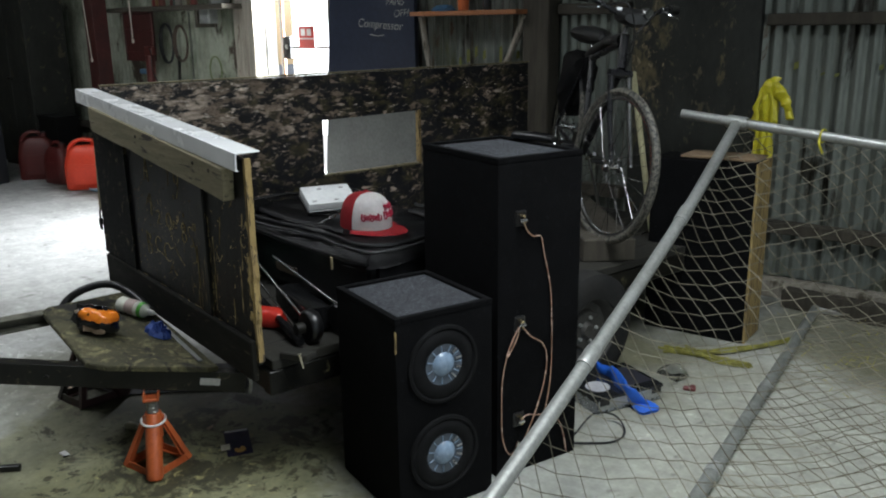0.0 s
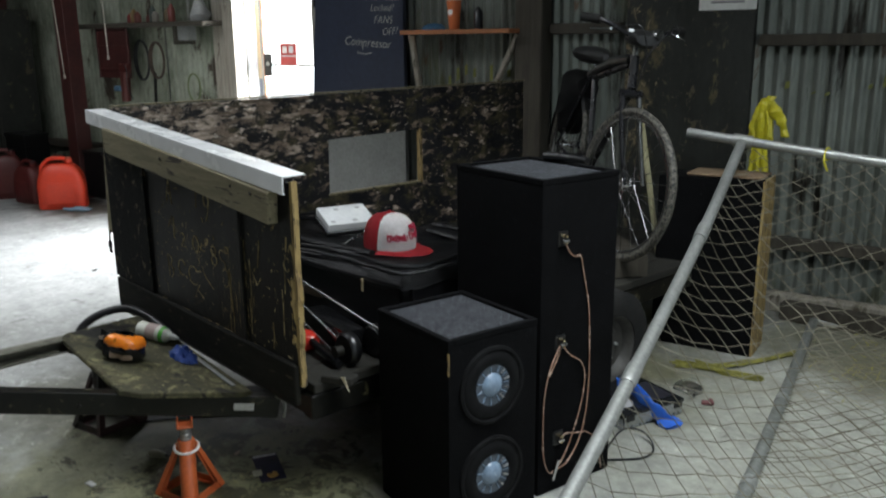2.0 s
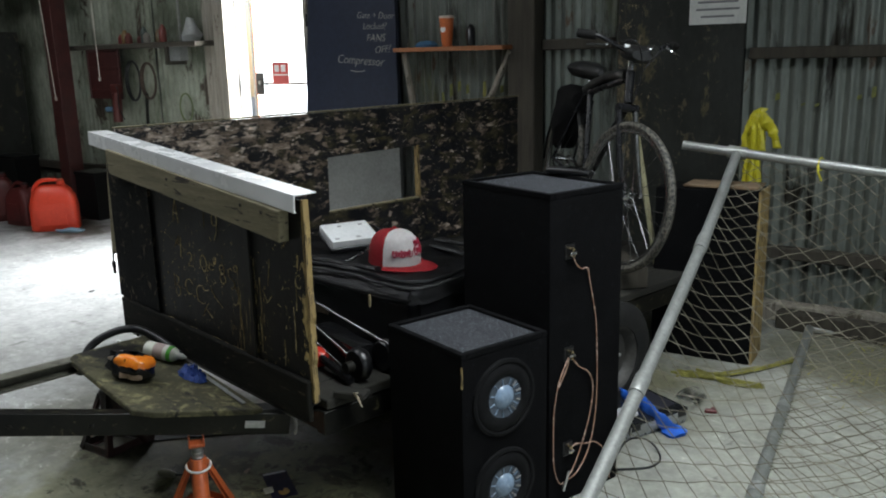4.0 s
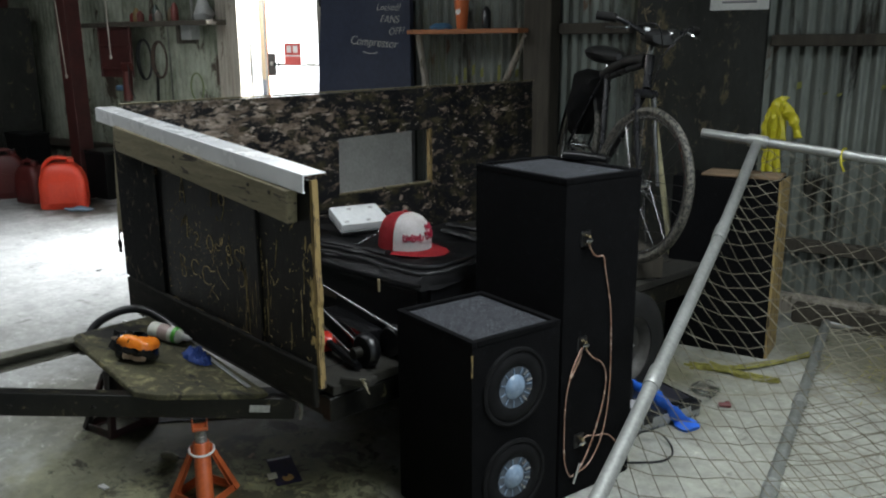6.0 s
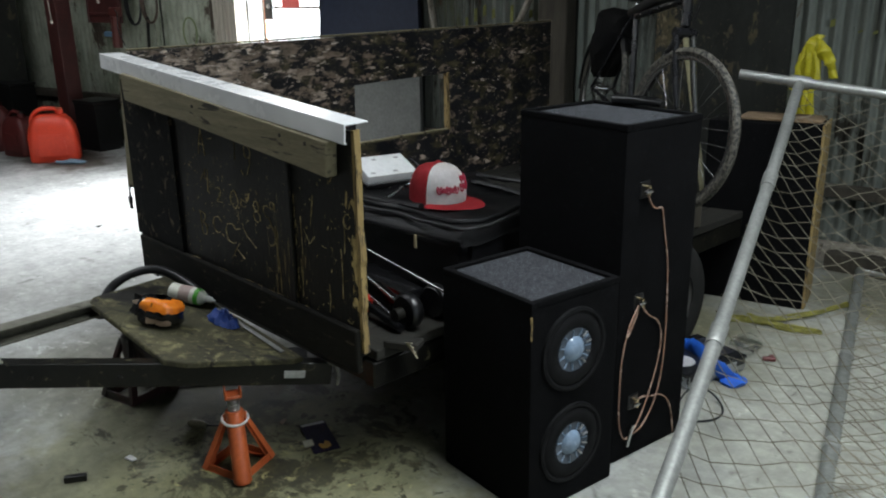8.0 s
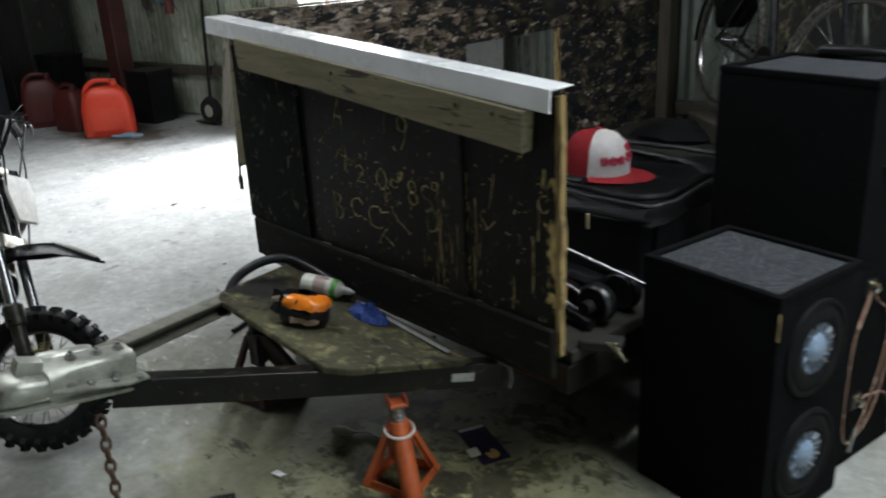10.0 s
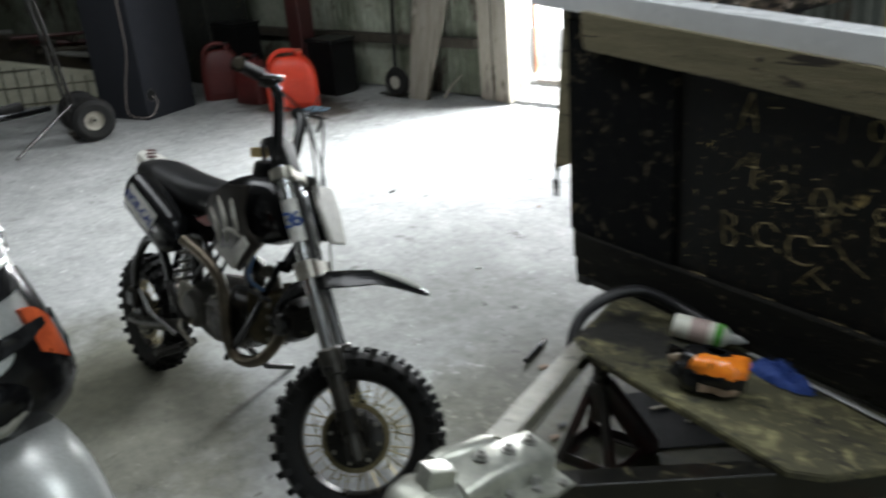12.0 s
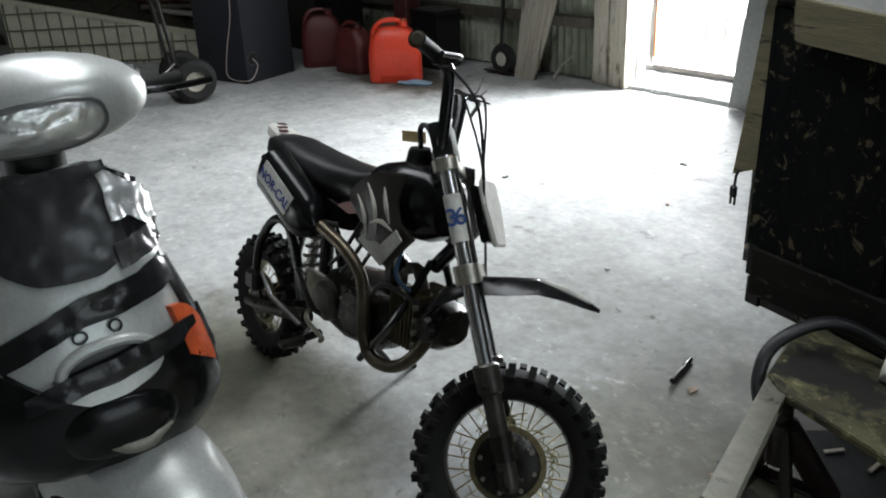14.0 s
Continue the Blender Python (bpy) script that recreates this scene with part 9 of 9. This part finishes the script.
part("red_label_mark", lathe([(0.0363, 0.06), (0.0366, 0.06), (0.0366, 0.12), (0.0363, 0.12)], 26, closed=True), plain("pale_red_print", (0.5, 0.38, 0.34), 0.5), bo)
bc = thing("blue_cloth", TONGUE @ Vector((-2.47, 1.52, PZ)), "crumpled blue cloth on the tongue plate", "cloth")
bm = bmesh.new()
pile = [[bm.verts.new((-2.475 + (0.085 + 0.03 * noise.noise(Vector((k * 0.7, 4, 0)))) * r / 9 * math.cos(k * math.pi / 18), 1.520 + (0.040 + 0.025 * noise.noise(Vector((k * 0.9, 9, 0)))) * r / 9 * math.sin(k * math.pi / 18),
                       PZ + 0.003 + (0.04 * abs(noise.noise(Vector((k * 0.45, r * 0.5, 2)))) + 0.022) * (1 - (r / 9) ** 3))) for k in range(36)] for r in range(1, 10)]
for a, b in zip(pile, pile[1:]):
    for k in range(36):
        bm.faces.new((a[k], b[k], b[(k + 1) % 36], a[(k + 1) % 36]))
bm.faces.new(pile[0])
bm.faces.new(pile[-1][::-1])
bmesh.ops.transform(bm, matrix=TONGUE, verts=bm.verts)
wpart("cloth", rough_up(bm, 0.006, 60), surf("crumpled_blue_cloth", (0.018, 0.06, 0.27), 0.7, alt=(0.010, 0.032, 0.15), scale=20), bc, smooth=True)
hs = thing("rubber_hose", (-2.95, 1.40, 0.40), "thick black rubber hose looped over the tongue plate", "hose")
wpart("hose_body", tube(smooth_line([(-2.905, 1.248, 0.345), (-2.932, 1.270, 0.375), (-2.952, 1.312, 0.422), (-2.945, 1.365, 0.457), (-2.920, 1.44, 0.478), (-2.885, 1.50, 0.470), (-2.80, 1.545, 0.435), (-2.66, 1.560, 0.400)]), 0.0165, 14), M_HOSE, hs, smooth=True)

# ---- floor clutter by the fence ----
og = thing("parts_case", pose(-1.50, 3.04, 0, 0, 0, -12), "black plastic parts case with a clear lid on the floor", "case")
part("tray", box((0, 0, 0.026), (0.25, 0.33, 0.052), 0.008, seg=2), surf("brushed_tray_steel", (0.42, 0.44, 0.48), 0.28, 0.75, alt=(0.18, 0.19, 0.21), scale=9, stretch=(1, 6, 1)), og, smooth=True)
part("lid", box((0, 0, 0.061), (0.26, 0.34, 0.016), 0.006, seg=2), plain("smoky_lid", (0.014, 0.015, 0.017), 0.15), og, "smoky glossy lid", smooth=True)
for y in (-0.13, 0.13):
    part("latch", box((0.132, y, 0.05), (0.008, 0.05, 0.03), 0.003), M_PLASTIC_BLACK, og)
part("metal_edge", box((0.1325, 0, 0.038), (0.003, 0.32, 0.04), 0.001), M_GALV, og, "bright metal edge")
part("label_disc", lathe([(0, 0.0), (0.05, 0.0), (0.05, 0.002), (0, 0.002)], 26, Matrix.Translation((0.03, -0.09, 0.0692))), plain("grey_disc", (0.45, 0.45, 0.47), 0.4), og)
part("insert_sheet", box((0.0, 0.09, 0.0702), (0.16, 0.12, 0.0015)), plain("dark_printed_sheet", (0.03, 0.03, 0.04), 0.4), og)
bs = thing("blue_strap", (-1.50, 3.08, 0.07), "bright blue nylon strap draped over the parts case", "strap")
M_BLUE = plain("bright_blue_nylon", (0.02, 0.13, 0.62), 0.45)
wpart("strap_band", rough_up(tube(smooth_line([(-1.68, 3.04, 0.075), (-1.60, 3.07, 0.082), (-1.52, 3.06, 0.080), (-1.44, 3.02, 0.082), (-1.365, 3.00, 0.055), (-1.33, 3.04, 0.014)]), [0.032] * 16 + [0.042] * 17 + [0.036] * 8, 12, ru=0.3), 0.012, 20), M_BLUE, bs, smooth=True)
wpart("strap_end", rough_up(lathe([(0, 0.0), (0.045, 0.0), (0.05, 0.012), (0.02, 0.025), (0, 0.025)], 20, Matrix.Translation((-1.32, 3.04, 0.004))), 0.012, 22), M_BLUE, bs, smooth=True)
fm = thing("clear_film", (-1.40, 3.36, 0.0), "crumpled clear plastic film on the floor", "film")
wpart("film", rough_up(lathe([(0, 0.0), (0.06, 0.0), (0.05, 0.03), (0, 0.04)], 18, Matrix.Translation((-1.45, 3.40, 0.004))), 0.03, 18), glass("thin_film", rough=0.15), fm, smooth=True)
rc = thing("red_clip", pose(-1.315, 3.33, 0, 0, 0, 30) @ Matrix.Scale(0.75, 4), "small dark red plastic clip on the floor", "clip")
part("clip_body", cube(cube(bmesh.new(), (0, 0, 0.012), (0.07, 0.03, 0.022), 0.006), (0.015, 0.025, 0.010), (0.03, 0.05, 0.018), 0.005), plain("dark_red_plastic", (0.11, 0.018, 0.018), 0.5), rc)
M_STRAW = surf("yellow_webbing", (0.33, 0.31, 0.07), 0.8, alt=(0.09, 0.085, 0.035), scale=26, fine=120, bump=0.3)
ys = thing("yellow_strap", (-1.35, 3.72, 0), "frayed yellow webbing strap on the floor", "strap")
rs = random.Random(17)
for pts, n, w in (((( -1.66, 3.60), (-1.54, 3.66), (-1.42, 3.69), (-1.29, 3.715)), 12, 0.030), (((-1.60, 3.70), (-1.50, 3.72), (-1.42, 3.85), (-1.32, 4.16)), 5, 0.014)):
    for k in range(n):
        line = [(x + rs.uniform(-w, w), y + rs.uniform(-w, w), 0.006 + rs.uniform(0, 0.020)) for x, y in pts[(1 if k % 4 == 3 else 0):(3 if k % 5 == 4 else 4)]]
        wpart("strand", rough_up(tube(smooth_line(line, 6), rs.uniform(0.003, 0.007), 6, ru=0.5), 0.006, 30, k), M_STRAW, ys, smooth=True)
lf = thing("printed_leaflet", pose(-2.122, 1.653, 0, 0, 0, -20), "dark glossy printed leaflet lying on the floor", "leaflet")
part("sheet", rough_up(box((0, 0, 0.004), (0.205, 0.092, 0.002)), 0.001), surf("dark_purple_print", (0.016, 0.012, 0.045), 0.75, alt=(0.006, 0.006, 0.012), scale=18, chips=(0.10, 0.035, 0.05), chip_scale=30, chip_at=0.60, spec=0.15), lf)
part("orange_print", rough_up(lathe([(0, 0), (0.026, 0), (0.022, 0.001), (0, 0.001)], 14, Matrix.Translation((0.062, 0.004, 0.0056)) @ Matrix.Diagonal((1, 0.8, 1, 1))), 0.004, 60), plain("orange_print", (0.62, 0.34, 0.06), 0.6), lf)
part("white_strip", box((-0.092, 0.0, 0.0060), (0.013, 0.084, 0.001)), plain("white_strip", (0.6, 0.58, 0.55)), lf)
part("pale_corner", rough_up(box((0.035, -0.048, 0.007), (0.040, 0.032, 0.003)), 0.004, 30), plain("pale_paper", (0.5, 0.48, 0.36)), lf)
tp = thing("plastic_scrap", pose(-2.49, 1.385, 0, 0, 0, 30), "dusty pale plastic fitting with a cord on the floor", "scrap")
part("fitting", rough_up(loft([(-0.035, 0, 0.014, 0.010, 0.010), (-0.02, 0, 0.016, 0.018, 0.014), (0.01, 0, 0.014, 0.016, 0.013), (0.035, 0, 0.012, 0.010, 0.010)], 12, 2.4), 0.004, 30), surf("dusty_pale_plastic", (0.30, 0.29, 0.21), 0.7, alt=(0.17, 0.165, 0.11), scale=20), tp, smooth=True)
part("cord", tube(smooth_line([(0.03, 0, 0.012), (0.08, 0.02, 0.006), (0.13, 0.0, 0.006), (0.17, 0.03, 0.006)], 6), 0.0035, 6), M_HOSE, tp, smooth=True)
lt = thing("black_lighter", pose(-2.45, 0.94, 0.012, 0, 0, 60), "small black lighter on the floor", "lighter")
part("lighter_body", box((0, 0, 0), (0.07, 0.022, 0.022), 0.006, seg=2), M_PLASTIC_BLACK, lt)
pn = thing("black_marker", pose(-3.47, 1.59, 0.011, 0, 0, 114), "black marker pen lying on the floor", "pen")
part("barrel", tube([(-0.075, 0, 0), (0.03, 0, 0)], 0.0095, 10), M_PLASTIC_BLACK, pn, smooth=True)
part("pen_cap", tube([(0.032, 0, 0), (0.08, 0, 0)], [0.0105, 0.008], 10), M_GLOSSBLACK, pn, smooth=True)
rnd = random.Random(11)
M_SCRAP = [plain("tan_scrap", (0.30, 0.22, 0.16), 0.8), plain("dark_scrap", (0.05, 0.05, 0.05), 0.7), plain("pale_scrap", (0.62, 0.62, 0.6), 0.6)]
for k, (x, y) in enumerate(((-3.375, 1.545), (-3.08, 1.36), (-3.6, 2.2), (-4.6, 2.6), (-5.0, 3.1), (-2.45, 1.12), (-2.30, 1.62), (-1.78, 1.33), (-4.2, 1.9), (-3.05, 1.30), (-5.4, 2.2))):
    sc = thing("floor_scrap", pose(x, y, 0, 0, 0, rnd.uniform(0, 180)), ("tan", "dark", "pale")[k % 3] + " paper scrap lying on the concrete floor", "scrap", "scraps on the floor")
    part("scrap_body", rough_up(box((0, 0, 0.005), (rnd.uniform(0.02, 0.042), rnd.uniform(0.012, 0.022), 0.006), 0.002), 0.006, 40), M_SCRAP[k % 3], sc)
for k in range(2):
    tm = wall_thing("wall_timber", 5.9 + 0.5 * k, 0.30 + 0.22 * k, 0, "long dark timber lying along the wall foot", "timber", 3 - 5 * k, group="timbers on the floor")
    part("timber_body", rough_up(box((0, 0, 0.05), (2.3, 0.10, 0.10), 0.006), 0.005), M_TIMBER if k else M_GREYWOOD, tm)
bm = bmesh.new()
for k in range(420):
    a = Vector((rnd.gauss(-0.75, 0.30), rnd.gauss(4.35, 0.25), 0.006))
    q = rnd.uniform(0, 6.28)
    d = Vector((math.cos(q), math.sin(q), rnd.uniform(0, 0.5))) * rnd.uniform(0.02, 0.09)
    n = Vector((-d.y, d.x, 0)).normalized() * 0.003
    vs = [bm.verts.new(p) for p in (a - n, a + n, a + d)]
    bm.faces.new(vs)
straw = part("dry_grass", bm, surf("dry_yellow_grass", (0.36, 0.32, 0.08), 0.8), kind="stuff")
tagged(straw, "dry yellow grass litter by the wall", "grass")


# ---- fuel cans ----
def fuel_can(m, w, h, mat, label, spout=True):
    t = thing("fuel_can", m, label, "fuel can", "fuel cans by the wall")
    d = w * 0.62
    bm = bmesh.new()
    rings = []
    for z, k, kd in ((0.0, 0.94, 0.94), (0.02, 1.0, 1.0), (0.45, 1.0, 1.0), (0.62, 0.93, 0.95), (0.76, 0.78, 0.85), (0.84, 0.60, 0.72), (0.87, 0.50, 0.6)):
        r = []
        for i in range(28):
            q = 2 * math.pi * i / 28
            c, s = math.cos(q), math.sin(q)
            r.append(bm.verts.new((w / 2 * k * math.copysign(abs(c) ** 0.45, c), d / 2 * kd * math.copysign(abs(s) ** 0.45, s), z * h)))
        rings.append(r)
    part("can_body", skin(bm, rings), mat, t, smooth=True)
    part("handle", tube(smooth_line([(-w * 0.42, 0, h * 0.62), (-w * 0.36, 0, h * 0.84), (-w * 0.18, 0, h * 0.965), (w * 0.10, 0, h * 0.955), (w * 0.20, 0, h * 0.84)]), 0.020, 12), mat, t, smooth=True)
    part("filler_neck", lathe([(0, 0), (0.036, 0), (0.036, h * 0.09), (0.028, h * 0.1), (0, h * 0.1)], 20, Matrix.Translation((w * 0.18, 0, h * 0.85))), mat, t, smooth=True)
    part("cap", lathe([(0, 0), (0.030, 0), (0.030, 0.018), (0, 0.02)], 18, Matrix.Translation((w * 0.18, 0, h * 0.945))), M_PLASTIC_BLACK if not spout else plain("dark_orange_cap", (0.4, 0.06, 0.02), 0.4), t, smooth=True)
    for s in (-1, 1):
        part("side_emboss", prism([(-w * 0.30, h * 0.12), (w * 0.30, h * 0.12), (w * 0.24, h * 0.52), (-w * 0.24, h * 0.52)], 0.006, Matrix.Translation((0, s * d / 2 + (0.003 if s > 0 else 0.003), 0)) @ Matrix.Rotation(radians(90), 4, "X"), bevel=0.002), mat, t)
    return t


M_REDCAN = surf("bright_red_fuel_plastic", (0.72, 0.060, 0.025), 0.38, alt=(0.60, 0.045, 0.02), scale=6, fine=60, bump=0.05)
M_OLDCAN = surf("faded_dark_red_plastic", (0.10, 0.014, 0.012), 0.5, alt=(0.055, 0.010, 0.009), scale=6, fine=60, bump=0.1)
fuel_can(pose(-7.98, 2.85, 0, 0, 0, 62), 0.43, 0.49, M_REDCAN, "bright red plastic fuel can on the stained floor")
fuel_can(pose(-8.50, 2.72, 0, 0, 0, 20), 0.34, 0.42, M_OLDCAN, "grimy dark red fuel can with a pale cap", False)
fuel_can(pose(-8.95, 2.62, 0, 0, 0, 70), 0.38, 0.50, M_OLDCAN, "old dark red fuel can in the shadow", False)
br = thing("blue_rag", (-7.72, 2.88, 0.0), "pale blue rag beside the fuel can", "rag")
wpart("cloth", rough_up(lathe([(0, 0), (0.11, 0.0), (0.12, 0.012), (0.07, 0.03), (0, 0.035)], 24, Matrix.Translation((-7.72, 2.88, 0.003)) @ Matrix.Rotation(radians(50), 4, "Z") @ Matrix.Diagonal((1.2, 0.5, 1, 1))), 0.02, 14), plain("pale_blue_rag", (0.20, 0.30, 0.38), 0.8), br, smooth=True)

# ---- far corner: cabinet, cart, bulk crate and scrap ----
cab = thing("floor_loudspeaker", Matrix.Translation((-8.98, 1.92, 0)) @ Matrix.Rotation(radians(-63 + 180), 4, "Z"), "tall black carpeted loudspeaker cabinet in the far corner", "loudspeaker")
part("body", box((0, 0, 0.60), (0.56, 0.56, 1.20), 0.014, seg=2), surf("dusty_navy_carpet", (0.011, 0.0125, 0.018), 0.95, alt=(0.019, 0.0205, 0.027), scale=8, fine=300, bump=0.5), cab, "dusty blue-black carpet", smooth=True)
part("port", lathe([(0.045, -0.06), (0.045, 0.0), (0.052, 0.004), (0.056, 0.0), (0.056, -0.06)], 24, axis((-0.205, -0.279, 0.20), (-0.205, -1, 0.20)), closed=True), M_PLASTIC_BLACK, cab, "round black port", smooth=True)
part("port_hollow", lathe([(0, 0.0), (0.046, 0.0), (0.046, 0.002), (0, 0.002)], 24, axis((-0.205, -0.2795, 0.20), (-0.205, -1, 0.20))), M_RUBBER, cab)
part("wire", tube(smooth_line([(-0.20, -0.285, 0.20), (-0.18, -0.31, 0.14), (-0.235, -0.31, 0.06), (-0.295, -0.295, 0.035), (-0.300, -0.15, 0.03), (-0.297, -0.06, 0.08), (-0.290, -0.10, 0.30), (-0.289, -0.19, 0.60), (-0.289, -0.20, 1.10)]), 0.004, 6), plain("pale_wire_sleeve", (0.45, 0.38, 0.34), 0.5), cab, "pale speaker wire")

M_CREAM = surf("grubby_cream_plastic", (0.55, 0.54, 0.43), 0.6, alt=(0.36, 0.35, 0.26), scale=5, fine=40, bump=0.15, chips=(0.16, 0.15, 0.10), chip_scale=6, chip_at=0.66)
crate = thing("bulk_crate", Matrix.Translation((-10.35, 1.05, 0)) @ Matrix.Rotation(math.atan2(1.41, 0.74), 4, "Z"), "grubby cream plastic bulk crate with ribs, heaped with scrap", "crate")


def crate_top(x):
    return 0.24 + (0.85 - x) / 1.8 * 0.39


part("shell", prism([(-0.95, 0), (0.85, 0), (0.85, 0.24), (-0.95, 0.63)], 0.75, Matrix.Translation((0, 0.75, 0)) @ Matrix.Rotation(radians(90), 4, "X")), M_CREAM, crate)
# ribs coloured dark to carry the shadow lines between the cream panels
M_RIBSHADE = surf("shadow_dark_rib", (0.17, 0.165, 0.12), 0.7, alt=(0.07, 0.066, 0.045), scale=9)
for i in range(15):
    x = -0.925 + i * 0.125
    part("rib", box((x, -0.009, crate_top(x) / 2 - 0.01), (0.013, 0.018, crate_top(x) - 0.03), 0.003), M_RIBSHADE, crate)
for z, x1 in ((0.03, 0.85), (0.19, 0.80), (0.35, 0.30), (0.50, -0.38)):
    part("cross_rib", box(((x1 - 0.95) / 2, -0.008, z), (x1 + 0.95, 0.016, 0.014), 0.003), M_RIBSHADE, crate)
part("rim", prism([(-0.96, 0.615), (0.86, 0.222), (0.86, 0.262), (-0.96, 0.655)], 0.79, Matrix.Translation((0, 0.77, 0)) @ Matrix.Rotation(radians(90), 4, "X"), bevel=0.006), M_CREAM, crate, "thick moulded rim")
heap = thing("rubbish_heap", crate.matrix_world.copy(), "dark heap of oily rags and scrap on the bulk crate", "rubbish")
bm = bmesh.new()
rows = [[bm.verts.new((-0.93 + 1.76 * i / 40, 0.03 + 0.68 * j / 14, crate_top(-0.93 + 1.76 * i / 40) + 0.024 + math.sin(math.pi * j / 14) ** 0.6 * math.sin(math.pi * i / 40) ** 0.4 * (0.15 + 0.20 * noise.noise(Vector((i * 0.22, j * 0.3, 3))) + 0.07 * noise.noise(Vector((i * 0.8, j * 0.9, 8))))))
         for j in range(15)] for i in range(41)]
for i in range(40):
    for j in range(14):
        bm.faces.new((rows[i][j], rows[i + 1][j], rows[i + 1][j + 1], rows[i][j + 1]))
bmesh.ops.solidify(bm, geom=bm.faces[:], thickness=0.01)
part("rag_mound", bm, surf("oily_dark_rags", (0.020, 0.017, 0.012), 0.85, alt=(0.055, 0.045, 0.025), scale=7, fine=40, bump=0.8, chips=(0.17, 0.14, 0.07), chip_scale=9, chip_at=0.62), heap)
rnd = random.Random(5)
for k in range(14):
    x = rnd.uniform(-0.9, 0.8)
    z = crate_top(x) + rnd.uniform(0.16, 0.30)
    a = crate.matrix_world @ Vector((x - rnd.uniform(0.15, 0.45), rnd.uniform(0.1, 0.6), z - 0.03))
    b = crate.matrix_world @ Vector((x + rnd.uniform(0.15, 0.45), rnd.uniform(0.0, 0.6), z - 0.10 + rnd.uniform(0, 0.1)))
    sp = thing("scrap_bar", b, ("rusty pipe", "dark wooden slat", "grey metal bar")[k % 3] + " heaped on the bulk crate", "scrap", "scrap on the crate")
    wpart("bar", tube([a, b], rnd.uniform(0.012, 0.035), 8), (M_OXIDE, M_TIMBER, M_GALVDULL)[k % 3], sp)


def cart():
    t = thing("hand_cart", pose(-8.44, 1.186, 0, 0, 0, 90), "dark steel hand cart with fat rubber wheels", "cart")
    for y in (-0.20, 0.24):
        m = Matrix.Translation((0.10, y, 0.17)) @ Matrix.Rotation(radians(90 + 4), 4, "X")
        w = part("wheel", lathe([(0.075, -0.045), (0.125, -0.055), (0.158, -0.035), (0.168, 0), (0.158, 0.035), (0.125, 0.055), (0.075, 0.045)], 36, m, closed=True), M_RUBBER, t, "fat dusty rubber wheel", smooth=True)
        part("rim", lathe([(0, -0.04), (0.022, -0.045), (0.03, -0.02), (0.06, -0.022), (0.078, -0.04), (0.078, 0.04), (0.06, 0.022), (0.03, 0.02), (0.022, 0.045), (0, 0.04)], 24, m), plain("dusty_steel_rim", (0.34, 0.32, 0.27), 0.5, 0.4), w, smooth=True)
    part("axle", tube([(0.10, -0.25, 0.17), (0.10, 0.30, 0.17)], 0.012, 8), M_BLACKSTEEL, t)
    for y in (-0.11, 0.15):
        part("upright", tube(smooth_line([(0.02, y, 0.08), (-0.04, y, 0.6), (-0.12, y, 1.25)]), 0.016, 10), M_BLACKSTEEL, t, smooth=True)
    for z, x in ((0.35, -0.01), (0.75, -0.06), (1.20, -0.115)):
        part("cross_tube", tube([(x, -0.11, z), (x, 0.15, z)], 0.012, 8), M_BLACKSTEEL, t)
    part("diagonal_brace", tube([(-0.02, -0.14, 0.30), (-0.52, -0.45, 0.04)], 0.013, 8), M_BLACKSTEEL, t)
    part("toe_plate", box((0.06, 0.02, 0.030), (0.20, 0.26, 0.012), 0.003), surf("rusty_plate", (0.05, 0.044, 0.034), 0.7, 0.3), t)
    return t


cart()
mt = thing("wall_clutter", in_wall(-3.3, 0.4, 0), "dark dusty cupboard standing against the wall", "cupboard")
part("carcass", box((0, 0, 0.95), (0.9, 0.45, 1.9), 0.006), M_DARKWOOD_PANEL, mt)
for s in (-1, 1):
    dr = part("cupboard_door", box((0.225 * s, -0.235, 0.95), (0.44, 0.018, 1.82), 0.004), M_DARKWOOD_PANEL, mt)
    part("knob", lathe([(0, 0), (0.012, 0), (0.015, 0.02), (0, 0.024)], 12, axis((0.04 * s, -0.244, 1.0), (0.04 * s, -1, 1.0))), M_BLACKSTEEL, dr)
mt.matrix_world = WALL_M @ Matrix.Translation((-3.3, -0.42, 0))


# ---- corrugated wall sheets ----
def sheet_mesh(w, z0, z1, pitch=0.0735, amp=0.0125):
    n = max(8, round(w / pitch * 8))
    bm = bmesh.new()
    rows = []
    for i in range(n + 1):
        x = w * i / n
        y = amp * math.cos(2 * math.pi * x / pitch)
        rows.append([bm.verts.new((x, y, z0)), bm.verts.new((x, y, z1)), bm.verts.new((x, y + 0.0015, z1)), bm.verts.new((x, y + 0.0015, z0))])
    for a, b in zip(rows, rows[1:]):
        for i in range(4):
            bm.faces.new((a[i], a[(i + 1) % 4], b[(i + 1) % 4], b[i]))
    return bm


runs = [(S0, 0.0, 0.02, HT, M_TIN_GREEN), (0.0, DOOR_R + 0.05, DOOR_H + 0.14, HT, M_TIN_GREEN), (DOOR_R + 0.05, 3.4, 0.02, HT, M_TIN), (3.4, 4.45, 0.02, HT, M_TIN), (4.45, S1, 0.02, HT, M_TIN)]
rnd = random.Random(3)
for s0, s1, z0, z1, mat in runs:
    n = max(1, round((s1 - s0) / 0.8))
    w = (s1 - s0) / n
    for i in range(n):
        ob = part("corrugated_sheet", sheet_mesh(w + 0.012, z0, z1), mat, wall_north, smooth=True, m=Matrix.Translation((s0 + i * w, 0.006 * (i % 2) + rnd.uniform(-0.002, 0.002), 0)))
